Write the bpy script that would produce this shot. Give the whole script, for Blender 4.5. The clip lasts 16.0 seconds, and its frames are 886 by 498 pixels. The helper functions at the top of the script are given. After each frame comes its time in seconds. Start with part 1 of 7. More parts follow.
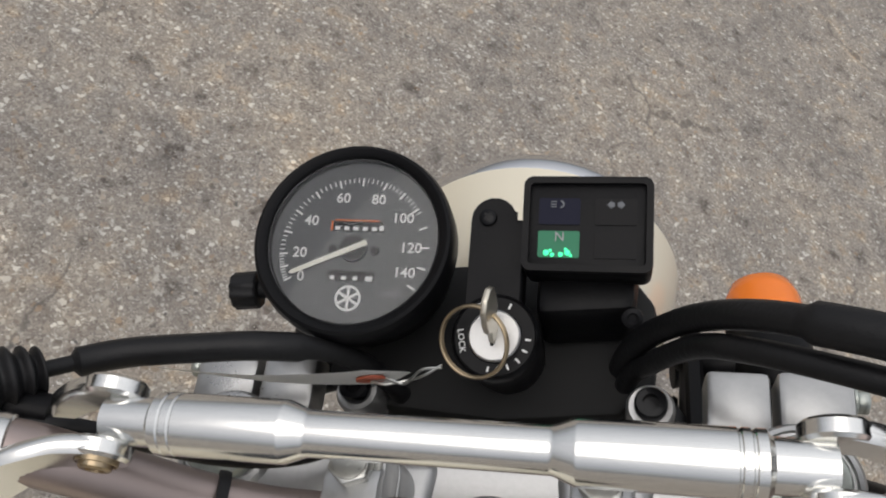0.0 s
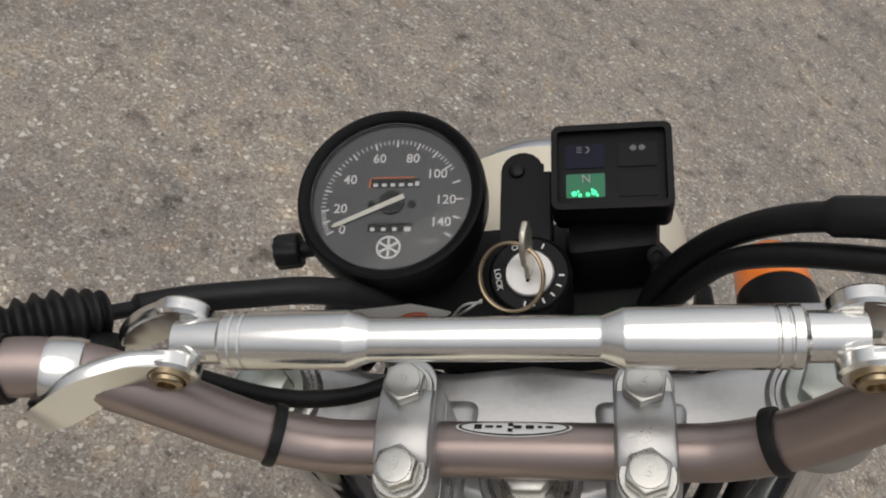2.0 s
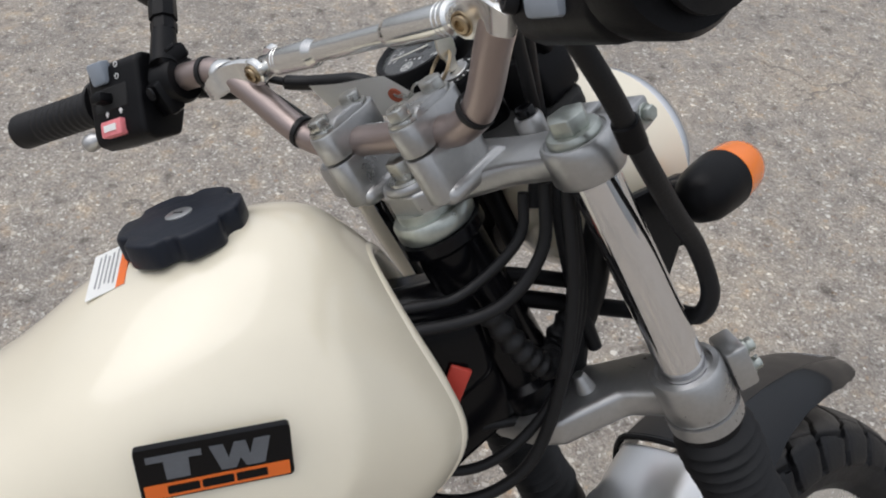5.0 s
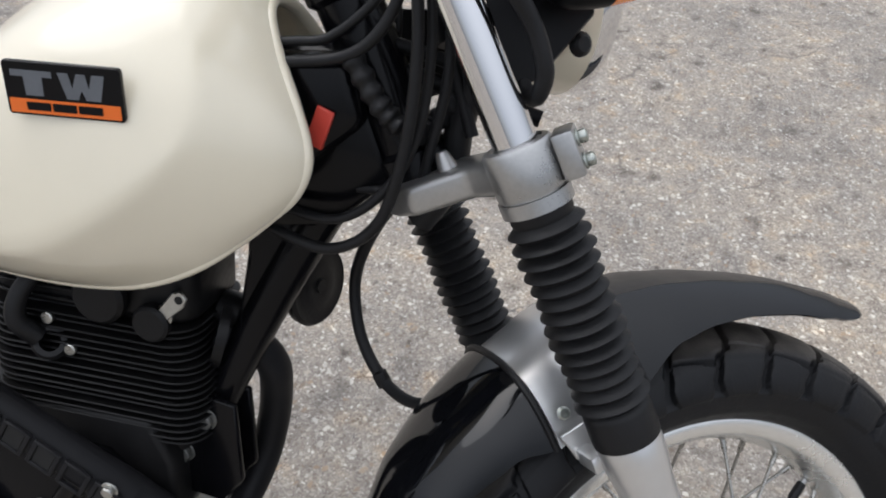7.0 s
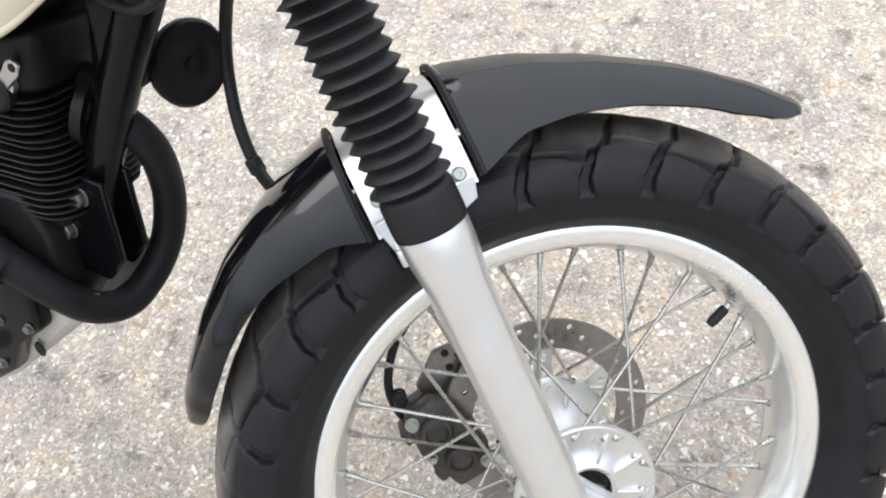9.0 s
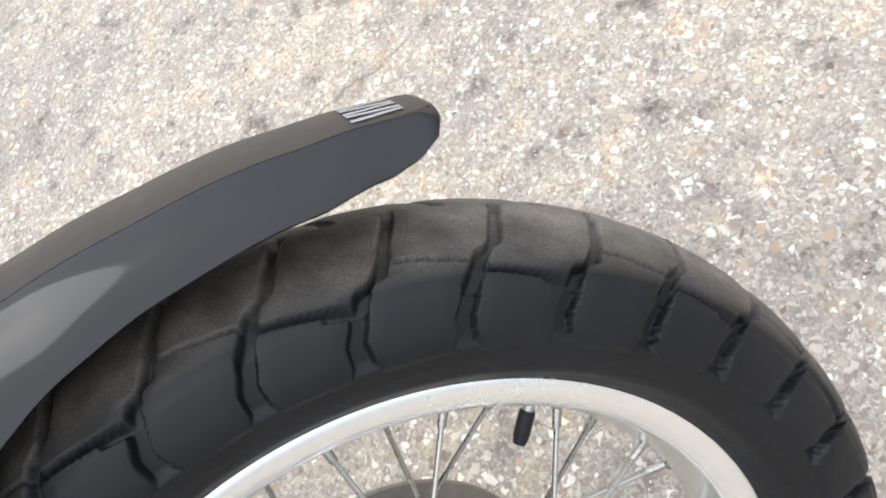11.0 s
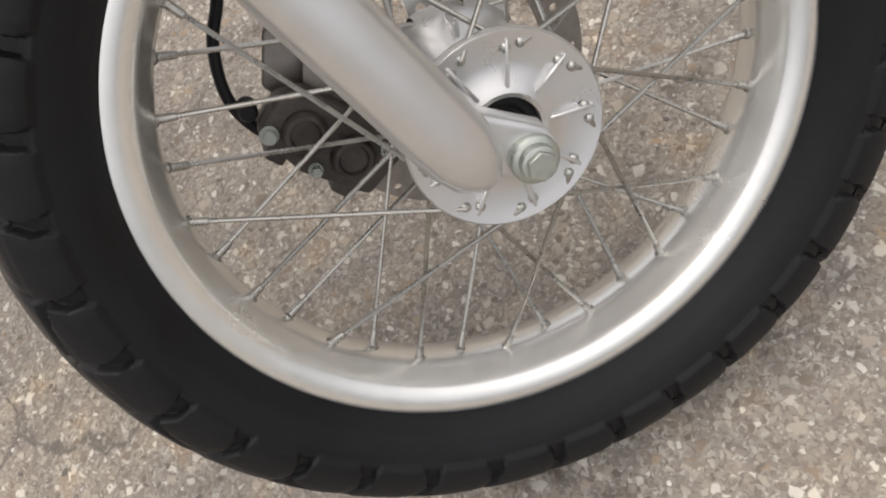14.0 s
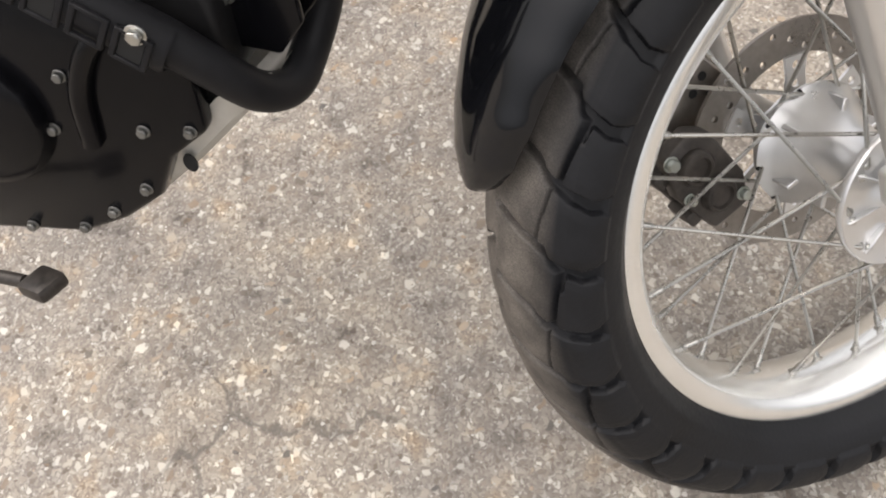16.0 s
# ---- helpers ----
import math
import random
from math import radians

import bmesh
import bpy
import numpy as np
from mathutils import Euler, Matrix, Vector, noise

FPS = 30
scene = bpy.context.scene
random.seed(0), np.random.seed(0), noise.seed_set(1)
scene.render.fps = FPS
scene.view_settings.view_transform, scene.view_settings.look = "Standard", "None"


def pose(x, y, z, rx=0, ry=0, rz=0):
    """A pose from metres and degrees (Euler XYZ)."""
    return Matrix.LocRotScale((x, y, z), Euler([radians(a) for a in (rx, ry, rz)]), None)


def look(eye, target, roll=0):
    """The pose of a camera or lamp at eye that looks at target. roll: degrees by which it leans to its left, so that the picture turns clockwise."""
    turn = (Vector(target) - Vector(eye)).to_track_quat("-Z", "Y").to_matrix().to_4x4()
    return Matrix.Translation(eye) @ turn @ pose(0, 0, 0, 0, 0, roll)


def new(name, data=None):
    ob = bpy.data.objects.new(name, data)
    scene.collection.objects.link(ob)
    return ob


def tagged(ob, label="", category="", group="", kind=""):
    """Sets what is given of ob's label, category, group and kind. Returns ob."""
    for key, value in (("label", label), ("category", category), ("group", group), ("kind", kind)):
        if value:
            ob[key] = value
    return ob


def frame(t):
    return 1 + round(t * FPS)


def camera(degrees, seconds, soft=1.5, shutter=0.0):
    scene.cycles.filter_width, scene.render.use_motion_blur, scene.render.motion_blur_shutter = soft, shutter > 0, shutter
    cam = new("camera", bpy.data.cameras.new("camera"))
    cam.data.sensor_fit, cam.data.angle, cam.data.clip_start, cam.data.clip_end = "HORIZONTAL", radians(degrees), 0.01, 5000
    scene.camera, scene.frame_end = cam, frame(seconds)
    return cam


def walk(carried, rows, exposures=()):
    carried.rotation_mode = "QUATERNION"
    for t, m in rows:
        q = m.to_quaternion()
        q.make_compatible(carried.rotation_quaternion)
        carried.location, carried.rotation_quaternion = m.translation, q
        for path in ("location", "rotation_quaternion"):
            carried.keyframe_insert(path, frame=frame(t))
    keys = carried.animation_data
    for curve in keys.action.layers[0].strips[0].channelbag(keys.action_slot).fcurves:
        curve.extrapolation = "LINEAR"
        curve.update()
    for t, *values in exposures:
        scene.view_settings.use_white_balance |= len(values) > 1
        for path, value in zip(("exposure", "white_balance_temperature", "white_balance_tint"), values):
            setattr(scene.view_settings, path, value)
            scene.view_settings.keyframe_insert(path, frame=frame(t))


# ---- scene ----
cam = camera(54.0, 16.0, 2.0)
PATH = [
    (0, (-0.311, -0.185, 1.286), (-0.75, 1.006, -0.259), 32.2),
    (0.5, (-0.31, -0.196, 1.274), (-0.713, 1.053, -0.235), 37.3),
    (1, (-0.293, -0.183, 1.204), (-0.608, 1.136, -0.266), 39.0),
    (1.5, (-0.306, -0.198, 1.224), (-0.681, 1.126, -0.228), 36.3),
    (2, (-0.282, -0.238, 1.265), (-0.811, 1.046, -0.173), 28.7),
    (2.5, (-0.21, -0.29, 1.318), (-0.933, 0.96, -0.066), 22.4),
    (3, (-0.094, -0.276, 1.347), (-1.194, 0.735, 0.017), 14.2),
    (3.5, (0.0, -0.233, 1.357), (-1.332, 0.527, 0.073), 9.7),
    (4, (0.069, -0.212, 1.345), (-1.302, 0.412, 0.03), 8.1),
    (4.2, (0.113, -0.2, 1.335), (-1.28, 0.39, 0.026), 7.7),
    (6.3, (0.279, 0.144, 1.235), (-1.246, -0.104, -0.035), -5.1),
    (6.5, (0.31, 0.169, 1.211), (-1.21, -0.119, -0.057), -3.8),
    (7, (0.368, 0.238, 1.184), (-1.151, -0.117, -0.067), -0.4),
    (7.5, (0.385, 0.28, 1.135), (-1.067, -0.133, -0.177), -2.0),
    (8, (0.35, 0.353, 1.084), (-0.974, -0.151, -0.327), -2.1),
    (8.5, (0.309, 0.443, 1.078), (-0.922, -0.167, -0.375), -4.0),
    (9, (0.262, 0.497, 1.082), (-0.89, -0.163, -0.413), -9.5),
    (9.2, (0.237, 0.503, 1.094), (-0.9, -0.141, -0.419), -12.4),
    (11.3, (-0.141, 0.657, 0.864), (-1.035, -0.036, -0.785), -49.1),
    (11.5, (-0.146, 0.667, 0.852), (-1.008, -0.024, -0.815), -51.4),
    (12, (-0.125, 0.679, 0.81), (-0.956, 0.041, -0.894), -52.9),
    (12.5, (-0.066, 0.654, 0.78), (-0.799, 0.034, -0.975), -52.6),
    (13, (-0.002, 0.64, 0.77), (-0.698, 0.004, -0.994), -48.9),
    (13.5, (0.1, 0.595, 0.784), (-0.601, -0.004, -0.991), -43.3),
    (14, (0.192, 0.548, 0.799), (-0.538, -0.109, -0.943), -38.7),
    (14.5, (0.264, 0.485, 0.831), (-0.52, -0.133, -0.902), -34.5),
    (15, (0.337, 0.422, 0.873), (-0.545, -0.2, -0.811), -26.1),
    (15.5, (0.351, 0.3, 0.919), (-0.593, -0.302, -0.738), -21.4),
    (16, (0.346, 0.163, 0.953), (-0.587, -0.182, -0.783), -11.9),
]
EXPOSURES = [(0.0, -0.22, 6400, 11), (0.5, -0.22, 6400, 11), (0.9, -0.44, 6420, 11), (1.2, -0.5, 6450, 11), (2.0, -0.40, 6550, 11), (2.6, -0.2, 6380, 11), (3.0, 0.15, 6300, 11), (3.5, 0.3, 6200, 11), (4.0, 0.22, 6150, 11), (6.0, -0.05, 6150, 11), (6.5, -0.05, 6100, 11), (7.0, 0.32, 6050, 11), (7.5, 0.74, 6020, 11), (8.0, 1.08, 6150, 10), (9.2, 1.25, 6150, 9), (11.3, 1.2, 6150, 9),
             (12.5, 1.2, 6200, 10), (13.0, 1.05, 6350, 11), (13.5, 0.65, 6600, 12), (14.0, 0.4, 6800, 13), (14.5, 0.32, 6800, 13), (15.0, 0.20, 6800, 13), (15.5, 0.55, 6750, 13), (16.0, 0.82, 6750, 13)]
walk(cam, [(t, look(eye, target, roll)) for t, eye, target, roll in PATH], EXPOSURES)

# ---------------------------------------------------------------- light
SUN_ELEV, SUN_TURN = 62.0, 200.0
sky_world = bpy.data.worlds.new("overcast_sky")
scene.world = sky_world
sky_world.use_nodes = True
wn = sky_world.node_tree
sky = wn.nodes.new("ShaderNodeTexSky")
sky.sky_type, sky.sun_disc = "NISHITA", False
sky.sun_elevation, sky.sun_rotation = radians(SUN_ELEV), radians(SUN_TURN)
sky.air_density, sky.dust_density, sky.ozone_density = 1.0, 6.0, 0.6
soften = wn.nodes.new("ShaderNodeMix")
soften.data_type = "RGBA"
soften.inputs[0].default_value = 0.8
wn.links.new(sky.outputs[0], soften.inputs[6])
# the cloud cover, brightest overhead, its horizon darkened in place of unseen trees and buildings
dome = wn.nodes.new("ShaderNodeTexCoord")
height = wn.nodes.new("ShaderNodeSeparateXYZ")
cover = wn.nodes.new("ShaderNodeValToRGB")
cover.color_ramp.elements[0].position, cover.color_ramp.elements[0].color = 0.0, (0.17, 0.175, 0.18, 1)
cover.color_ramp.elements[1].position, cover.color_ramp.elements[1].color = 0.9, (1.0, 1.0, 1.0, 1)
cover.color_ramp.elements.new(0.35).color = (0.50, 0.505, 0.515, 1)
bright = wn.nodes.new("ShaderNodeVectorMath")
bright.operation = "SCALE"
bright.inputs[3].default_value = 10.5
wn.links.new(dome.outputs["Generated"], height.inputs[0])
wn.links.new(height.outputs[2], cover.inputs[0])
wn.links.new(cover.outputs[0], bright.inputs[0])
wn.links.new(bright.outputs[0], soften.inputs[7])
wn.links.new(soften.outputs[2], wn.nodes["Background"].inputs[0])
wn.nodes["Background"].inputs[1].default_value = 0.125
sun = new("sun", bpy.data.lights.new("sun", "SUN"))
sun.data.energy, sun.data.angle, sun.data.color = 0.7, radians(50), (1.0, 0.97, 0.93)
az, el = radians(SUN_TURN), radians(SUN_ELEV)
sun.matrix_world = look((math.sin(az) * math.cos(el) * 10, math.cos(az) * math.cos(el) * 10, math.sin(el) * 10), (0, 0, 0))

# ---------------------------------------------------------------- materials
def material(name, colour, rough=0.5, metal=0.0, grain=0.0, scale=200.0, bump=0.0, stain=0.0, coat=0.0, spec=0.5, stretch=(1, 1, 1)):
    """A surface with fine grain and larger stains on top of its base colour."""
    m = bpy.data.materials.new(name)
    m.use_nodes = True
    nt = m.node_tree
    b = nt.nodes["Principled BSDF"]
    b.inputs["Base Color"].default_value = (*colour, 1)
    b.inputs["Roughness"].default_value, b.inputs["Metallic"].default_value = rough, metal
    b.inputs["Coat Weight"].default_value, b.inputs["Specular IOR Level"].default_value = coat, spec
    b.inputs["Coat Roughness"].default_value = 0.06
    if grain or bump or stain:
        tc = nt.nodes.new("ShaderNodeTexCoord")
        mp = nt.nodes.new("ShaderNodeMapping")
        mp.inputs["Scale"].default_value = stretch
        nt.links.new(tc.outputs["Object"], mp.inputs[0])
        fine, wide = nt.nodes.new("ShaderNodeTexNoise"), nt.nodes.new("ShaderNodeTexNoise")
        fine.inputs["Scale"].default_value, fine.inputs["Detail"].default_value = scale, 4
        wide.inputs["Scale"].default_value, wide.inputs["Detail"].default_value = scale / 14, 6
        wide.inputs["Roughness"].default_value = 0.65
        nt.links.new(mp.outputs[0], fine.inputs[0])
        nt.links.new(tc.outputs["Object"], wide.inputs[0])
        mixed = nt.nodes.new("ShaderNodeMath")
        mixed.operation = "MULTIPLY_ADD"
        mixed.inputs[1].default_value = 0.35
        nt.links.new(fine.outputs[0], mixed.inputs[0])
        nt.links.new(wide.outputs[0], mixed.inputs[2])
        lo = tuple(c * (1 - stain) for c in colour)
        hi = tuple(min(1, c * (1 + 0.6 * stain)) for c in colour)
        ramp = nt.nodes.new("ShaderNodeValToRGB")
        ramp.color_ramp.elements[0].position, ramp.color_ramp.elements[1].position = 0.45, 0.95
        ramp.color_ramp.elements[0].color, ramp.color_ramp.elements[1].color = (*lo, 1), (*hi, 1)
        nt.links.new(mixed.outputs[0], ramp.inputs[0])
        if stain:
            nt.links.new(ramp.outputs[0], b.inputs["Base Color"])
        if grain:
            rr = nt.nodes.new("ShaderNodeMapRange")
            rr.inputs["From Min"].default_value, rr.inputs["From Max"].default_value = 0.4, 0.95
            rr.inputs["To Min"].default_value, rr.inputs["To Max"].default_value = max(0.02, rough - grain), min(1, rough + grain)
            nt.links.new(mixed.outputs[0], rr.inputs[0])
            nt.links.new(rr.outputs[0], b.inputs["Roughness"])
        if bump:
            bp = nt.nodes.new("ShaderNodeBump")
            bp.inputs["Strength"].default_value, bp.inputs["Distance"].default_value = bump, 0.001
            nt.links.new(fine.outputs[0], bp.inputs["Height"])
            nt.links.new(bp.outputs[0], b.inputs["Normal"])
    return m


CREAM = material("cream_paint", (0.80, 0.735, 0.58), 0.28, coat=1.0, stain=0.03, scale=40)
RUBBER = material("black_rubber", (0.0095, 0.0095, 0.0105), 0.50, grain=0.15, stain=0.4, bump=0.25, scale=500, spec=0.30)
TYRE = material("tyre_rubber", (0.0090, 0.0094, 0.0110), 0.50, grain=0.15, stain=0.5, bump=0.3, scale=260, spec=0.26)
BLACK = material("black_paint", (0.004, 0.004, 0.005), 0.20, grain=0.1, stain=0.3, coat=0.05, scale=120, spec=0.18)
ENGINE = material("black_engine_paint", (0.0085, 0.0082, 0.0086), 0.42, grain=0.15, stain=0.5, bump=0.25, scale=180, spec=0.24)
PLASTIC = material("black_plastic", (0.0050, 0.0050, 0.0058), 0.40, grain=0.1, stain=0.3, bump=0.15, scale=600, spec=0.15)
ALU = material("cast_aluminium", (0.47, 0.47, 0.465), 0.34, 0.85, grain=0.1, stain=0.16, bump=0.12, scale=300)
ALUPAINT = material("silver_paint", (0.72, 0.72, 0.715), 0.30, 0.8, grain=0.05, stain=0.08, scale=60, coat=0.2)
POLISHED = material("polished_aluminium", (0.82, 0.82, 0.80), 0.17, 1.0, grain=0.07, stain=0.10, scale=90, stretch=(1, 6, 6))
CHROME = material("chrome", (0.80, 0.80, 0.81), 0.06, 1.0, grain=0.03, scale=40)
STEEL = material("zinc_steel", (0.55, 0.55, 0.52), 0.32, 1.0, grain=0.12, stain=0.25, scale=250)
ZINC = material("grey_zinc", (0.50, 0.53, 0.49), 0.35, 0.85, grain=0.15, stain=0.3, scale=200)
BRONZE = material("bronze_anodised_bar", (0.37, 0.305, 0.285), 0.38, 0.85, grain=0.06, stain=0.06, scale=150)
RIM = material("rim_aluminium", (0.92, 0.92, 0.895), 0.25, 0.9, grain=0.05, stain=0.07, scale=60)
ORANGE = material("orange_lens", (0.95, 0.22, 0.01), 0.18, coat=0.4)
BOLT = material("dull_dark_bolt", (0.22, 0.22, 0.21), 0.4, 0.8, grain=0.12, stain=0.35, scale=250)
SPOKE = material("dull_spoke_steel", (0.46, 0.45, 0.42), 0.3, 1.0, grain=0.12, stain=0.3, scale=250)
DISC = material("brake_disc_steel", (0.30, 0.275, 0.25), 0.35, 0.85, grain=0.12, stain=0.35, scale=160)
RUST = material("dark_caliper", (0.078, 0.068, 0.060), 0.48, 0.4, stain=0.8, grain=0.2, scale=150)
WHITE = material("white_print", (0.78, 0.78, 0.76), 0.6)
GREYPRINT = material("grey_print", (0.36, 0.36, 0.37), 0.5, stain=0.25, scale=300)
BADGEGREY = material("badge_grey", (0.13, 0.14, 0.155), 0.45, stain=0.2, scale=300)
# a black dial; the sky haze on its glass is painted in as grey
DIAL = material("hazed_black_dial", (0.100, 0.103, 0.106), 0.7, stain=0.15, scale=300)
# plain black, also painted as the shade inside holes and slots
DARK = material("black_and_hole_shade", (0.006, 0.006, 0.006), 0.8)
PINK = material("faded_red_switch", (0.75, 0.22, 0.24), 0.5, stain=0.1, scale=200)
GREY = material("grey_switch", (0.24, 0.27, 0.31), 0.5, stain=0.1, scale=200)
PAPER = material("white_paper_tag", (0.78, 0.78, 0.75), 0.8, stain=0.05, scale=90)
REDDOT = material("red_tag_eyelet", (0.42, 0.10, 0.05), 0.6, stain=0.2, scale=300)
REDMARK = material("red_reflector", (0.55, 0.06, 0.04), 0.4)
BADGEORANGE = material("orange_badge", (0.85, 0.17, 0.02), 0.4)
BRASS = material("tarnished_brass", (0.48, 0.38, 0.25), 0.32, 1.0, grain=0.1, stain=0.3, scale=200)
CAPBLUE = material("blue_black_cap", (0.008, 0.011, 0.019), 0.44, grain=0.1, stain=0.25, bump=0.2, scale=500, spec=0.3)
BASH = material("pale_bash_plate", (0.55, 0.54, 0.50), 0.5, 0.4, grain=0.1, stain=0.3, scale=60)
FADED = material("faded_black_tube", (0.014, 0.014, 0.0155), 0.5, grain=0.15, stain=0.4, scale=80, spec=0.16)
FENDER = material("fender_black", (0.0042, 0.0046, 0.006), 0.08, grain=0.04, stain=0.4, scale=50, spec=0.42)
FENDERTOP = material("faded_fender_top", (0.030, 0.026, 0.023), 0.42, grain=0.12, stain=0.5, scale=90, spec=0.35)
MIRROR = material("mirror_glass", (0.92, 0.92, 0.93), 0.01, 1.0)
GREEN = material("green_lamp", (0.01, 0.12, 0.06), 0.5)
GREEN.node_tree.nodes["Principled BSDF"].inputs["Emission Color"].default_value = (0.0, 0.75, 0.28, 1)
GREEN.node_tree.nodes["Principled BSDF"].inputs["Emission Strength"].default_value = 0.07
GREENSPOT = material("green_lamp_bulb", (0.1, 0.9, 0.4), 0.5)
GREENSPOT.node_tree.nodes["Principled BSDF"].inputs["Emission Color"].default_value = (0.05, 1.0, 0.42, 1)
GREENSPOT.node_tree.nodes["Principled BSDF"].inputs["Emission Strength"].default_value = 1.0
LAMPBLUE = material("blue_lamp_window", (0.007, 0.008, 0.022), 0.4, spec=0.12)
SMOKED = material("smoked_lamp_window", (0.006, 0.006, 0.007), 0.35, spec=0.12)
KEYSTEEL = material("worn_key_metal", (0.74, 0.69, 0.58), 0.34, 0.9, grain=0.1, stain=0.15, scale=300)


def dusty_crown(m, low, high):
    """Pale road dust and wear where the tyre runs on the ground, broken up by noise."""
    nt = m.node_tree
    b = nt.nodes["Principled BSDF"]
    plain = b.inputs["Base Color"].links[0].from_socket
    tc, parts_of, flat = nt.nodes.new("ShaderNodeTexCoord"), nt.nodes.new("ShaderNodeVectorMath"), nt.nodes.new("ShaderNodeVectorMath")
    flat.operation, parts_of.operation = "MULTIPLY", "LENGTH"
    flat.inputs[1].default_value = (0, 1, 1)
    nt.links.new(tc.outputs["Object"], flat.inputs[0])
    nt.links.new(flat.outputs[0], parts_of.inputs[0])
    rise = nt.nodes.new("ShaderNodeMapRange")
    rise.inputs["From Min"].default_value, rise.inputs["From Max"].default_value = low, high
    nt.links.new(parts_of.outputs["Value"], rise.inputs[0])
    cloud, fine = nt.nodes.new("ShaderNodeTexNoise"), nt.nodes.new("ShaderNodeTexNoise")
    cloud.inputs["Scale"].default_value, cloud.inputs["Detail"].default_value = 45, 6
    fine.inputs["Scale"].default_value, fine.inputs["Detail"].default_value = 900, 2
    both = nt.nodes.new("ShaderNodeMath")
    both.operation = "MULTIPLY"
    much = nt.nodes.new("ShaderNodeMath")
    much.operation = "MULTIPLY"
    nt.links.new(tc.outputs["Object"], cloud.inputs[0])
    nt.links.new(tc.outputs["Object"], fine.inputs[0])
    nt.links.new(cloud.outputs[0], both.inputs[0])
    nt.links.new(fine.outputs[0], both.inputs[1])
    nt.links.new(both.outputs[0], much.inputs[0])
    nt.links.new(rise.outputs[0], much.inputs[1])
    mixer = nt.nodes.new("ShaderNodeMix")
    mixer.data_type = "RGBA"
    mixer.inputs[7].default_value = (0.50, 0.445, 0.385, 1)
    nt.links.new(much.outputs[0], mixer.inputs[0])
    nt.links.new(plain, mixer.inputs[6])
    nt.links.new(mixer.outputs[2], b.inputs["Base Color"])


dusty_crown(TYRE, 0.313, 0.334)


def clear_glass(name, tint=(0.95, 0.95, 0.95), rough=0.02, ior=1.45):
    m = bpy.data.materials.new(name)
    m.use_nodes = True
    b = m.node_tree.nodes["Principled BSDF"]
    b.inputs["Base Color"].default_value = (*tint, 1)
    b.inputs["Roughness"].default_value, b.inputs["Transmission Weight"].default_value, b.inputs["IOR"].default_value = rough, 1.0, ior
    return m


GLASS = clear_glass("clear_glass")


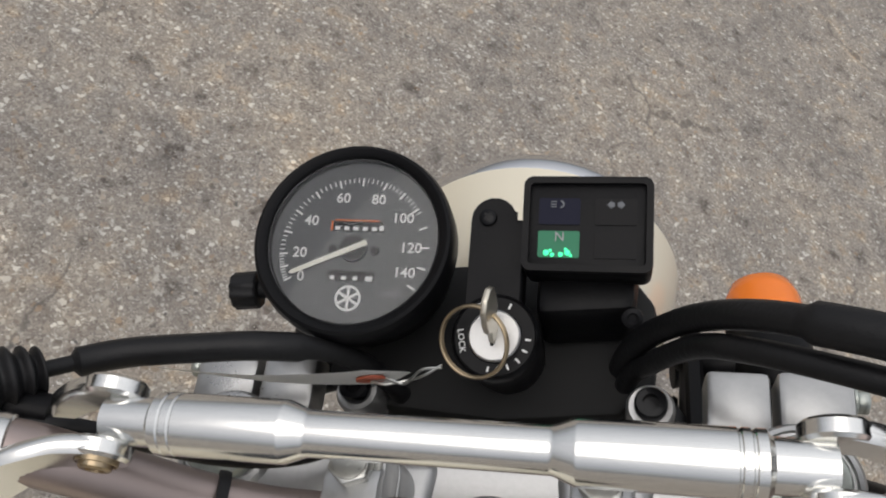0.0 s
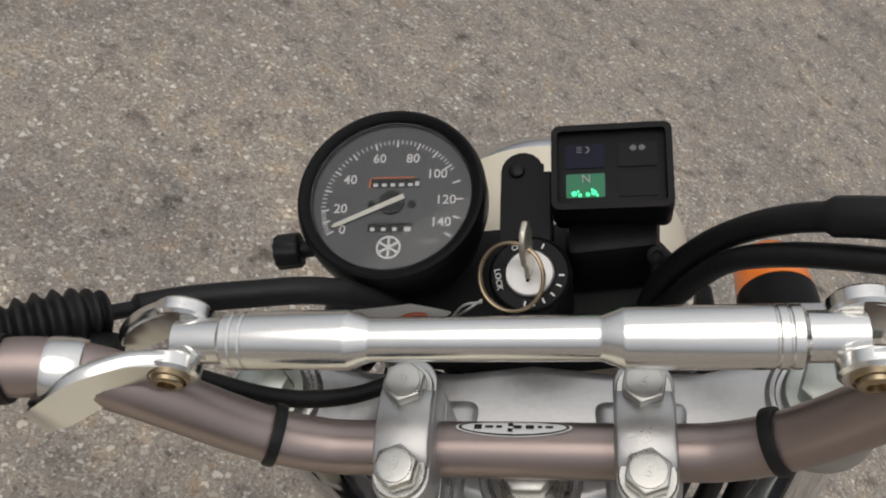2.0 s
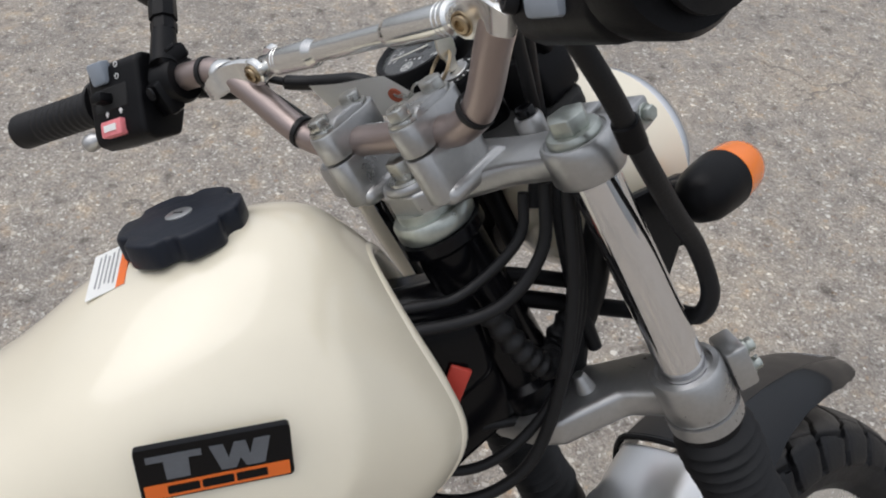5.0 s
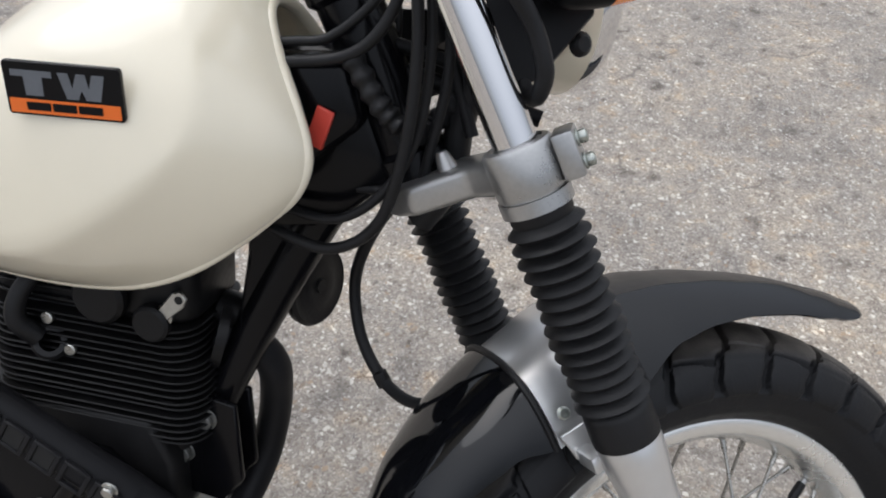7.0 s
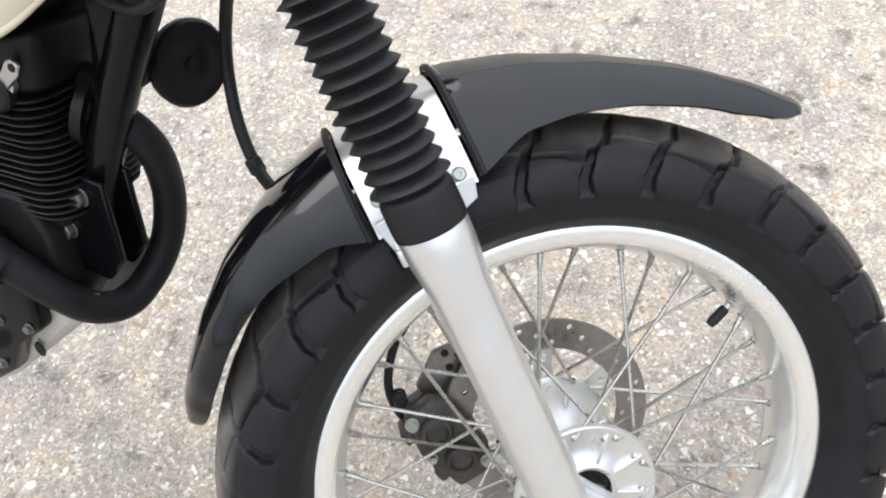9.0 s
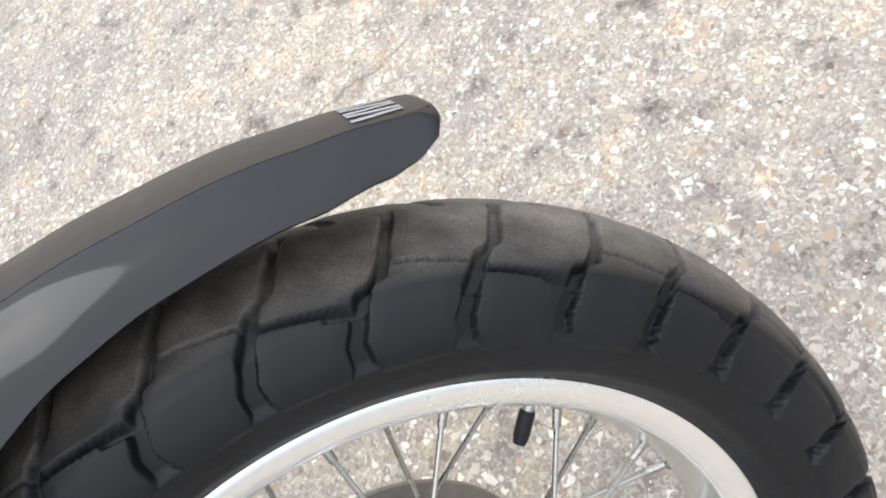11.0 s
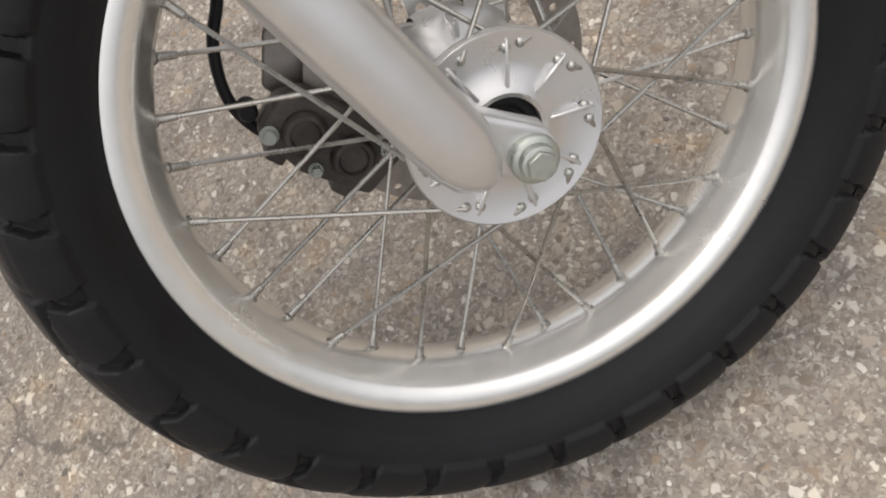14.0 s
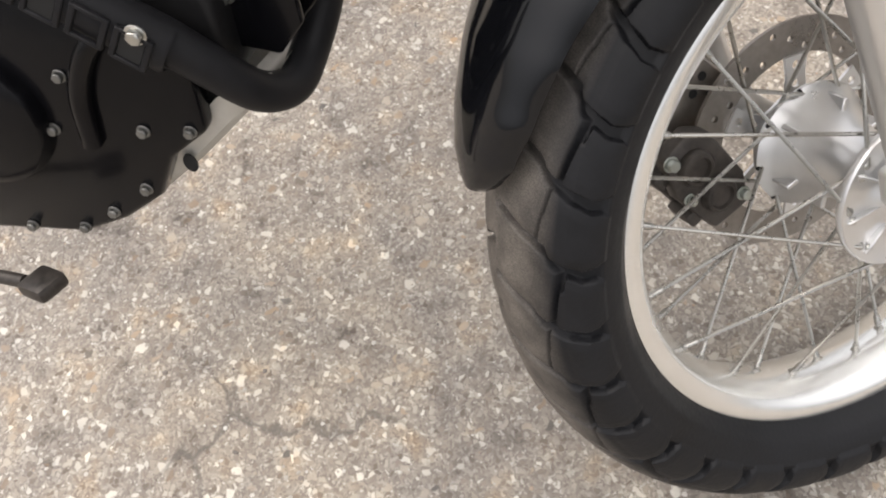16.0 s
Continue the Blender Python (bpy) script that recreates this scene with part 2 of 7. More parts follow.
def ground_material():
    """Worn aggregate paving: pale and brown chips in grey-brown binder, with stains and cracks."""
    m = bpy.data.materials.new("aggregate_paving")
    m.use_nodes = True
    nt = m.node_tree
    N, Lk = nt.nodes.new, nt.links.new
    b = nt.nodes["Principled BSDF"]
    b.inputs["Roughness"].default_value = 0.75
    b.inputs["Specular IOR Level"].default_value = 0.35
    tc = N("ShaderNodeTexCoord")
    warp = N("ShaderNodeTexNoise")
    warp.inputs["Scale"].default_value, warp.inputs["Detail"].default_value = 90, 2
    Lk(tc.outputs["Object"], warp.inputs[0])
    shift = N("ShaderNodeMix")
    shift.data_type = "VECTOR"
    shift.inputs[0].default_value = 0.010
    Lk(tc.outputs["Object"], shift.inputs[4])
    Lk(warp.outputs[1], shift.inputs[5])

    def chips(scale, rnd):
        v = N("ShaderNodeTexVoronoi")
        v.inputs["Scale"].default_value, v.inputs["Randomness"].default_value = scale, rnd
        Lk(shift.outputs[1], v.inputs[0])
        e = N("ShaderNodeTexVoronoi")
        e.feature = "DISTANCE_TO_EDGE"
        e.inputs["Scale"].default_value, e.inputs["Randomness"].default_value = scale, rnd
        Lk(shift.outputs[1], e.inputs[0])
        s = N("ShaderNodeSeparateColor")
        Lk(v.outputs["Color"], s.inputs[0])
        return s, e

    def ramp(src, stops, interp="LINEAR"):
        r = N("ShaderNodeValToRGB")
        r.color_ramp.interpolation = interp
        els = r.color_ramp.elements
        els[0].position, els[0].color = stops[0][0], (*stops[0][1], 1)
        els[1].position, els[1].color = stops[-1][0], (*stops[-1][1], 1)
        for p, c in stops[1:-1]:
            e = els.new(p)
            e.color = (*c, 1)
        Lk(src, r.inputs[0])
        return r

    def mix(fac, a, c, mode="MIX"):
        x = N("ShaderNodeMix")
        x.data_type, x.blend_type = "RGBA", mode
        if isinstance(fac, float):
            x.inputs[0].default_value = fac
        else:
            Lk(fac, x.inputs[0])
        Lk(a, x.inputs[6])
        Lk(c, x.inputs[7])
        return x.outputs[2]

    def maths(op, a, c):
        x = N("ShaderNodeMath")
        x.operation = op
        for i, q in enumerate((a, c)):
            if isinstance(q, float):
                x.inputs[i].default_value = q
            else:
                Lk(q, x.inputs[i])
        return x.outputs[0]

    fine, fine_e = chips(330, 1.0)
    mid, mid_e = chips(150, 1.0)
    big, big_e = chips(80, 1.0)
    base = ramp(fine.outputs[0], [(0.0, (0.205, 0.182, 0.162)), (0.35, (0.255, 0.230, 0.204)), (0.7, (0.305, 0.279, 0.245)), (0.92, (0.365, 0.340, 0.303)), (1.0, (0.47, 0.45, 0.415))])
    midc = ramp(mid.outputs[0], [(0.0, (0.165, 0.140, 0.120)), (0.3, (0.285, 0.250, 0.215)), (0.6, (0.365, 0.335, 0.290)), (0.85, (0.45, 0.42, 0.375)), (1.0, (0.64, 0.62, 0.57))])
    bigc = ramp(big.outputs[0], [(0.0, (0.13, 0.125, 0.12)), (0.25, (0.34, 0.265, 0.195)), (0.55, (0.43, 0.40, 0.355)), (1.0, (0.64, 0.62, 0.57))])
    mid_on = ramp(mid.outputs[1], [(0.50, (0, 0, 0)), (0.56, (1, 1, 1))])
    mid_in = ramp(mid_e.outputs[0], [(0.05, (0, 0, 0)), (0.16, (1, 1, 1))])
    big_on = ramp(big.outputs[1], [(0.84, (0, 0, 0)), (0.86, (1, 1, 1))])
    big_in = ramp(big_e.outputs[0], [(0.10, (0, 0, 0)), (0.2, (1, 1, 1))])
    mm = maths("MULTIPLY", mid_on.outputs[0], mid_in.outputs[0])
    bb = maths("MULTIPLY", big_on.outputs[0], big_in.outputs[0])
    col = mix(mm, base.outputs[0], midc.outputs[0])
    col = mix(bb, col, bigc.outputs[0])
    wide = N("ShaderNodeTexNoise")
    wide.inputs["Scale"].default_value, wide.inputs["Detail"].default_value, wide.inputs["Roughness"].default_value = 2.3, 7, 0.62
    Lk(tc.outputs["Object"], wide.inputs[0])
    stain = ramp(wide.outputs[0], [(0.27, (0.66, 0.66, 0.67)), (0.5, (1.01, 1.0, 0.98)), (0.72, (1.22, 1.16, 1.06))])
    col = mix(1.0, col, stain.outputs[0], "MULTIPLY")
    spots = N("ShaderNodeTexNoise")
    spots.inputs["Scale"].default_value, spots.inputs["Detail"].default_value = 17, 4
    Lk(tc.outputs["Object"], spots.inputs[0])
    spot = ramp(spots.outputs[0], [(0.26, (0.40, 0.38, 0.37)), (0.40, (0.88, 0.88, 0.89)), (0.58, (1.05, 1.04, 1.02)), (0.74, (1.16, 1.02, 0.86))])
    col = mix(1.0, col, spot.outputs[0], "MULTIPLY")
    # hairline cracks, only here and there
    bend = N("ShaderNodeTexNoise")
    bend.inputs["Scale"].default_value, bend.inputs["Detail"].default_value = 9, 5
    Lk(tc.outputs["Object"], bend.inputs[0])
    bent = N("ShaderNodeMix")
    bent.data_type = "VECTOR"
    bent.inputs[0].default_value = 0.16
    Lk(tc.outputs["Object"], bent.inputs[4])
    Lk(bend.outputs[1], bent.inputs[5])
    cell = N("ShaderNodeTexVoronoi")
    cell.feature = "DISTANCE_TO_EDGE"
    cell.inputs["Scale"].default_value = 1.7
    Lk(bent.outputs[1], cell.inputs[0])
    line = ramp(cell.outputs[0], [(0.003, (1, 1, 1)), (0.009, (0, 0, 0))])
    some = ramp(wide.outputs[0], [(0.50, (0, 0, 0)), (0.58, (1, 1, 1))])
    crack = maths("MULTIPLY", maths("MULTIPLY", line.outputs[0], some.outputs[0]), 0.75)
    dark = ramp(wide.outputs[0], [(0.0, (0.10, 0.09, 0.08)), (1.0, (0.14, 0.125, 0.11))])
    col = mix(crack, col, dark.outputs[0])
    Lk(col, b.inputs["Base Color"])
    h = maths("MULTIPLY", mid_in.outputs[0], mid_on.outputs[0])
    h2 = maths("MULTIPLY", fine_e.outputs[0], 0.8)
    h = maths("ADD", h, h2)
    h = maths("ADD", h, maths("MULTIPLY", bb, 1.3))
    bp = N("ShaderNodeBump")
    bp.inputs["Strength"].default_value, bp.inputs["Distance"].default_value = 0.38, 0.0009
    Lk(h, bp.inputs["Height"])
    Lk(bp.outputs[0], b.inputs["Normal"])
    rr = ramp(mid.outputs[2], [(0.0, (0.55, 0.55, 0.55)), (1.0, (0.9, 0.9, 0.9))])
    Lk(rr.outputs[0], b.inputs["Roughness"])
    return m


# ---------------------------------------------------------------- mesh tools
def V(*p):
    return Vector(p)


def axis_at(p, way, up=(0, 0, 1)):
    """A matrix at p whose z points along way."""
    z = Vector(way).normalized()
    x = Vector(up).cross(z)
    if x.length < 1e-4:
        x = Vector((1, 0, 0)).cross(z) if abs(z.x) < 0.9 else Vector((0, 1, 0)).cross(z)
    x.normalize()
    y = z.cross(x)
    m = Matrix((x, y, z)).transposed().to_4x4()
    m.translation = Vector(p)
    return m


I4 = Matrix.Identity(4)


def add(bm, verts, faces, m=I4):
    vs = [bm.verts.new(m @ Vector(v)) for v in verts]
    for f in faces:
        try:
            bm.faces.new([vs[i] for i in f])
        except ValueError:
            pass
    return bm


def lathe(bm, profile, m=I4, seg=48, close=False, start=0.0, sweep=360.0):
    """Turns (radius, height) round z. close: joins the last profile point to the first."""
    full = sweep >= 360
    n = seg if full else seg + 1
    verts, faces = [], []
    for i in range(n):
        a = radians(start + sweep * i / seg)
        verts += [(r * math.cos(a), r * math.sin(a), h) for r, h in profile]
    k = len(profile)
    for i in range(seg):
        j = (i + 1) % n
        for p in range(k if close else k - 1):
            q = (p + 1) % k
            faces.append((i * k + p, j * k + p, j * k + q, i * k + q))
    add(bm, verts, faces, m)
    bmesh.ops.remove_doubles(bm, verts=bm.verts[:], dist=1e-6)
    return bm


def disc_profile(r, h, b=0.001, h0=0.0):
    """A solid disc's profile, with chamfered edges."""
    return [(0, h0), (r - b, h0), (r, h0 + b), (r, h - b), (r - b, h), (0, h)]


def spline(pts, n=8):
    """Points of a smooth curve through pts."""
    p = [Vector(q) for q in pts]
    p = [2 * p[0] - p[1]] + p + [2 * p[-1] - p[-2]]
    out = []
    for i in range(1, len(p) - 2):
        for k in range(n):
            t = k / n
            out.append(0.5 * ((2 * p[i]) + (p[i + 1] - p[i - 1]) * t + (2 * p[i - 1] - 5 * p[i] + 4 * p[i + 1] - p[i + 2]) * t * t + (3 * p[i] - p[i - 1] - 3 * p[i + 1] + p[i + 2]) * t ** 3))
    return out + [p[-2]]


def tube(bm, pts, r, seg=12, smooth=8, caps=True):
    """A tube along pts; r: a radius, or a function of the way along from 0 to 1."""
    path = spline(pts, smooth) if smooth else [Vector(p) for p in pts]
    rad = r if callable(r) else (lambda s: r)
    way = [(path[min(i + 1, len(path) - 1)] - path[max(i - 1, 0)]).normalized() for i in range(len(path))]
    ref = Vector((0, 0, 1)) if abs(way[0].z) < 0.9 else Vector((1, 0, 0))
    x = ref.cross(way[0]).normalized()
    verts, faces = [], []
    for i, (p, w) in enumerate(zip(path, way)):
        x = (x - w * x.dot(w)).normalized()
        y = w.cross(x)
        q = rad(i / (len(path) - 1))
        verts += [p + (x * math.cos(2 * math.pi * k / seg) + y * math.sin(2 * math.pi * k / seg)) * q for k in range(seg)]
    for i in range(len(path) - 1):
        for k in range(seg):
            j = (k + 1) % seg
            faces.append((i * seg + k, i * seg + j, (i + 1) * seg + j, (i + 1) * seg + k))
    if caps:
        faces += [tuple(range(seg - 1, -1, -1)), tuple((len(path) - 1) * seg + k for k in range(seg))]
    return add(bm, verts, faces, I4)


def bevelled(bm, width, seg=2, angle=0.5):
    es = [e for e in bm.edges if len(e.link_faces) == 2 and e.calc_face_angle() > angle]
    if width and es:
        bmesh.ops.bevel(bm, geom=es, offset=width, segments=seg, profile=0.5, affect="EDGES", clamp_overlap=True)
    return bm


def merge(bm, other):
    me = bpy.data.meshes.new("temp")
    other.to_mesh(me)
    other.free()
    bm.from_mesh(me)
    bpy.data.meshes.remove(me)
    return bm


def prism(bm, outline, h0, h1, m=I4, bevel=0.0, seg=2):
    """An outline in x and y, raised from h0 to h1, with rounded edges."""
    one = bmesh.new()
    n = len(outline)
    verts = [(x, y, h0) for x, y in outline] + [(x, y, h1) for x, y in outline]
    faces = [tuple(range(n - 1, -1, -1)), tuple(range(n, 2 * n))] + [(i, (i + 1) % n, n + (i + 1) % n, n + i) for i in range(n)]
    add(one, verts, faces, m)
    bmesh.ops.recalc_face_normals(one, faces=one.faces)
    bevelled(one, bevel, seg)
    return merge(bm, one)


def box(bm, size, m=I4, bevel=0.0, seg=2):
    x, y, z = (s / 2 for s in size)
    return prism(bm, [(-x, -y), (x, -y), (x, y), (-x, y)], -z, z, m, bevel, seg)


def ngon(n, r, turn=0.0):
    return [(r * math.cos(radians(turn + 360 * i / n)), r * math.sin(radians(turn + 360 * i / n))) for i in range(n)]


def round_rect(w, h, r, k=5):
    out = []
    for cx, cy, a in ((w / 2 - r, h / 2 - r, 0), (-w / 2 + r, h / 2 - r, 90), (-w / 2 + r, -h / 2 + r, 180), (w / 2 - r, -h / 2 + r, 270)):
        out += [(cx + r * math.cos(radians(a + 90 * i / k)), cy + r * math.sin(radians(a + 90 * i / k))) for i in range(k + 1)]
    return out


def hex_bolt(bm, m, r=0.007, h=0.005, washer=0.0):
    if washer:
        lathe(bm, disc_profile(washer, 0.0018, 0.0004), m, 24)
    z = 0.0018 if washer else 0.0
    prism(bm, ngon(6, r), z, z + h, m, 0.0006, 1)
    lathe(bm, [(0, z + h - 0.0005), (r * 0.62, z + h - 0.0005), (r * 0.60, z + h + 0.0004), (0, z + h + 0.0004)], m, 16)
    return bm


def finish(bm, name, mat, sharp=0.7):
    bmesh.ops.remove_doubles(bm, verts=bm.verts[:], dist=1e-6)
    bmesh.ops.recalc_face_normals(bm, faces=bm.faces[:])
    for f in bm.faces:
        f.smooth = True
    for e in bm.edges:
        if len(e.link_faces) == 2 and e.calc_face_angle() > sharp:
            e.smooth = False
    me = bpy.data.meshes.new(name)
    bm.to_mesh(me)
    bm.free()
    me.materials.append(mat)
    return me


def part(name, bm, mat, parent, label="", at=None, sharp=0.7):
    """Links a bmesh as one mesh object under a thing or a part; at: its pose under the parent."""
    ob = new(name, bm if isinstance(bm, bpy.types.Mesh) else finish(bm, name, mat, sharp))
    ob.parent = parent
    if at is not None:
        ob.matrix_basis = at
    return tagged(ob, label)


def again(ob, parent, at):
    """One more piece that shares ob's mesh."""
    twin = new(ob.name.split(".")[0], ob.data)
    twin.parent, twin.matrix_basis = parent, at
    return twin


def lettering(name, text, size, mat, parent, at, label="", depth=0.0003, bold=0.0):
    """Raised letters with the built-in font, made into a mesh."""
    cu = bpy.data.curves.new(name, "FONT")
    cu.body, cu.size, cu.align_x, cu.align_y, cu.extrude, cu.offset = text, size, "CENTER", "CENTER", depth, bold
    cu.resolution_u = 3
    ob = bpy.data.objects.new(name, cu)
    scene.collection.objects.link(ob)
    dg = bpy.context.evaluated_depsgraph_get()
    me = bpy.data.meshes.new_from_object(ob.evaluated_get(dg))
    bpy.data.objects.remove(ob)
    me.materials.clear()
    me.materials.append(mat)
    return part(name, me, mat, parent, label, at)


# ---------------------------------------------------------------- ground
GROUND_Z = 0.005


def ground_sheet():
    bm = bmesh.new()
    rings = [0.0, 1.0, 2.0, 4.0, 10.0, 40.0, 160.0, 600.0, 2500.0]
    lathe(bm, [(r, 0.0) for r in rings], I4, 48)
    ob = new("ground", finish(bm, "ground", ground_material()))
    ob.location.z = GROUND_Z
    return tagged(ob, "worn grey-brown exposed-aggregate paving with pale chips", "ground", kind="structure")


ground_sheet()


def loose_chips():
    """Pale and brown stones of the paving that stand a little proud of it."""
    rnd = random.Random(7)
    verts, faces = [], []
    for _ in range(11000):
        x, y = rnd.uniform(-2.1, 1.0), rnd.uniform(-1.3, 1.7)
        r = 0.0014 + 0.0028 * rnd.random() ** 2.8
        turn, n, k = rnd.uniform(0, 6.3), rnd.choice((5, 6, 7)), len(verts)
        long = rnd.uniform(0.65, 1.0)
        rad = [r * rnd.uniform(0.75, 1.1) for _ in range(n)]
        h = r * rnd.uniform(0.15, 0.35)
        for q, z in ((1.0, -0.0006), (0.96, h * 0.45), (0.6, h)):
            for i in range(n):
                a = 2 * math.pi * i / n
                u, v = rad[i] * q * math.cos(a), rad[i] * q * long * math.sin(a)
                verts.append((x + u * math.cos(turn) - v * math.sin(turn), y + u * math.sin(turn) + v * math.cos(turn), z + h * 0.25 * rnd.random()))
        for ring in range(2):
            for i in range(n):
                a, b = k + ring * n + i, k + ring * n + (i + 1) % n
                faces.append((a, b, b + n, a + n))
        faces.append(tuple(k + 2 * n + i for i in range(n)))
    me = bpy.data.meshes.new("loose_chips")
    me.from_pydata(verts, [], faces)
    m = bpy.data.materials.new("stone_chips")
    m.use_nodes = True
    nt = m.node_tree
    b = nt.nodes["Principled BSDF"]
    b.inputs["Roughness"].default_value = 0.7
    geo, ramp, noise = nt.nodes.new("ShaderNodeNewGeometry"), nt.nodes.new("ShaderNodeValToRGB"), nt.nodes.new("ShaderNodeTexNoise")
    noise.inputs["Scale"].default_value = 420
    els = ramp.color_ramp.elements
    els[0].position, els[0].color = 0.0, (0.14, 0.125, 0.115, 1)
    els[1].position, els[1].color = 1.0, (0.66, 0.64, 0.59, 1)
    for p, c in ((0.14, (0.22, 0.19, 0.165)), (0.24, (0.34, 0.25, 0.18)), (0.36, (0.36, 0.33, 0.285)), (0.66, (0.42, 0.39, 0.345)), (0.85, (0.52, 0.49, 0.445))):
        els.new(p).color = (*c, 1)
    nt.links.new(geo.outputs["Random Per Island"], ramp.inputs[0])
    tint = nt.nodes.new("ShaderNodeMix")
    tint.data_type, tint.blend_type = "RGBA", "OVERLAY"
    tint.inputs[0].default_value = 0.35
    nt.links.new(ramp.outputs[0], tint.inputs[6])
    nt.links.new(noise.outputs[0], tint.inputs[7])
    nt.links.new(tint.outputs[2], b.inputs["Base Color"])
    me.materials.append(m)
    ob = new("stone_chips", me)
    ob.location.z = GROUND_Z
    return tagged(ob, "small pale and brown stone chips set in the paving", "stone chips", kind="stuff")


loose_chips()

# ---------------------------------------------------------------- motorcycle: leaning on its stand, bars turned to the left lock
LEAN_LEFT, RAKE, STEER = 16.7, 26.0, 36.2
bike = new("motorcycle")
bike.matrix_world = pose(0, 0, 0, 0, -LEAN_LEFT, 0)
tagged(bike, "cream and black motorcycle leaning on its stand with bars turned", "motorcycle")
FORK = pose(-0.0428, 0.3701, 0.3307) @ pose(0, 0, 0, RAKE) @ pose(0, 0, 0, 0, 0, STEER)
TUBE_X, TUBE_Y, STEM_Y = 0.1243, -0.0308, -0.0680


def fork_part(name, bm, mat, label="", parent=None, sharp=0.7):
    """A part given in the fork's own axes: x along the axle, y ahead, z up the fork."""
    if parent is not None:
        return part(name, bm, mat, parent, label, None, sharp)
    return part(name, bm, mat, bike, label, FORK, sharp)


# ---- front wheel
PITCHES = 34
# two kinds of groove in turn: height on the tread (1: crown), shift along the tread, half width, in pitches
GROOVES = [[(0.34, 0.0, 0.170), (0.385, 0.0, 0.130), (0.42, 0.01, 0.088), (0.50, 0.03, 0.070), (0.58, -0.05, 0.060), (0.650, -0.14, 0.054), (0.665, -0.17, 0.050), (0.690, -0.31, 0.056), (0.715, -0.345, 0.046), (0.78, -0.43, 0.042), (1.0, -0.64, 0.034)],
           [(0.34, 0.0, 0.170), (0.385, 0.0, 0.130), (0.42, 0.01, 0.088), (0.50, 0.02, 0.070), (0.58, -0.06, 0.064), (0.690, -0.20, 0.056), (0.735, -0.27, 0.052), (0.755, -0.36, 0.050), (0.78, -0.42, 0.044), (0.85, -0.49, 0.042), (1.0, -0.64, 0.034)]]
WHEEL_SEAT = pose(0.0024, -0.0039, -0.0048, 0.1, 0.3, -0.44)


def table(rows, x, col):
    """Reads a column of rows, sorted by their first entry, smoothly at x."""
    if x <= rows[0][0]:
        return rows[0][col]
    for p, q in zip(rows, rows[1:]):
        if x <= q[0]:
            t = (x - p[0]) / (q[0] - p[0])
            t = t * t * (3 - 2 * t) * 0.5 + t * 0.5
            return p[col] + (q[col] - p[col]) * t
    return rows[-1][col]


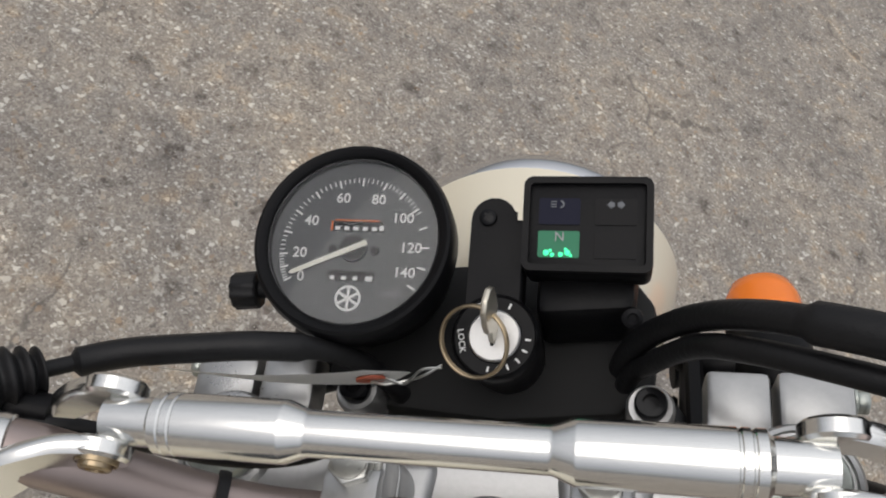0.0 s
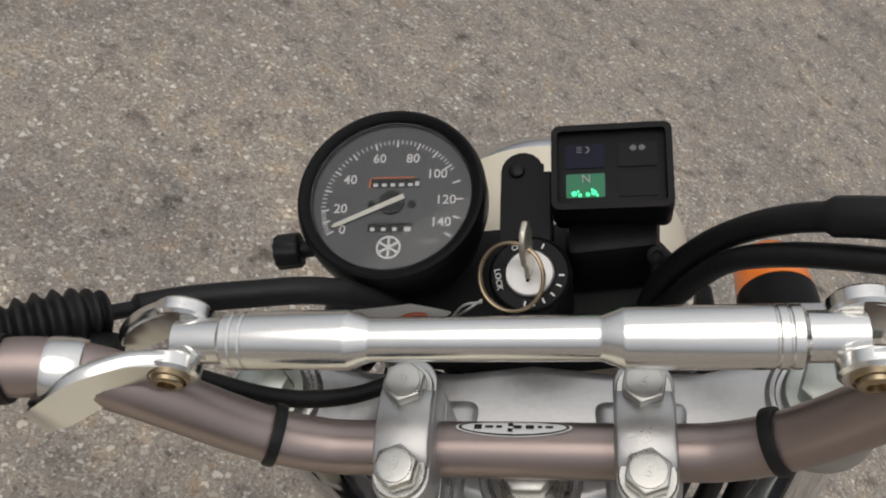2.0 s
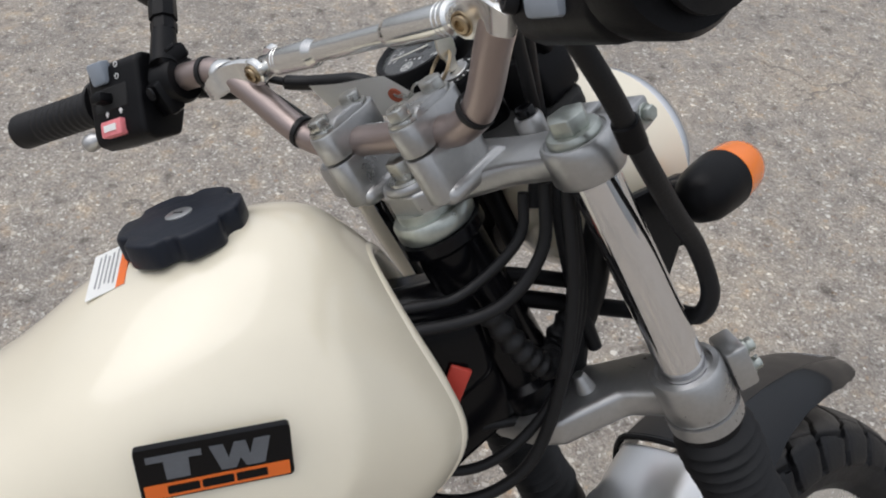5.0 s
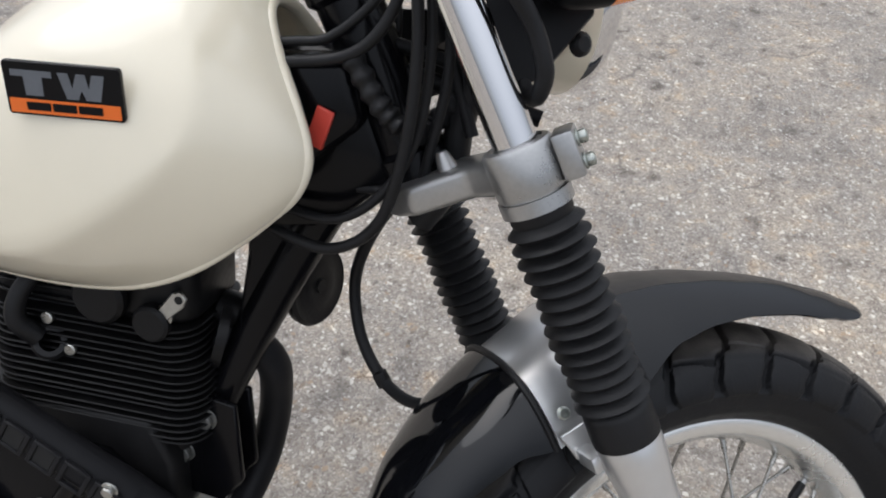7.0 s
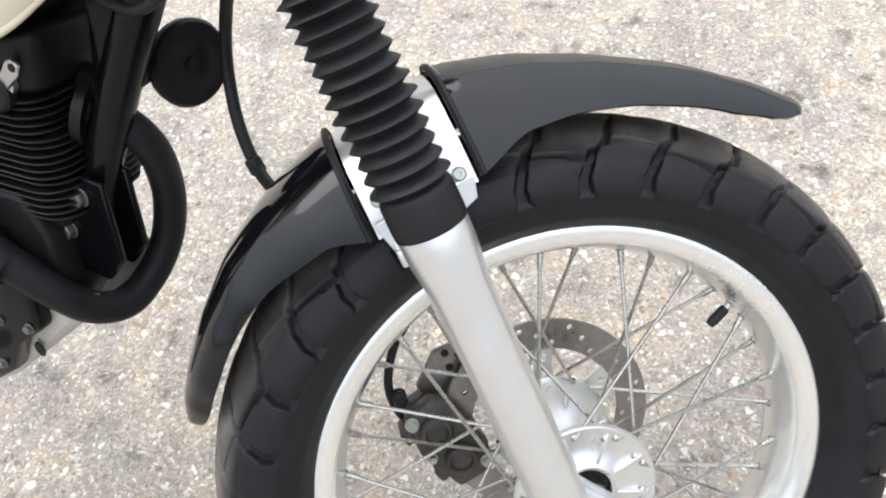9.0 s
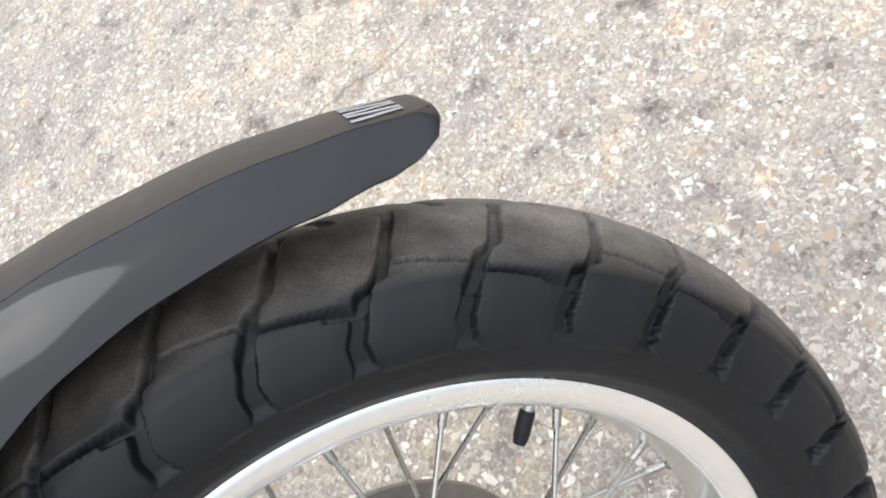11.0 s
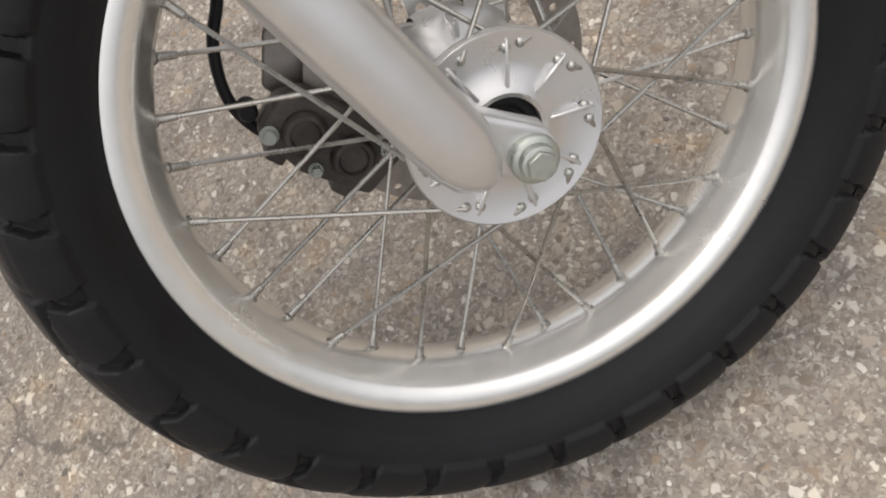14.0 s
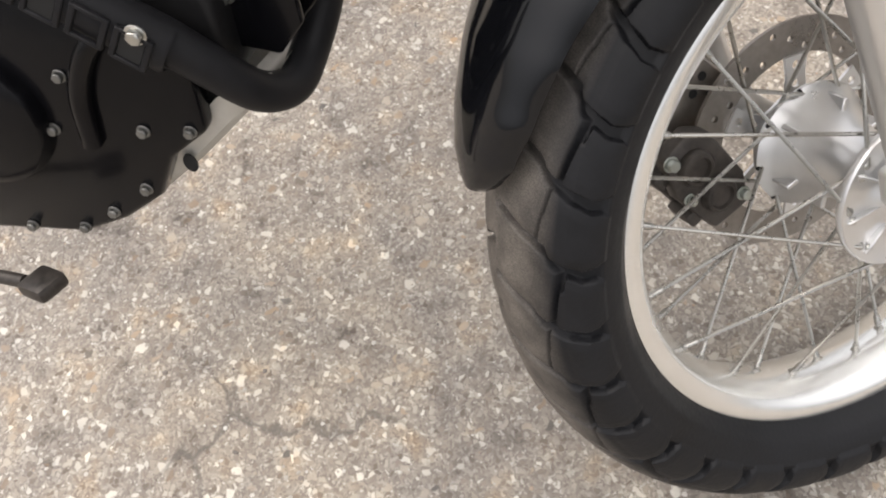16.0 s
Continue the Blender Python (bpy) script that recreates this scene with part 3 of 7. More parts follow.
def tyre_mesh():
    """The tyre with its tread of blocks between slanting grooves."""
    # profile: half width and radius from bead to crown, as a function of v in 0..1 (1: crown)
    prof = [(0.0, 0.0350, 0.2436), (0.10, 0.0435, 0.2485), (0.25, 0.0580, 0.2622), (0.38, 0.0640, 0.2775), (0.50, 0.0630, 0.2925), (0.62, 0.0560, 0.3080), (0.75, 0.0415, 0.3194), (0.88, 0.0215, 0.3262), (1.0, 0.0, 0.3290)]

    slopes = []
    for i in range(len(prof)):
        p, q = prof[max(i - 1, 0)], prof[min(i + 1, len(prof) - 1)]
        slopes.append(((q[1] - p[1]) / (q[0] - p[0]), (q[2] - p[2]) / (q[0] - p[0])))
    slopes[-1] = (slopes[-1][0], 0.0)

    def at(v):
        """Half width and radius on a smooth curve through the profile."""
        i = next((k for k in range(len(prof) - 1) if v <= prof[k + 1][0]), len(prof) - 2)
        p, q, wide = prof[i], prof[i + 1], prof[i + 1][0] - prof[i][0]
        t = (v - p[0]) / wide
        h = (2 * t ** 3 - 3 * t * t + 1, t ** 3 - 2 * t * t + t, 3 * t * t - 2 * t ** 3, t ** 3 - t * t)
        return tuple(h[0] * p[c] + h[1] * wide * slopes[i][c - 1] + h[2] * q[c] + h[3] * wide * slopes[i + 1][c - 1] for c in (1, 2))

    def step(x, lo, hi):
        t = min(1, max(0, (x - lo) / (hi - lo)))
        return t * t * (3 - 2 * t)

    cols = PITCHES * 60
    ring = [0.34 * i / 10 for i in range(10)] + [0.34 + 0.46 * i / 84 for i in range(84)] + [0.80 + 0.20 * i / 14 for i in range(14)]
    rows = 2 * len(ring)
    heights = [(-1, v) for v in ring] + [(1, 1.0)] + [(1, v) for v in reversed(ring)]
    to_world = bike.matrix_world @ FORK @ WHEEL_SEAT
    to_local = to_world.inverted()
    verts, faces = [], []
    for i in range(cols):
        th = 2 * math.pi * i / cols
        for j in range(rows + 1):
            side, v = heights[j]
            a, r = at(v)
            u = th / (2 * math.pi) * PITCHES - 0.54 + (0.5 if side < 0 else 0.0)
            # grooves: a flared foot at the shoulder, a jog at the ring, then a narrow cut that sweeps to the crown
            kind = math.floor(u + 0.5 + 0.35 * step(v, 0.5, 0.8)) % 2
            g = u - table(GROOVES[kind], v, 1)
            d = abs(g - math.floor(g + 0.5))
            half = table(GROOVES[kind], v, 2)
            lateral = step(d, half, half + 0.034)
            block, phase = math.floor(g), g - math.floor(g)
            deep_cut = block % 2 == 0
            cut = 0.600 + 0.065 * phase if deep_cut else 0.690 + 0.055 * phase
            slit = step(abs(v - cut), 0.011 if deep_cut else 0.004, 0.020 if deep_cut else 0.012)
            tread = step(v, 0.350, 0.375)
            cuts = max(1 - lateral, (1 - slit) * (1.0 if deep_cut else 0.55))
            deep = 0.0028 + 0.0044 * step(v, 0.365, 0.450) - 0.0022 * step(v, 0.66, 0.85)
            dome = 0.0010 * min(1.0, max(0.0, (d - half) / 0.16)) - 0.0010
            up = 0.0044 * tread + dome * tread - deep * tread * cuts
            nr, na = (0.55, 0.83) if v < 0.6 else (0.95, 0.3)
            rr, aa = r + nr * up, a + na * up * (0 if v > 0.97 else 1)
            bulge = 0.0016 * step(v, 0.15, 0.175) * (1 - step(v, 0.20, 0.24)) + 0.0010 * step(v, 0.04, 0.06) * (1 - step(v, 0.08, 0.10))
            rr, aa = rr + 0.4 * bulge, aa + bulge
            p = Vector((side * aa, rr * math.cos(th), rr * math.sin(th)))
            q = to_world @ p
            if q.z < GROUND_Z + 0.001:
                q.z = GROUND_Z + 0.001
                p = to_local @ q
            verts.append(p)
    n = rows + 1
    for i in range(cols):
        k = (i + 1) % cols
        for j in range(rows):
            faces.append((i * n + j, i * n + j + 1, k * n + j + 1, k * n + j))
    me = bpy.data.meshes.new("tyre")
    me.from_pydata(verts, [], faces)
    me.materials.append(TYRE)
    for p in me.polygons:
        p.use_smooth = True
    me.set_sharp_from_angle(angle=0.95)
    return me


AX = axis_at((0, 0, 0), (1, 0, 0))  # local z along the axle


def build_front_wheel():
    bm = bmesh.new()
    hub = [(0.010, -0.062), (0.034, -0.062), (0.036, -0.058), (0.052, -0.056), (0.058, -0.053), (0.059, -0.048), (0.055, -0.044), (0.050, -0.036), (0.042, -0.022), (0.034, -0.002), (0.031, 0.02), (0.032, 0.038), (0.040, 0.050), (0.056, 0.0565),
           (0.0655, 0.0575), (0.067, 0.0595), (0.067, 0.0635), (0.0655, 0.0655), (0.062, 0.0648), (0.046, 0.0605), (0.034, 0.0625), (0.030, 0.0665), (0.0265, 0.068), (0.0235, 0.067), (0.0235, 0.055), (0.010, 0.055)]
    lathe(bm, hub, AX, 72)
    wheel = fork_part("front_wheel", bm, ALUPAINT, "spoked front wheel with silver hub and rim")
    wheel.matrix_basis = FORK @ WHEEL_SEAT
    rib_me = None
    for i in range(9):
        if rib_me is None:
            bm = bmesh.new()
            prism(bm, [(0.028, -0.0015), (0.060, -0.0012), (0.060, 0.0012), (0.028, 0.0015)], 0.058, 0.0668, AX, 0.0007, 1)
            rib_me = finish(bm, "hub_rib", ALUPAINT)
        part("hub_rib", rib_me, ALUPAINT, wheel, "", AX @ pose(0, 0, 0, 0, 0, 10 + 40 * i) @ AX.inverted())
    bm = bmesh.new()
    lathe(bm, [(0.0085, 0.0600), (0.0150, 0.0600), (0.0165, 0.0620), (0.0200, 0.0625), (0.0236, 0.0610), (0.0236, 0.0560), (0.0085, 0.0560)], AX, 40, close=True)
    part("axle_seal", bm, RUBBER, wheel, "black rubber axle seal")
    slot_me = None
    for i in range(9):
        if slot_me is None:
            bm = bmesh.new()
            # solid dark pill that paints a slot's shade on the uncut hub
            prism(bm, round_rect(0.0045, 0.0130, 0.0022), -0.002, 0.0015, axis_at((-0.0455, 0.0540, 0), (0.80, 0.60, 0), (0, 0, 1)) @ pose(0, 0, 0, 0, 0, 90), 0.0004, 1)
            slot_me = finish(bm, "hub_slot_shade", DARK)
        part("hub_slot_shade", slot_me, DARK, wheel, "", AX @ pose(0, 0, 0, 0, 0, 40 * i + 6) @ AX.inverted())
    web_me = None
    for i in range(6):
        if web_me is None:
            bm = bmesh.new()
            prism(bm, [(0.030, -0.0025), (0.052, -0.0025), (0.052, 0.0025), (0.030, 0.0025)], -0.048, -0.018, AX, 0.001, 1)
            web_me = finish(bm, "hub_web", ALUPAINT)
        part("hub_web", web_me, ALUPAINT, wheel, "", AX @ pose(0, 0, 0, 0, 0, 60 * i) @ AX.inverted())
    part("tyre", tyre_mesh(), TYRE, wheel, "worn black tyre with block tread")
    bm = bmesh.new()
    half = [(0.2442, 0.0340), (0.2454, 0.0360), (0.2444, 0.0382), (0.2412, 0.0390), (0.2330, 0.0380), (0.2278, 0.0355), (0.2242, 0.0310), (0.2214, 0.0230), (0.2172, 0.0150), (0.2146, 0.0075)]
    loop = half + [(r, -a) for r, a in reversed(half)] + [(0.2330, -0.025), (0.2270, 0.0), (0.2330, 0.025)]
    lathe(bm, loop, AX, 144, close=True)
    part("rim", bm, RIM, wheel, "dull silver aluminium rim")
    # spokes: nipples every ten degrees, laced by turns to the two flanges
    spoke_me = nipple_me = hole_me = None
    for k in range(36):
        ang = 25.6 - 10 * k
        right = k % 2 == 1
        lead = 45 if (k % 4 == 3 if right else k % 4 == 0) else -45
        fx, fr = (0.0615, 0.0575) if right else (-0.0505, 0.0520)
        outside = lead > 0
        fx += 0.004 if outside == right else -0.004
        nip = V(0.005 if right else -0.005, 0.2150 * math.cos(radians(ang)), 0.2150 * math.sin(radians(ang)))
        hubp = V(fx, fr * math.cos(radians(ang + lead)), fr * math.sin(radians(ang + lead)))
        way = hubp - nip
        m = axis_at(nip, way, (1, 0, 0))
        if spoke_me is None or spoke_me[1] != right:
            bm = bmesh.new()
            tube(bm, [(0, 0, 0.006), (0, 0, way.length * 0.5), (0, 0, way.length)], 0.0018, 8, 0)
            spoke_me = (finish(bm, "spoke", SPOKE), right)
        if nipple_me is None:
            bm = bmesh.new()
            lathe(bm, [(0, -0.004), (0.0048, -0.003), (0.0050, 0.0), (0.0031, 0.002), (0.0029, 0.013), (0.0024, 0.0145), (0.0017, 0.0145)], I4, 12)
            nipple_me = finish(bm, "nipple", SPOKE)
            bm = bmesh.new()
            lathe(bm, [(0, 0.0024), (0.0022, 0.0018), (0.0036, 0.0), (0.0036, -0.001)], I4, 12)
            hole_me = finish(bm, "spoke_head", STEEL)
        part("spoke", spoke_me[0], STEEL, wheel, "", m)
        part("nipple", nipple_me, STEEL, wheel, "", m)
        if right:
            rr = 0.0575 if outside else 0.0545
            part("spoke_head", hole_me, STEEL, wheel, "", axis_at((0.0640, rr * math.cos(radians(ang + lead)), rr * math.sin(radians(ang + lead))), (1, 0, 0)))
    # drilled brake disc on the far side
    def drilled(outer, holes, z0, z1):
        """A flat plate with an outline and real holes."""
        bm = bmesh.new()
        for loop in [outer] + holes:
            vs = [bm.verts.new((x, y, z0)) for x, y in loop]
            for p, q in zip(vs, vs[1:] + vs[:1]):
                bm.edges.new((p, q))
        bmesh.ops.triangle_fill(bm, edges=bm.edges[:], use_beauty=True)
        out = bmesh.ops.extrude_face_region(bm, geom=bm.faces[:])
        bmesh.ops.translate(bm, verts=[v for v in out["geom"] if isinstance(v, bmesh.types.BMVert)], vec=(0, 0, z1 - z0))
        bmesh.ops.recalc_face_normals(bm, faces=bm.faces[:])
        bm.transform(AX)
        return bm

    def circle(x, y, r, n):
        return [(x + r * math.cos(2 * math.pi * i / n), y + r * math.sin(2 * math.pi * i / n)) for i in range(n)]

    holes = [circle(0, 0, 0.0790, 72)]
    for i in range(36):
        rr, a = (0.0855, 0.0945, 0.1035)[i % 3], radians(10 * i + 4)
        holes.append(circle(rr * math.cos(a), rr * math.sin(a), 0.0033, 10))
    disc = part("brake_disc", drilled(circle(0, 0, 0.1115, 96), holes, -0.0765, -0.0725), DISC, wheel, "dull drilled steel brake disc")
    star = []
    for i in range(6):
        for da, rr in ((-14, 0.046), (-9, 0.062), (-8.5, 0.0805), (8.5, 0.0805), (9, 0.062), (14, 0.046)):
            a = radians(60 * i + 12 + da)
            star.append((rr * math.cos(a), rr * math.sin(a)))
    holes = [circle(0, 0, 0.024, 36)]
    for i in range(6):
        for da, rr, hr in ((0, 0.071, 0.0042), (0, 0.053, 0.0040), (30, 0.0395, 0.0036)):
            a = radians(60 * i + 12 + da)
            holes.append(circle(rr * math.cos(a), rr * math.sin(a), hr, 10))
    part("disc_carrier", drilled(star, holes, -0.0720, -0.0690), ALUPAINT, disc, "silver drilled disc carrier")
    bm = bmesh.new()
    lathe(bm, [(0.024, -0.0690), (0.040, -0.0690), (0.040, -0.0600), (0.024, -0.0600)], AX, 48, close=True)
    part("disc_boss", bm, ALUPAINT, disc)
    # valve
    ang = radians(20.3)
    m = axis_at((0.002, 0.217 * math.cos(ang), 0.217 * math.sin(ang)), (0.1, -math.cos(ang), -math.sin(ang)), (1, 0, 0))
    bm = bmesh.new()
    lathe(bm, [(0.0, -0.004), (0.0058, -0.004), (0.0058, 0.003), (0.0038, 0.004), (0.0038, 0.011), (0, 0.011)], m, 16)
    valve = part("valve", bm, ALU, wheel, "")
    bm = bmesh.new()
    lathe(bm, [(0.0045, 0.009), (0.0052, 0.011), (0.0052, 0.026), (0.0040, 0.031), (0.0, 0.0318)], m, 16)
    part("valve_cap", bm, RUBBER, wheel, "black valve cap")
    bm = bmesh.new()
    tube(bm, [(-0.10, -0.0039, -0.0048), (0.118, -0.0039, -0.0048)], 0.0085, 20, 0)
    fork_part("axle", bm, STEEL)
    bm = bmesh.new()
    lathe(bm, [(0, 0.112), (0.0145, 0.112), (0.0155, 0.1135), (0.0155, 0.1175), (0.0145, 0.119), (0.0118, 0.120), (0.0112, 0.1255), (0.0095, 0.1265), (0, 0.1265)], pose(0, -0.0039, -0.0048) @ AX, 36)
    prism(bm, ngon(6, 0.0098), 0.1255, 0.1300, pose(0, -0.0039, -0.0048) @ AX, 0.0008, 1)
    fork_part("axle_bolt", bm, ZINC, "tarnished axle bolt head")
    return wheel


build_front_wheel()


# ---- fork
def build_fork():
    for side in (1, -1):
        x = side * TUBE_X
        c = pose(x, TUBE_Y, 0)
        bm = bmesh.new()
        lathe(bm, [(0.0, 0.0), (0.0172, 0.0), (0.0172, 0.775), (0, 0.775)], c @ pose(0, 0, 0.20) @ Matrix.Diagonal((1, 1, 0.725, 1)), 40)
        fork_part("fork_tube", bm, CHROME, "chromed fork tube")
        bm = bmesh.new()
        lathe(bm, [(0.0, 0.010), (0.010, 0.012), (0.0190, 0.024), (0.0225, 0.040), (0.0232, 0.06), (0.0236, 0.22), (0.0244, 0.262), (0.0272, 0.286), (0.0276, 0.296), (0.0276, 0.312), (0.0266, 0.314), (0, 0.314)], c, 40)
        # boss that carries the axle ahead of the leg
        prism(bm, ngon(28, 0.0160), -0.019 if side > 0 else -0.014, 0.0155, pose(x - 0.026 * side, -0.0039, -0.0048) @ axis_at((0, 0, 0), (side, 0, 0)), 0.002)
        boss = [(-0.050, 0.036), (-0.040, 0.020), (-0.014, -0.0110), (-0.004, -0.0150), (0.008, -0.0130), (0.0150, -0.004), (0.0140, 0.007), (0.006, 0.020), (-0.010, 0.046), (-0.016, 0.066), (-0.046, 0.066)]
        prism(bm, [(p, q - 0.004) for p, q in boss], -0.0330, -0.0110, pose(x, 0, 0) @ Matrix(((0, 0, side, 0), (1, 0, 0, 0), (0, 1, 0, 0), (0, 0, 0, 1))), 0.004, 3)
        fork_part("fork_leg", bm, ALUPAINT, "silver painted lower fork leg")
        bm = bmesh.new()
        prof = [(0.0185, 0.520), (0.0255, 0.520), (0.0250, 0.508)]
        n, top, low = 14, 0.505, 0.341
        for i in range(n):
            h = top + (low - top) * i / n
            hh = (low - top) / n
            bulge = 0.0304 + 0.0012 * math.sin(i)
            prof += [(0.0240, h), (0.0266, h + hh * 0.22), (bulge, h + hh * 0.46), (bulge + 0.0006, h + hh * 0.54), (0.0280, h + hh * 0.72), (0.0243, h + hh * 0.95)]
        prof += [(0.0275, 0.339), (0.0284, 0.335), (0.0288, 0.315), (0.0284, 0.309), (0.0262, 0.308)]
        lathe(bm, prof, c, 48)
        fork_part("fork_boot", bm, RUBBER, "ribbed black rubber fork gaiter")
        bm = bmesh.new()
        lathe(bm, [(0.018, 0.515), (0.0285, 0.515), (0.0285, 0.5262), (0.018, 0.5262)], c, 40)
        fork_part("boot_collar", bm, ALU, "pale collar above the gaiter")
        # cap
        bm = bmesh.new()
        lathe(bm, [(0.0, 0.760), (0.0180, 0.760), (0.0186, 0.7640), (0.0186, 0.7665), (0.0172, 0.7690), (0.0155, 0.7695), (0.0, 0.7695)], c, 36)
        prism(bm, ngon(6, 0.0136, 10), 0.769, 0.780, c, 0.0012)
        fork_part("fork_cap", bm, ZINC, "hexagonal plated fork cap")


def clamp_outline(rad, neck, front, back):
    """Half outline of a fork clamp from above, mirrored."""
    right = [(0.0, front), (0.035, front - 0.004), (0.075, TUBE_Y + neck)]
    for i in range(13):
        a = radians(115 - 230 * i / 12)
        right.append((TUBE_X + rad * math.cos(a), TUBE_Y + rad * math.sin(a)))
    right += [(0.080, TUBE_Y - neck - 0.012), (0.045, back + 0.008), (0.020, back)]
    return right + [(-x, y) for x, y in reversed(right[1:])] if back is None else right + [(-x, y) for x, y in reversed(right) if x > 0]


def build_clamps():
    # upper clamp
    bm = bmesh.new()
    prism(bm, clamp_outline(0.0245, 0.014, -0.013, -0.080), 0.743, 0.7615, I4, 0.006, 3)
    top = fork_part("upper_fork_clamp", bm, ALU, "cast aluminium upper fork clamp")
    bm = bmesh.new()
    prism(bm, [(-0.030, -0.062), (0.030, -0.062), (0.026, -0.079), (0.015, -0.0870), (-0.015, -0.0870), (-0.026, -0.079)], 0.7425, 0.7600, I4, 0.003, 3)
    part("clamp_nose", bm, ALU, top)
    bm = bmesh.new()
    lathe(bm, [(0.014, 0.760), (0.0212, 0.760), (0.0222, 0.7615), (0.0222, 0.7640), (0.0205, 0.7662), (0.0185, 0.7662), (0.0175, 0.7645), (0.014, 0.7645)], pose(0, STEM_Y, 0), 40)
    part("stem_seat", bm, ALU, top)
    pill = round_rect(0.0230, 0.0600, 0.0114, 8)
    for side in (1, -1):
        bm = bmesh.new()
        lathe(bm, [(0.0174, 0.7370), (0.0236, 0.7370), (0.0250, 0.7395), (0.0254, 0.7570), (0.0246, 0.7625), (0.0230, 0.7645), (0.0212, 0.7648), (0.0204, 0.7635), (0.0174, 0.7635)], pose(side * TUBE_X, TUBE_Y, 0), 40)
        part("tube_collar", bm, ALU, top)
        at = pose(side * 0.0456 + 0.0015, -0.0655, 0)
        bm = bmesh.new()
        prism(bm, pill, 0.757, 0.7925, at, 0.0015, 2)
        part("bar_post", bm, ALU, top, "silver handlebar post")
        bm = bmesh.new()
        prism(bm, [(-0.0135, -0.026), (0.0135, -0.026), (0.021, 0.032), (-0.021, 0.032)], 0.752, 0.7655, pose(side * 0.0456 + 0.0015, -0.064, 0), 0.006, 3)
        part("post_foot", bm, ALU, top)
        for x, y, w in ((0.1015, 0.0010, 0.0270), (0.1330, 0.0020, 0.0310)):
            bm = bmesh.new()
            box(bm, (w, 0.030, 0.0205), pose(side * x, y, 0.7515), 0.003)
            part("pinch_lug", bm, ALU, top)
        bm = bmesh.new()
        hex_bolt(bm, axis_at((side * 0.1482, 0.0080, 0.7520), (side, 0, 0)), 0.0055, 0.0050, 0.0070)
        part("pinch_bolt", bm, ZINC, top, "plated pinch bolt")
        bm = bmesh.new()
        lathe(bm, [(0.0, 0.745), (0.0105, 0.745), (0.0105, 0.764), (0.0092, 0.767), (0.0, 0.767)], pose(side * 0.0650, -0.0040, 0), 28)
        part("mount_boss", bm, ALU, top)
        bm = bmesh.new()
        lathe(bm, [(0.0, 0.766), (0.0070, 0.766), (0.0070, 0.7725), (0.0062, 0.7735), (0.0036, 0.7735), (0.0034, 0.7705), (0.0, 0.7705)], pose(side * 0.0650, -0.0040, 0), 24)
        part("mount_screw", bm, BLACK, top, "black socket screw")
        # cap: a pill that arches over the bar between two seats
        bm = bmesh.new()
        prism(bm, pill, 0.7938, 0.8160, at, 0.0020, 2)
        saddle = [(-0.0185, 0.812), (-0.0150, 0.8190), (-0.0090, 0.8215), (0.0090, 0.8215), (0.0150, 0.8190), (0.0185, 0.812)]
        prism(bm, saddle, -0.0108, 0.0108, at @ Matrix(((0, 0, 1, 0), (1, 0, 0, 0), (0, 1, 0, 0), (0, 0, 0, 1))), 0.0015, 2)
        part("bar_clamp_cap", bm, ALU, top, "silver handlebar clamp cap")
        for y, turn in ((-0.0500, 0 if side < 0 else 170), (-0.0835, 0 if side < 0 else 180)):
            m = pose(side * 0.0456 + 0.0015, y, 0.8168)
            bm = bmesh.new()
            lathe(bm, [(0.0, -0.001), (0.0102, -0.001), (0.0106, 0.0006), (0.0100, 0.0022), (0.0, 0.0022)], m, 28)
            prism(bm, ngon(6, 0.0088, 20), 0.0020, 0.0098, m, 0.0010, 2)
            lathe(bm, [(0.0, 0.0094), (0.0070, 0.0094), (0.0066, 0.0102), (0.0052, 0.0104), (0.0, 0.0102)], m, 24)
            bolt = part("clamp_bolt", bm, STEEL, top, "zinc-plated clamp bolt with a raised figure")
            lettering("bolt_figure", "9", 0.0064, STEEL, bolt, m @ pose(0, 0, 0.0103, 0, 0, turn), "", 0.0004, 0.0001)
    bm = bmesh.new()
    lathe(bm, [(0.0, 0.7645), (0.0165, 0.7645), (0.0172, 0.7658), (0.0165, 0.7675), (0.0, 0.7675)], pose(0, STEM_Y, 0), 36)
    prism(bm, ngon(6, 0.0124, 0), 0.7670, 0.7815, pose(0, STEM_Y, 0), 0.0015)
    part("stem_nut", bm, STEEL, top, "steering stem nut")
    # lower clamp
    bm = bmesh.new()
    prism(bm, clamp_outline(0.0250, 0.018, -0.030, -0.108), 0.530, 0.556, I4, 0.006, 3)
    low = fork_part("lower_fork_clamp", bm, ALU, "cast aluminium lower fork clamp")
    for side in (1, -1):
        bm = bmesh.new()
        lathe(bm, [(0.0176, 0.5265), (0.0260, 0.5265), (0.0275, 0.530), (0.0275, 0.562), (0.0255, 0.565), (0.0215, 0.566), (0.0200, 0.5635), (0.0176, 0.5635)], pose(side * TUBE_X, TUBE_Y, 0), 40)
        part("tube_collar", bm, ALU, low)
        way = pose(side * (TUBE_X + 0.012), TUBE_Y + 0.020, 0.546, 0, 0, -35 * side)
        for y, w in ((-0.0095, 0.022), (0.0120, 0.017)):
            bm = bmesh.new()
            box(bm, (0.030, w, 0.036), way @ pose(0.0, y, 0), 0.003)
            part("pinch_lug", bm, ALU, low)
        bm = bmesh.new()
        lathe(bm, [(0.0095, 0.552), (0.0085, 0.556), (0.0060, 0.567), (0.0045, 0.5705), (0.0, 0.5710)], pose(side * 0.049, -0.0605, 0), 16)
        part("lock_stop", bm, ALU, low)
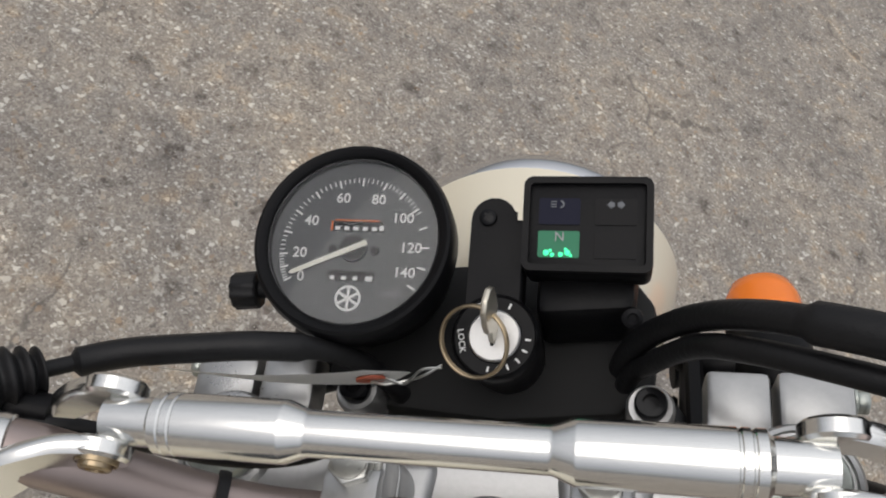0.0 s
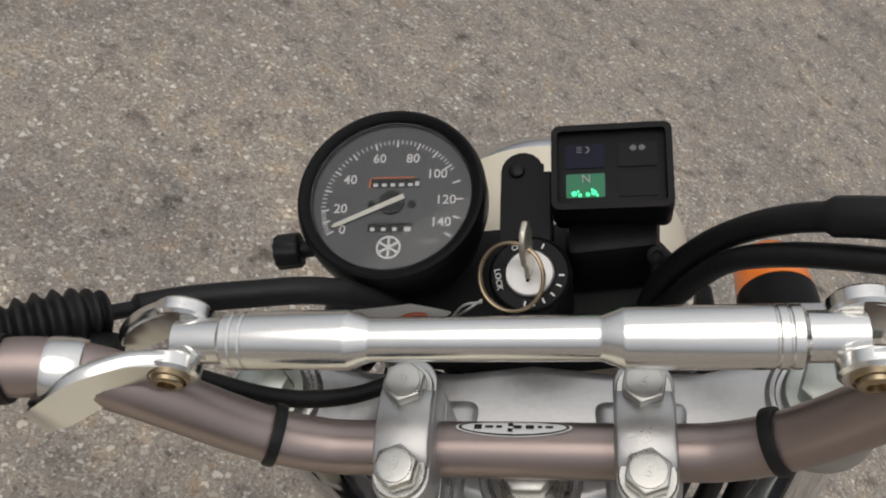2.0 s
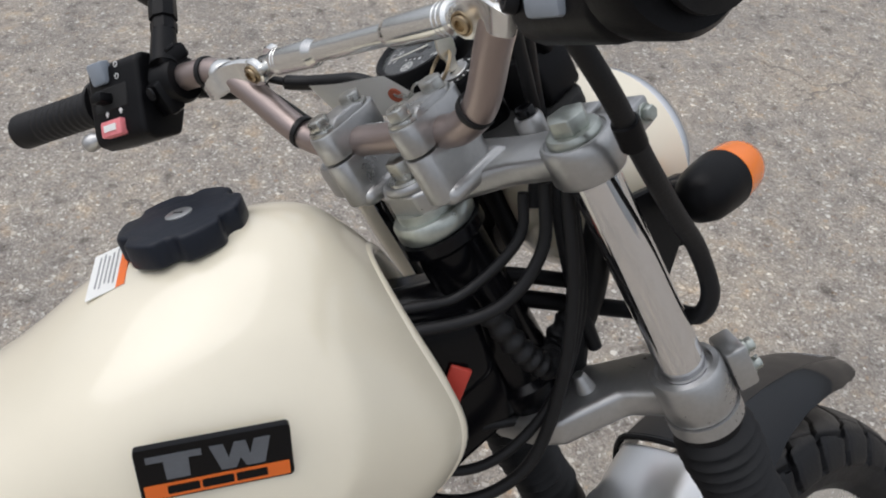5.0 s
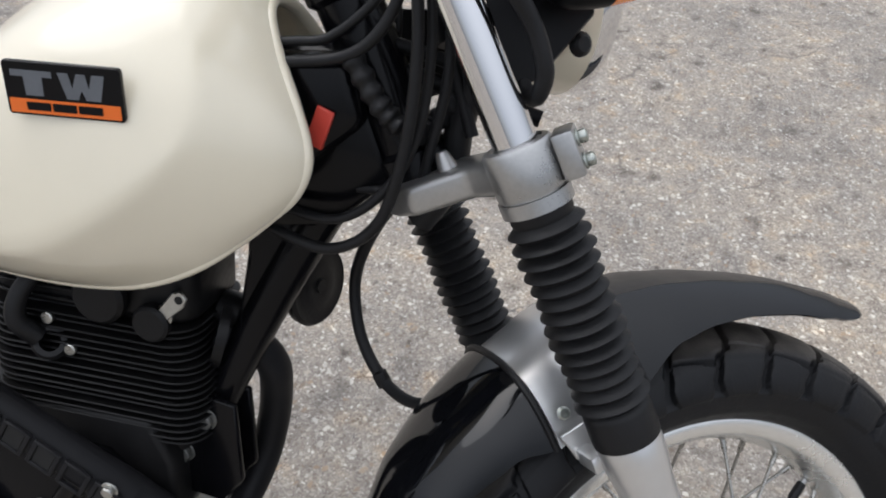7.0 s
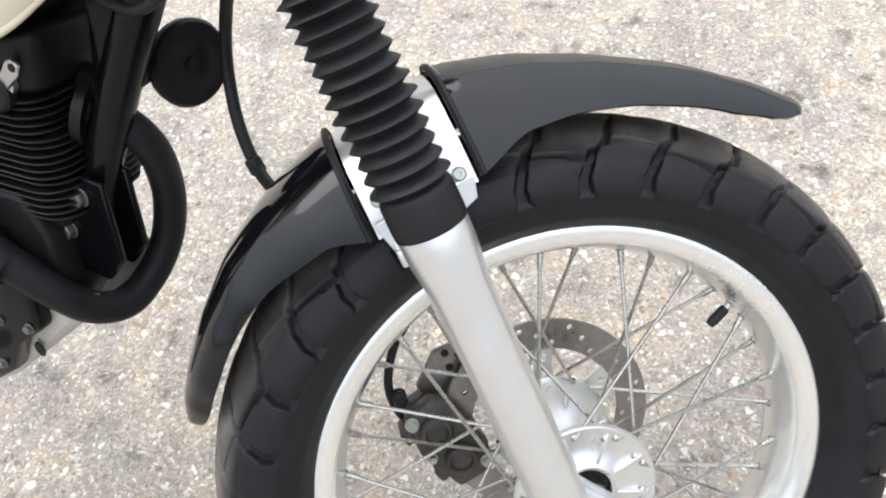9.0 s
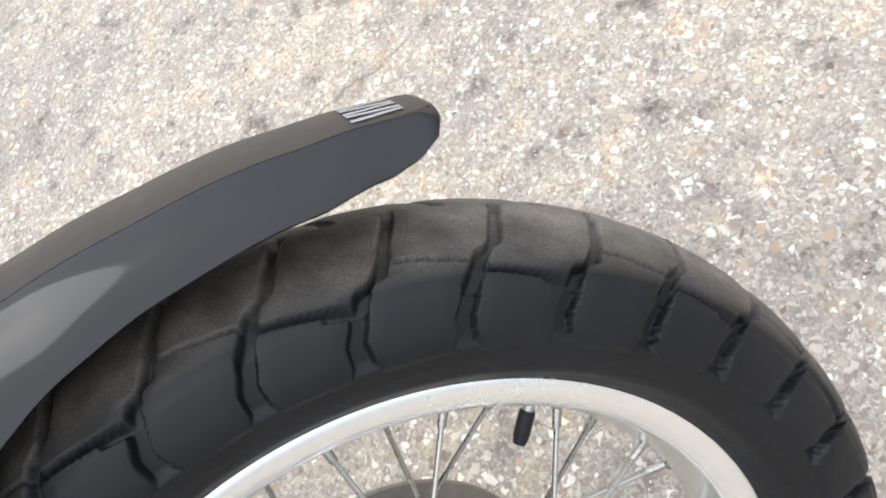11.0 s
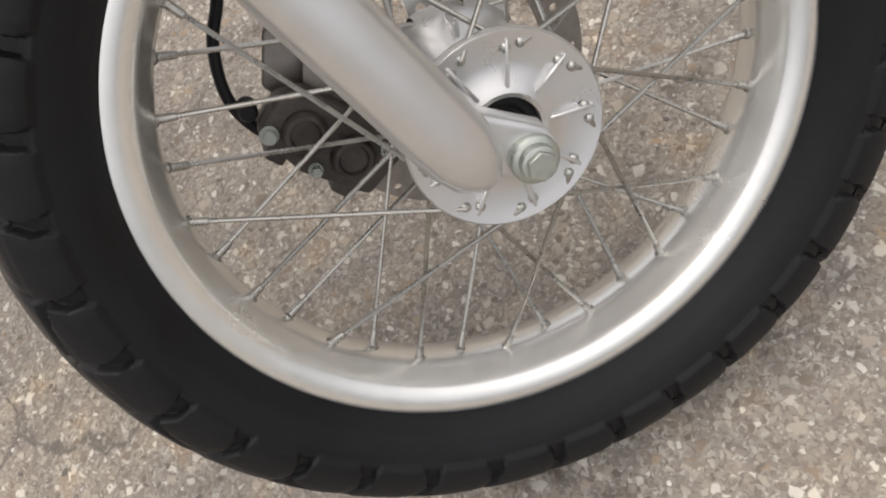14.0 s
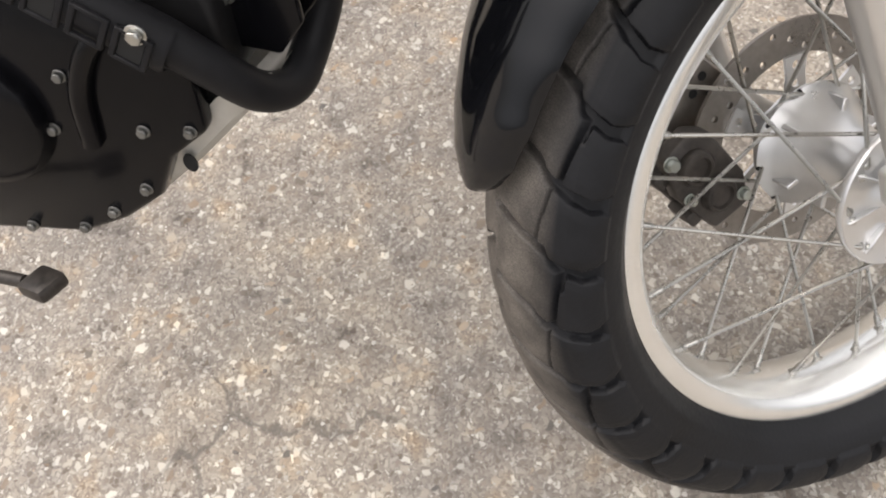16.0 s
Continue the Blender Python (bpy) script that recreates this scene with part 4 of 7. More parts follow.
        for z in (-0.009, 0.009):
            bm = bmesh.new()
            hex_bolt(bm, way @ axis_at((0.004 * side, 0.0205, z), (0, 1, 0)), 0.0055, 0.006, 0.0065)
            part("pinch_bolt", bm, ZINC, low, "plated pinch bolt")
    # stem and bearing cups
    bm = bmesh.new()
    lathe(bm, [(0.0, 0.556), (0.034, 0.556), (0.034, 0.575), (0.028, 0.580), (0.0275, 0.708), (0.033, 0.713), (0.033, 0.7225), (0.0, 0.7225)], pose(0, STEM_Y, 0), 40)
    fork_part("steering_head", bm, BLACK, "black steering head tube")
    bm = bmesh.new()
    lathe(bm, [(0.0, 0.723), (0.0295, 0.723), (0.0305, 0.7245), (0.0305, 0.7345), (0.0285, 0.7370), (0.0240, 0.7370), (0.0240, 0.7440), (0.0, 0.7440)], pose(0, STEM_Y, 0), 40)
    fork_part("bearing_ring", bm, ZINC, "pale steering bearing ring")


build_fork()
build_clamps()


# ---- handlebar
BAR = [(0.000, -0.067, 0.7965), (0.060, -0.067, 0.7965), (0.082, -0.067, 0.800), (0.105, -0.066, 0.8135), (0.135, -0.064, 0.8480), (0.152, -0.0635, 0.8640), (0.175, -0.0655, 0.8735), (0.205, -0.074, 0.8770), (0.260, -0.094, 0.8800), (0.400, -0.145, 0.8900)]
CROSS_Y, CROSS_Z, BAR_X = -0.0500, 0.8622, -0.0030


def bar_point(x):
    """The bar's axis at x; the bar sits a little off the fork's middle."""
    r = abs(x - BAR_X)
    for p, q in zip(BAR, BAR[1:]):
        if r <= q[0]:
            t = (r - p[0]) / (q[0] - p[0])
            return V(x, p[1] + (q[1] - p[1]) * t, p[2] + (q[2] - p[2]) * t)
    return V(x, BAR[-1][1], BAR[-1][2])


def build_bar():
    bm = bmesh.new()
    tube(bm, [(BAR_X - x, y, z) for x, y, z in reversed(BAR[1:])] + [(BAR_X + x, y, z) for x, y, z in BAR], 0.0111, 28, 6)
    bar = fork_part("handlebar", bm, BRONZE, "bronze-grey anodised handlebar with a silver crossbar")
    bm = bmesh.new()
    prof = [(0.0, -0.118), (0.0086, -0.118), (0.0086, -0.1005), (0.0108, -0.0985), (0.0108, -0.098), (0.0108, -0.0955), (0.0103, -0.095), (0.0103, -0.0945), (0.0108, -0.094), (0.0108, -0.0915), (0.0103, -0.091), (0.0103, -0.0905), (0.0108, -0.090), (0.0108, -0.0530), (0.0107, -0.0522), (0.0081, -0.0454), (0.0079, -0.0446), (0.0079, -0.0440),
            (0.0079, 0.0345), (0.0079, 0.0352), (0.0081, 0.0360), (0.0107, 0.0425), (0.0108, 0.0433), (0.0108, 0.090), (0.0103, 0.0905), (0.0103, 0.091), (0.0108, 0.0915), (0.0108, 0.094), (0.0103, 0.0945), (0.0103, 0.095), (0.0108, 0.0955), (0.0108, 0.098), (0.0108, 0.0985), (0.0086, 0.1005), (0.0086, 0.118), (0.0, 0.118)]
    lathe(bm, prof, pose(BAR_X, CROSS_Y, CROSS_Z) @ AX, 36)
    part("crossbar", bm, POLISHED, bar, "polished stepped aluminium crossbar")
    for side in (1, -1):
        # forked clamp that holds the crossbar to the bar
        bm = bmesh.new()
        p = bar_point(BAR_X + side * 0.158)
        way = (bar_point(BAR_X + side * 0.164) - bar_point(BAR_X + side * 0.152)).normalized()
        m = axis_at(p, way)
        lathe(bm, [(0.0112, -0.0070), (0.0124, -0.0065), (0.0130, -0.0045), (0.0130, 0.0045), (0.0124, 0.0065), (0.0112, 0.0070)], m, 32)
        # two curved blades from the crossbar's eye, one on either side of the bar
        for spine, out in (([(0.1190, -0.0610, 0.8622), (0.1320, -0.0635, 0.8650), (0.1460, -0.0700, 0.8665), (0.1580, -0.0765, 0.8640), (0.1675, -0.0790, 0.8600)], -1),
                           ([(0.1190, -0.0395, 0.8622), (0.1260, -0.0397, 0.8605), (0.1330, -0.0405, 0.8580), (0.1400, -0.0425, 0.8550), (0.1450, -0.0450, 0.8525)], 1)):
            dense = spline([V(BAR_X + side * x, y, z) for x, y, z in spine], 6)
            blade, k = [], len(dense)
            for i, c in enumerate(dense):
                along = (dense[min(i + 1, k - 1)] - dense[max(i - 1, 0)]).normalized()
                across = along.cross(V(0, out, 0.25 * i / k)).normalized()
                face = across.cross(along).normalized()
                half = (0.0112 if out < 0 else 0.0098) - 0.0045 * (i / (k - 1)) ** 3
                for u, v in ((-1, 0.2), (-0.85, 1), (0.85, 1), (1, 0.2), (1, -0.4), (0.85, -1), (-0.85, -1), (-1, -0.4)):
                    blade.append(c + across * u * half + face * v * 0.0034)
            add(bm, blade, [(i * 8 + j, i * 8 + (j + 1) % 8, (i + 1) * 8 + (j + 1) % 8, (i + 1) * 8 + j) for i in range(k - 1) for j in range(8)] + [tuple(range(8)), tuple(range(8 * k - 8, 8 * k))])
            eye = dense[0]
            lathe(bm, [(0.0, -0.0034), (0.0100, -0.0034), (0.0112, -0.0022), (0.0112, 0.0022), (0.0100, 0.0034), (0.0, 0.0034)], axis_at(eye, (0, 1, 0)), 32)
        bmesh.ops.recalc_face_normals(bm, faces=bm.faces[:])
        part("crossbar_clamp", bm, POLISHED, bar, "polished crossbar clamp")
        bm = bmesh.new()
        tip = V(BAR_X + side * 0.1190, CROSS_Y - 0.0144, CROSS_Z)
        m = axis_at(tip, (0, -1, 0))
        lathe(bm, [(0.0076, 0.0), (0.0076, 0.0012), (0.0070, 0.0014), (0.0068, 0.0006), (0.0062, 0.0006), (0.0058, 0.0028), (0.0050, 0.0034), (0.0034, 0.0034), (0.0032, 0.0010), (0.0, 0.0010)], m, 28)
        part("crossbar_bolt", bm, BRASS, bar, "tarnished crossbar bolt")
        # cable ties
        for x in (0.097, 0.176 if side > 0 else 0.178):
            bm = bmesh.new()
            q = bar_point(BAR_X + side * x)
            w = (bar_point(BAR_X + side * (x + 0.008)) - bar_point(BAR_X + side * (x - 0.008))).normalized()
            lathe(bm, [(0.0110, -0.0024), (0.0127, -0.0022), (0.0130, 0.0), (0.0127, 0.0022), (0.0110, 0.0024)], axis_at(q, w), 28)
            part("cable_tie", bm, RUBBER, bar, "black cable tie")
    # oval badge on top of the bar
    bm = bmesh.new()
    n = 40
    ring = [(0.0230 * math.cos(2 * math.pi * i / n), 0.0048 * math.sin(2 * math.pi * i / n)) for i in range(n)]

    def wrap(x, y, lift):
        a = y / 0.0111
        r = 0.0111 + lift
        return V(x - 0.003, -0.067 + r * math.sin(a + 0.55), 0.7965 + r * math.cos(a + 0.55))

    vs = [wrap(0, 0, 0.0003)] + [wrap(x, y, 0.0003) for x, y in ring]
    add(bm, vs, [(0, i + 1, (i + 1) % n + 1) for i in range(n)])
    part("oval_badge", bm, WHITE, bar, "white oval maker's badge")
    bm = bmesh.new()
    inner, outer = [wrap(x * 0.90, y * 0.76, 0.0005) for x, y in ring], [wrap(x * 0.95, y * 0.90, 0.0005) for x, y in ring]
    add(bm, inner + outer, [(i, (i + 1) % n, n + (i + 1) % n, n + i) for i in range(n)])
    part("badge_rim", bm, DARK, bar, "black ring of the badge")
    bm = bmesh.new()
    for x0, x1, h in ((-0.0155, -0.0125, 0.0014), (-0.0112, -0.0080, 0.0007), (-0.0068, -0.0045, 0.0007), (-0.0022, -0.0002, 0.0026), (0.0000, 0.0032, 0.0009), (0.0048, 0.0080, 0.0011), (0.0095, 0.0112, 0.0007), (0.0125, 0.0155, 0.0007)):
        add(bm, [wrap(x0, -h, 0.0005), wrap(x1, -h, 0.0005), wrap(x1, h, 0.0005), wrap(x0, h, 0.0005)], [(0, 1, 2, 3)])
    part("badge_print", bm, DARK, bar, "unreadable black script")
    return bar


handlebar = build_bar()


# ---- front fender and its stay
FENDER_SHAPE = [(37.2, 0.3852, 0.032, 0.005), (37.6, 0.3850, 0.042, 0.009), (38.4, 0.3842, 0.048, 0.013), (40.0, 0.3826, 0.052, 0.018), (42.5, 0.3810, 0.055, 0.022), (48.5, 0.3775, 0.061, 0.026), (61.0, 0.3745, 0.067, 0.029), (70.0, 0.3775, 0.072, 0.036), (77.5, 0.3838, 0.077, 0.048), (86.0, 0.3920, 0.082, 0.078),
                (102.0, 0.3865, 0.082, 0.076), (110.0, 0.3820, 0.079, 0.050), (121.0, 0.3777, 0.071, 0.034), (128.0, 0.3730, 0.063, 0.029), (136.0, 0.3690, 0.052, 0.027), (141.5, 0.3660, 0.038, 0.024), (144.6, 0.3620, 0.025, 0.018), (146.0, 0.3588, 0.011, 0.010)]
CREASE = 0.44


def arch_point(angle, w, lift=0.0, skirt=1.0):
    """A point of the fender: a nearly flat top, a crease, then a falling side that flares at its lip."""
    rad, half, drop = (table(FENDER_SHAPE, angle, c) for c in (1, 2, 3))
    s = abs(w)
    if s < CREASE:
        x, fall = 0.52 * s / CREASE, 0.07 * (s / CREASE) ** 2
    else:
        t = (s - CREASE) / (1 - CREASE)
        x, fall = 0.52 + 0.48 * (1.30 * t - 0.30 * t * t), 0.07 + 0.93 * (0.62 * t + 0.38 * t * t)
    if angle > 95:
        # the tail is a plain round arch
        x, fall = math.sin(1.43 * s) / math.sin(1.43), 1 - (1 - s ** 2.2) ** 0.8
    r = rad - drop * fall * skirt + lift
    x = half * x * (1 if w >= 0 else -1)
    return V(x + lift * w, r * math.cos(radians(angle)), r * math.sin(radians(angle)))


def shell(bm, a0, a1, n, k, thick, lift=0.0, f_lock=None, reach=1.0):
    """A curved sheet with thickness between two angles. f_lock: the y at which the a0 and a1 edges are cut square."""
    outer, inner = [], []
    for i in range(n + 1):
        a = a0 + (a1 - a0) * i / n
        for j in range(k + 1):
            w = (-1 + 2 * j / k) * reach
            p = arch_point(a, w, lift)
            q = arch_point(a, w * 0.985, lift - thick)
            if f_lock:
                for edge, y in f_lock:
                    if abs(a - edge) < 12:
                        s = 1 - abs(a - edge) / 12
                        p.y += (y - arch_point(edge, w, lift).y) * s * s
                        q.y += (y - arch_point(edge, w, lift).y) * s * s
            outer.append(p)
            inner.append(q)
    m = k + 1
    off = len(outer)
    faces = []
    for i in range(n):
        for j in range(k):
            a, b, c, d = i * m + j, i * m + j + 1, (i + 1) * m + j + 1, (i + 1) * m + j
            faces += [(a, b, c, d), (off + d, off + c, off + b, off + a)]
    rim = [j for j in range(m)] + [i * m + k for i in range(1, n + 1)] + [n * m + j for j in range(k - 1, -1, -1)] + [i * m for i in range(n - 1, 0, -1)]
    faces += [(rim[i], rim[(i + 1) % len(rim)], off + rim[(i + 1) % len(rim)], off + rim[i]) for i in range(len(rim))]
    return add(bm, outer + inner, faces)


def build_fender():
    bm = bmesh.new()
    shell(bm, 37.2, 86.0, 60, 50, 0.0028, f_lock=[(86.0, 0.022)])
    front = fork_part("front_fender", bm, FENDER, "glossy black front fender with faded scratched top")
    bm = bmesh.new()
    shell(bm, 37.5, 85.0, 56, 20, 0.0004, lift=0.0002, f_lock=[(86.0, 0.022)], reach=CREASE * 0.97)
    part("fender_crown", bm, FENDERTOP, front, "faded dull brown-black top of the fender")
    bm = bmesh.new()
    shell(bm, 102.0, 146.0, 48, 50, 0.0028, f_lock=[(102.0, -0.075)])
    part("fender_tail", bm, FENDER, front, "glossy black rear half of the fender")
    bm = bmesh.new()
    for edge, y in ((86.0, 0.0235), (102.0, -0.0765)):
        pts = []
        for j in range(25):
            p = arch_point(edge, -1 + 2 * j / 24, 0.0005)
            pts.append((p.x, y, p.z))
        tube(bm, pts, 0.0032, 8, 0)
    part("fender_edge", bm, RUBBER, front, "black edging of the fender halves")
    bm = bmesh.new()
    shell(bm, 87.0, 101.0, 10, 28, 0.003, lift=-0.0045, f_lock=[(87.0, 0.018), (101.0, -0.071)])
    for side in (1, -1):
        plate = [(-0.0700, 0.315), (-0.0640, 0.288), (-0.0500, 0.279), (-0.0300, 0.285), (0.012, 0.300), (0.016, 0.318)]
        prism(bm, plate, 0.0, 0.003, pose(side * 0.0825, 0, 0) @ Matrix(((0, 0, side, 0), (1, 0, 0, 0), (0, 1, 0, 0), (0, 0, 0, 1))), 0.0008, 1)
        box(bm, (0.030, 0.014, 0.016), pose(side * 0.097, -0.056, 0.290), 0.003)
    part("fender_stay", bm, ALUPAINT, front, "silver bracket over the fender")
    for side in (1, -1):
        for y, z in ((-0.0588, 0.3310), (0.006, 0.322)):
            bm = bmesh.new()
            m = axis_at((side * 0.0812, y, z), (side, 0, 0.3))
            lathe(bm, [(0.0, 0.0), (0.0058, 0.0), (0.0058, 0.0022), (0.0042, 0.0040), (0.0022, 0.0040), (0.0018, 0.0022), (0, 0.0022)], m, 20)
            part("stay_bolt", bm, ZINC, front, "plated bolt of the fender bracket")
    # worn pale print on top near the front tip
    for k in range(6):
        bm = bmesh.new()
        w0 = -0.40 + 0.126 * k
        vs, n = [], 5
        for i in range(n + 1):
            a = 39.4 + 4.2 * i / n
            lean_by = 0.04 * (i / n - 0.5) * (1 if k % 2 else -1)
            vs += [arch_point(a, w0 + lean_by, 0.0010), arch_point(a, w0 + 0.060 + lean_by, 0.0010)]
        add(bm, vs, [(2 * i, 2 * i + 1, 2 * i + 3, 2 * i + 2) for i in range(n)])
        part("print_bar", bm, GREYPRINT, front, "worn pale grey bar")


build_fender()


# ---- brake caliper and its hose
def build_caliper():
    turn = pose(-0.082, -0.104, 0.036, 14, 0, 0)
    side_on = Matrix(((0, 0, 1, 0), (1, 0, 0, 0), (0, 1, 0, 0), (0, 0, 0, 1)))
    bm = bmesh.new()
    prism(bm, [(-0.026, -0.058), (0.014, -0.064), (0.028, -0.034), (0.026, 0.030), (0.012, 0.046), (-0.022, 0.044), (-0.034, 0.000)], 0.010, 0.030, turn @ side_on, 0.005, 2)
    cal = fork_part("brake_caliper", bm, RUST, "dark weathered brake caliper")
    bm = bmesh.new()
    prism(bm, [(-0.030, -0.052), (0.020, -0.058), (0.026, -0.020), (0.022, 0.036), (-0.026, 0.040), (-0.034, -0.004)], -0.026, -0.006, turn @ side_on, 0.005, 2)
    part("caliper_half", bm, RUST, cal)
    for z in (-0.038, 0.020):
        bm = bmesh.new()
        box(bm, (0.034, 0.018, 0.016), turn @ pose(0.004, -0.030, z), 0.003)
        part("caliper_bridge", bm, RUST, cal)
    for y, z in ((-0.004, 0.014), (-0.004, -0.028)):
        bm = bmesh.new()
        lathe(bm, [(0.0, 0.0), (0.0175, 0.0), (0.0175, 0.006), (0.0150, 0.009), (0.0120, 0.0095), (0.0105, 0.006), (0.0, 0.006)], turn @ axis_at((0.029, y, z), (1, 0, 0)), 28)
        part("piston_cover", bm, RUST, cal, "round dark piston cover")
    for y, z, r in ((-0.018, 0.036, 0.0060), (0.014, -0.050, 0.0055), (-0.026, -0.008, 0.0048)):
        bm = bmesh.new()
        hex_bolt(bm, turn @ axis_at((0.030, y, z), (1, 0, 0)), r, 0.006, r * 1.25)
        part("caliper_bolt", bm, ZINC, cal, "pale plated caliper bolt")
    bm = bmesh.new()
    prism(bm, [(0.000, 0.010), (0.056, 0.010), (0.078, 0.030), (0.072, 0.062), (0.042, 0.070), (0.004, 0.050)], -0.010, -0.004, turn @ side_on, 0.002, 1)
    part("caliper_bracket", bm, DISC, cal, "dull steel caliper bracket")
    # dark discs paint the shade of holes; the bracket is not drilled
    for y, z in ((0.044, 0.044), (0.060, 0.050), (0.050, 0.060), (0.056, 0.030)):
        bm = bmesh.new()
        lathe(bm, disc_profile(0.0042, 0.0075, 0.0002), turn @ axis_at((-0.0105, y, z), (1, 0, 0)), 14)
        part("bracket_hole_shade", bm, DARK, cal)
    for z in (0.052, -0.060):
        bm = bmesh.new()
        lathe(bm, [(0.0, -0.012), (0.0060, -0.012), (0.0078, -0.008), (0.0060, -0.004), (0.0078, 0.0), (0.0060, 0.004), (0.0078, 0.008), (0.0060, 0.012), (0.0, 0.012)], turn @ axis_at((-0.002, -0.016, z), (1, 0, 0)), 18)
        part("slide_boot", bm, RUBBER, cal, "small ribbed rubber boot")
    bm = bmesh.new()
    tube(bm, [(-0.090, -0.124, 0.030), (-0.094, -0.140, 0.060), (-0.096, -0.138, 0.095), (-0.104, -0.116, 0.128), (-0.114, -0.084, 0.152), (-0.122, -0.066, 0.190), (-0.140, -0.050, 0.260), (-0.152, -0.034, 0.330), (-0.152, -0.030, 0.420), (-0.120, -0.012, 0.525)], 0.0048, 10)
    fork_part("brake_hose", bm, RUBBER, "black hydraulic brake hose")


build_caliper()


# ---- instruments
def tilted(p, tilt, turn=0.0):
    """A pose at p whose face looks up the fork, tilted towards the rider."""
    return pose(*p) @ pose(0, 0, 0, tilt, turn, 0)


def bars(bm, quads, m=I4, z=0.0):
    for x, y, w, h, rot in quads:
        c, s = math.cos(radians(rot)), math.sin(radians(rot))
        pts = [(-w / 2, -h / 2), (w / 2, -h / 2), (w / 2, h / 2), (-w / 2, h / 2)]
        prism(bm, [(x + c * u - s * v, y + s * u + c * v) for u, v in pts], z, z + 0.00025, m)
    return bm


def build_speedo():
    m = tilted((-0.0640, 0.0505, 0.8060), 8.0, 2.0)
    bm = bmesh.new()
    lathe(bm, [(0.0, -0.050), (0.026, -0.050), (0.034, -0.044), (0.0395, -0.030), (0.0415, -0.012), (0.0440, -0.010), (0.0450, -0.007), (0.0450, 0.005), (0.0438, 0.0085), (0.0424, 0.0092), (0.0394, 0.0078), (0.0382, 0.0060), (0.0378, 0.0005), (0.0, 0.0005)], m, 72)
    sp = fork_part("speedometer", bm, PLASTIC, "round black speedometer, its black dial greyed by painted haze")
    bm = bmesh.new()
    lathe(bm, disc_profile(0.0376, 0.0015, 0.0001, 0.0006), m, 64)
    part("dial", bm, DIAL, sp, "black dial with painted grey glass haze and white figures")
    low = m @ pose(0.0004, -0.0036, 0)
    z = 0.0016
    scale = [(0, 208), (20, 186), (40, 149), (60, 108), (80, 70), (100, 36), (120, 3), (140, -31)]

    def angle(v):
        for (v0, a0), (v1, a1) in zip(scale, scale[1:]):
            if v <= v1:
                return a0 + (a1 - a0) * (v - v0) / (v1 - v0)

    bm = bmesh.new()
    marks = []
    for v in range(0, 141, 2):
        a = angle(v)
        length, wide = (0.0038, 0.00080) if v % 10 == 0 else (0.0022, 0.00042)
        if v % 10 and v > 102:
            continue
        rr = 0.0338 - length / 2
        marks.append((rr * math.cos(radians(a)), rr * math.sin(radians(a)), length, wide, a))
    bars(bm, marks, low, z)
    part("scale_marks", bm, WHITE, sp, "white scale marks")
    for v, rr in ((0, 0.0262), (20, 0.0245), (40, 0.0245), (60, 0.0250), (80, 0.0250), (100, 0.0255), (120, 0.0255), (140, 0.0258)):
        a = radians(angle(v) + (3 if v == 0 else 8 if v == 140 else 0))
        lettering("figure", str(v), 0.0066, WHITE, sp, low @ pose(rr * math.cos(a), rr * math.sin(a), z), bold=0.00006)
    lettering("unit_lettering", "km/h", 0.0042, GREYPRINT, sp, low @ pose(0.0190, -0.0195, z))
    # counters: dark windows with unreadable figures
    bm = bmesh.new()
    bars(bm, [(0.0010, 0.0105, 0.0235, 0.0050, 0), (0.0002, -0.0125, 0.0215, 0.0048, 0)], low, z)
    part("counter_window", bm, DARK, sp, "dark counter windows")
    bm = bmesh.new()
    bars(bm, [(-0.0085 + 0.0042 * i, 0.0095, 0.0022, 0.0016, 0) for i in range(5)] + [(0.0115, 0.0100, 0.0020, 0.0024, 0)] + [(-0.0080 + 0.0052 * i, -0.0135, 0.0020, 0.0017, 0) for i in range(3)] + [(0.0085, -0.0135, 0.0032, 0.0022, 0)], low, z + 0.0004)
    part("counter_bar", bm, WHITE, sp, "unreadable white counter bars")
    bm = bmesh.new()
    bars(bm, [(-0.0112, 0.0105, 0.0007, 0.0046, 0), (0.0, 0.0133, 0.0200, 0.0005, 0)], low, z + 0.0004)
    part("counter_frame", bm, BADGEORANGE, sp, "thin orange counter line")
    # emblem: a plain ring with three crossed bars
    bm = bmesh.new()
    e = low @ pose(0.0002, -0.0225, z)
    lathe(bm, [(0.0048, 0.0), (0.0058, 0.0), (0.0058, 0.0003), (0.0048, 0.0003)], e, 36, close=True)
    bars(bm, [(0, 0, 0.0012, 0.0094, a) for a in (0, 60, 120)], e, 0.0)
    part("emblem", bm, WHITE, sp, "pale ring emblem")
    bm = bmesh.new()
    lathe(bm, [(0.0, z), (0.0062, z), (0.0060, z + 0.0028), (0.0, z + 0.0028)], low, 28)
    for x in (-0.0095, 0.0095):
        lathe(bm, [(0.0, z), (0.0022, z), (0.0020, z + 0.0006), (0.0, z + 0.0006)], low @ pose(x, -0.0005, 0), 16)
    part("needle_hub", bm, PLASTIC, sp, "dark needle hub")
    bm = bmesh.new()
    a = 205.0
    prism(bm, [(-0.0066, -0.0013), (0.0285, -0.0010), (0.0302, 0.0), (0.0285, 0.0010), (-0.0066, 0.0013)], 0.0, 0.0006, low @ pose(0, 0, z + 0.0028, 0, 0, a))
    part("needle", bm, material("needle_cream", (0.78, 0.76, 0.66), 0.5), sp, "cream needle resting below zero")
    bm = bmesh.new()
    lathe(bm, disc_profile(0.0382, 0.0012, 0.0002, 0.0062), m, 64)
    pane = part("dial_glass", bm, GLASS, sp, "clear dial glass")
    pane.visible_shadow = False
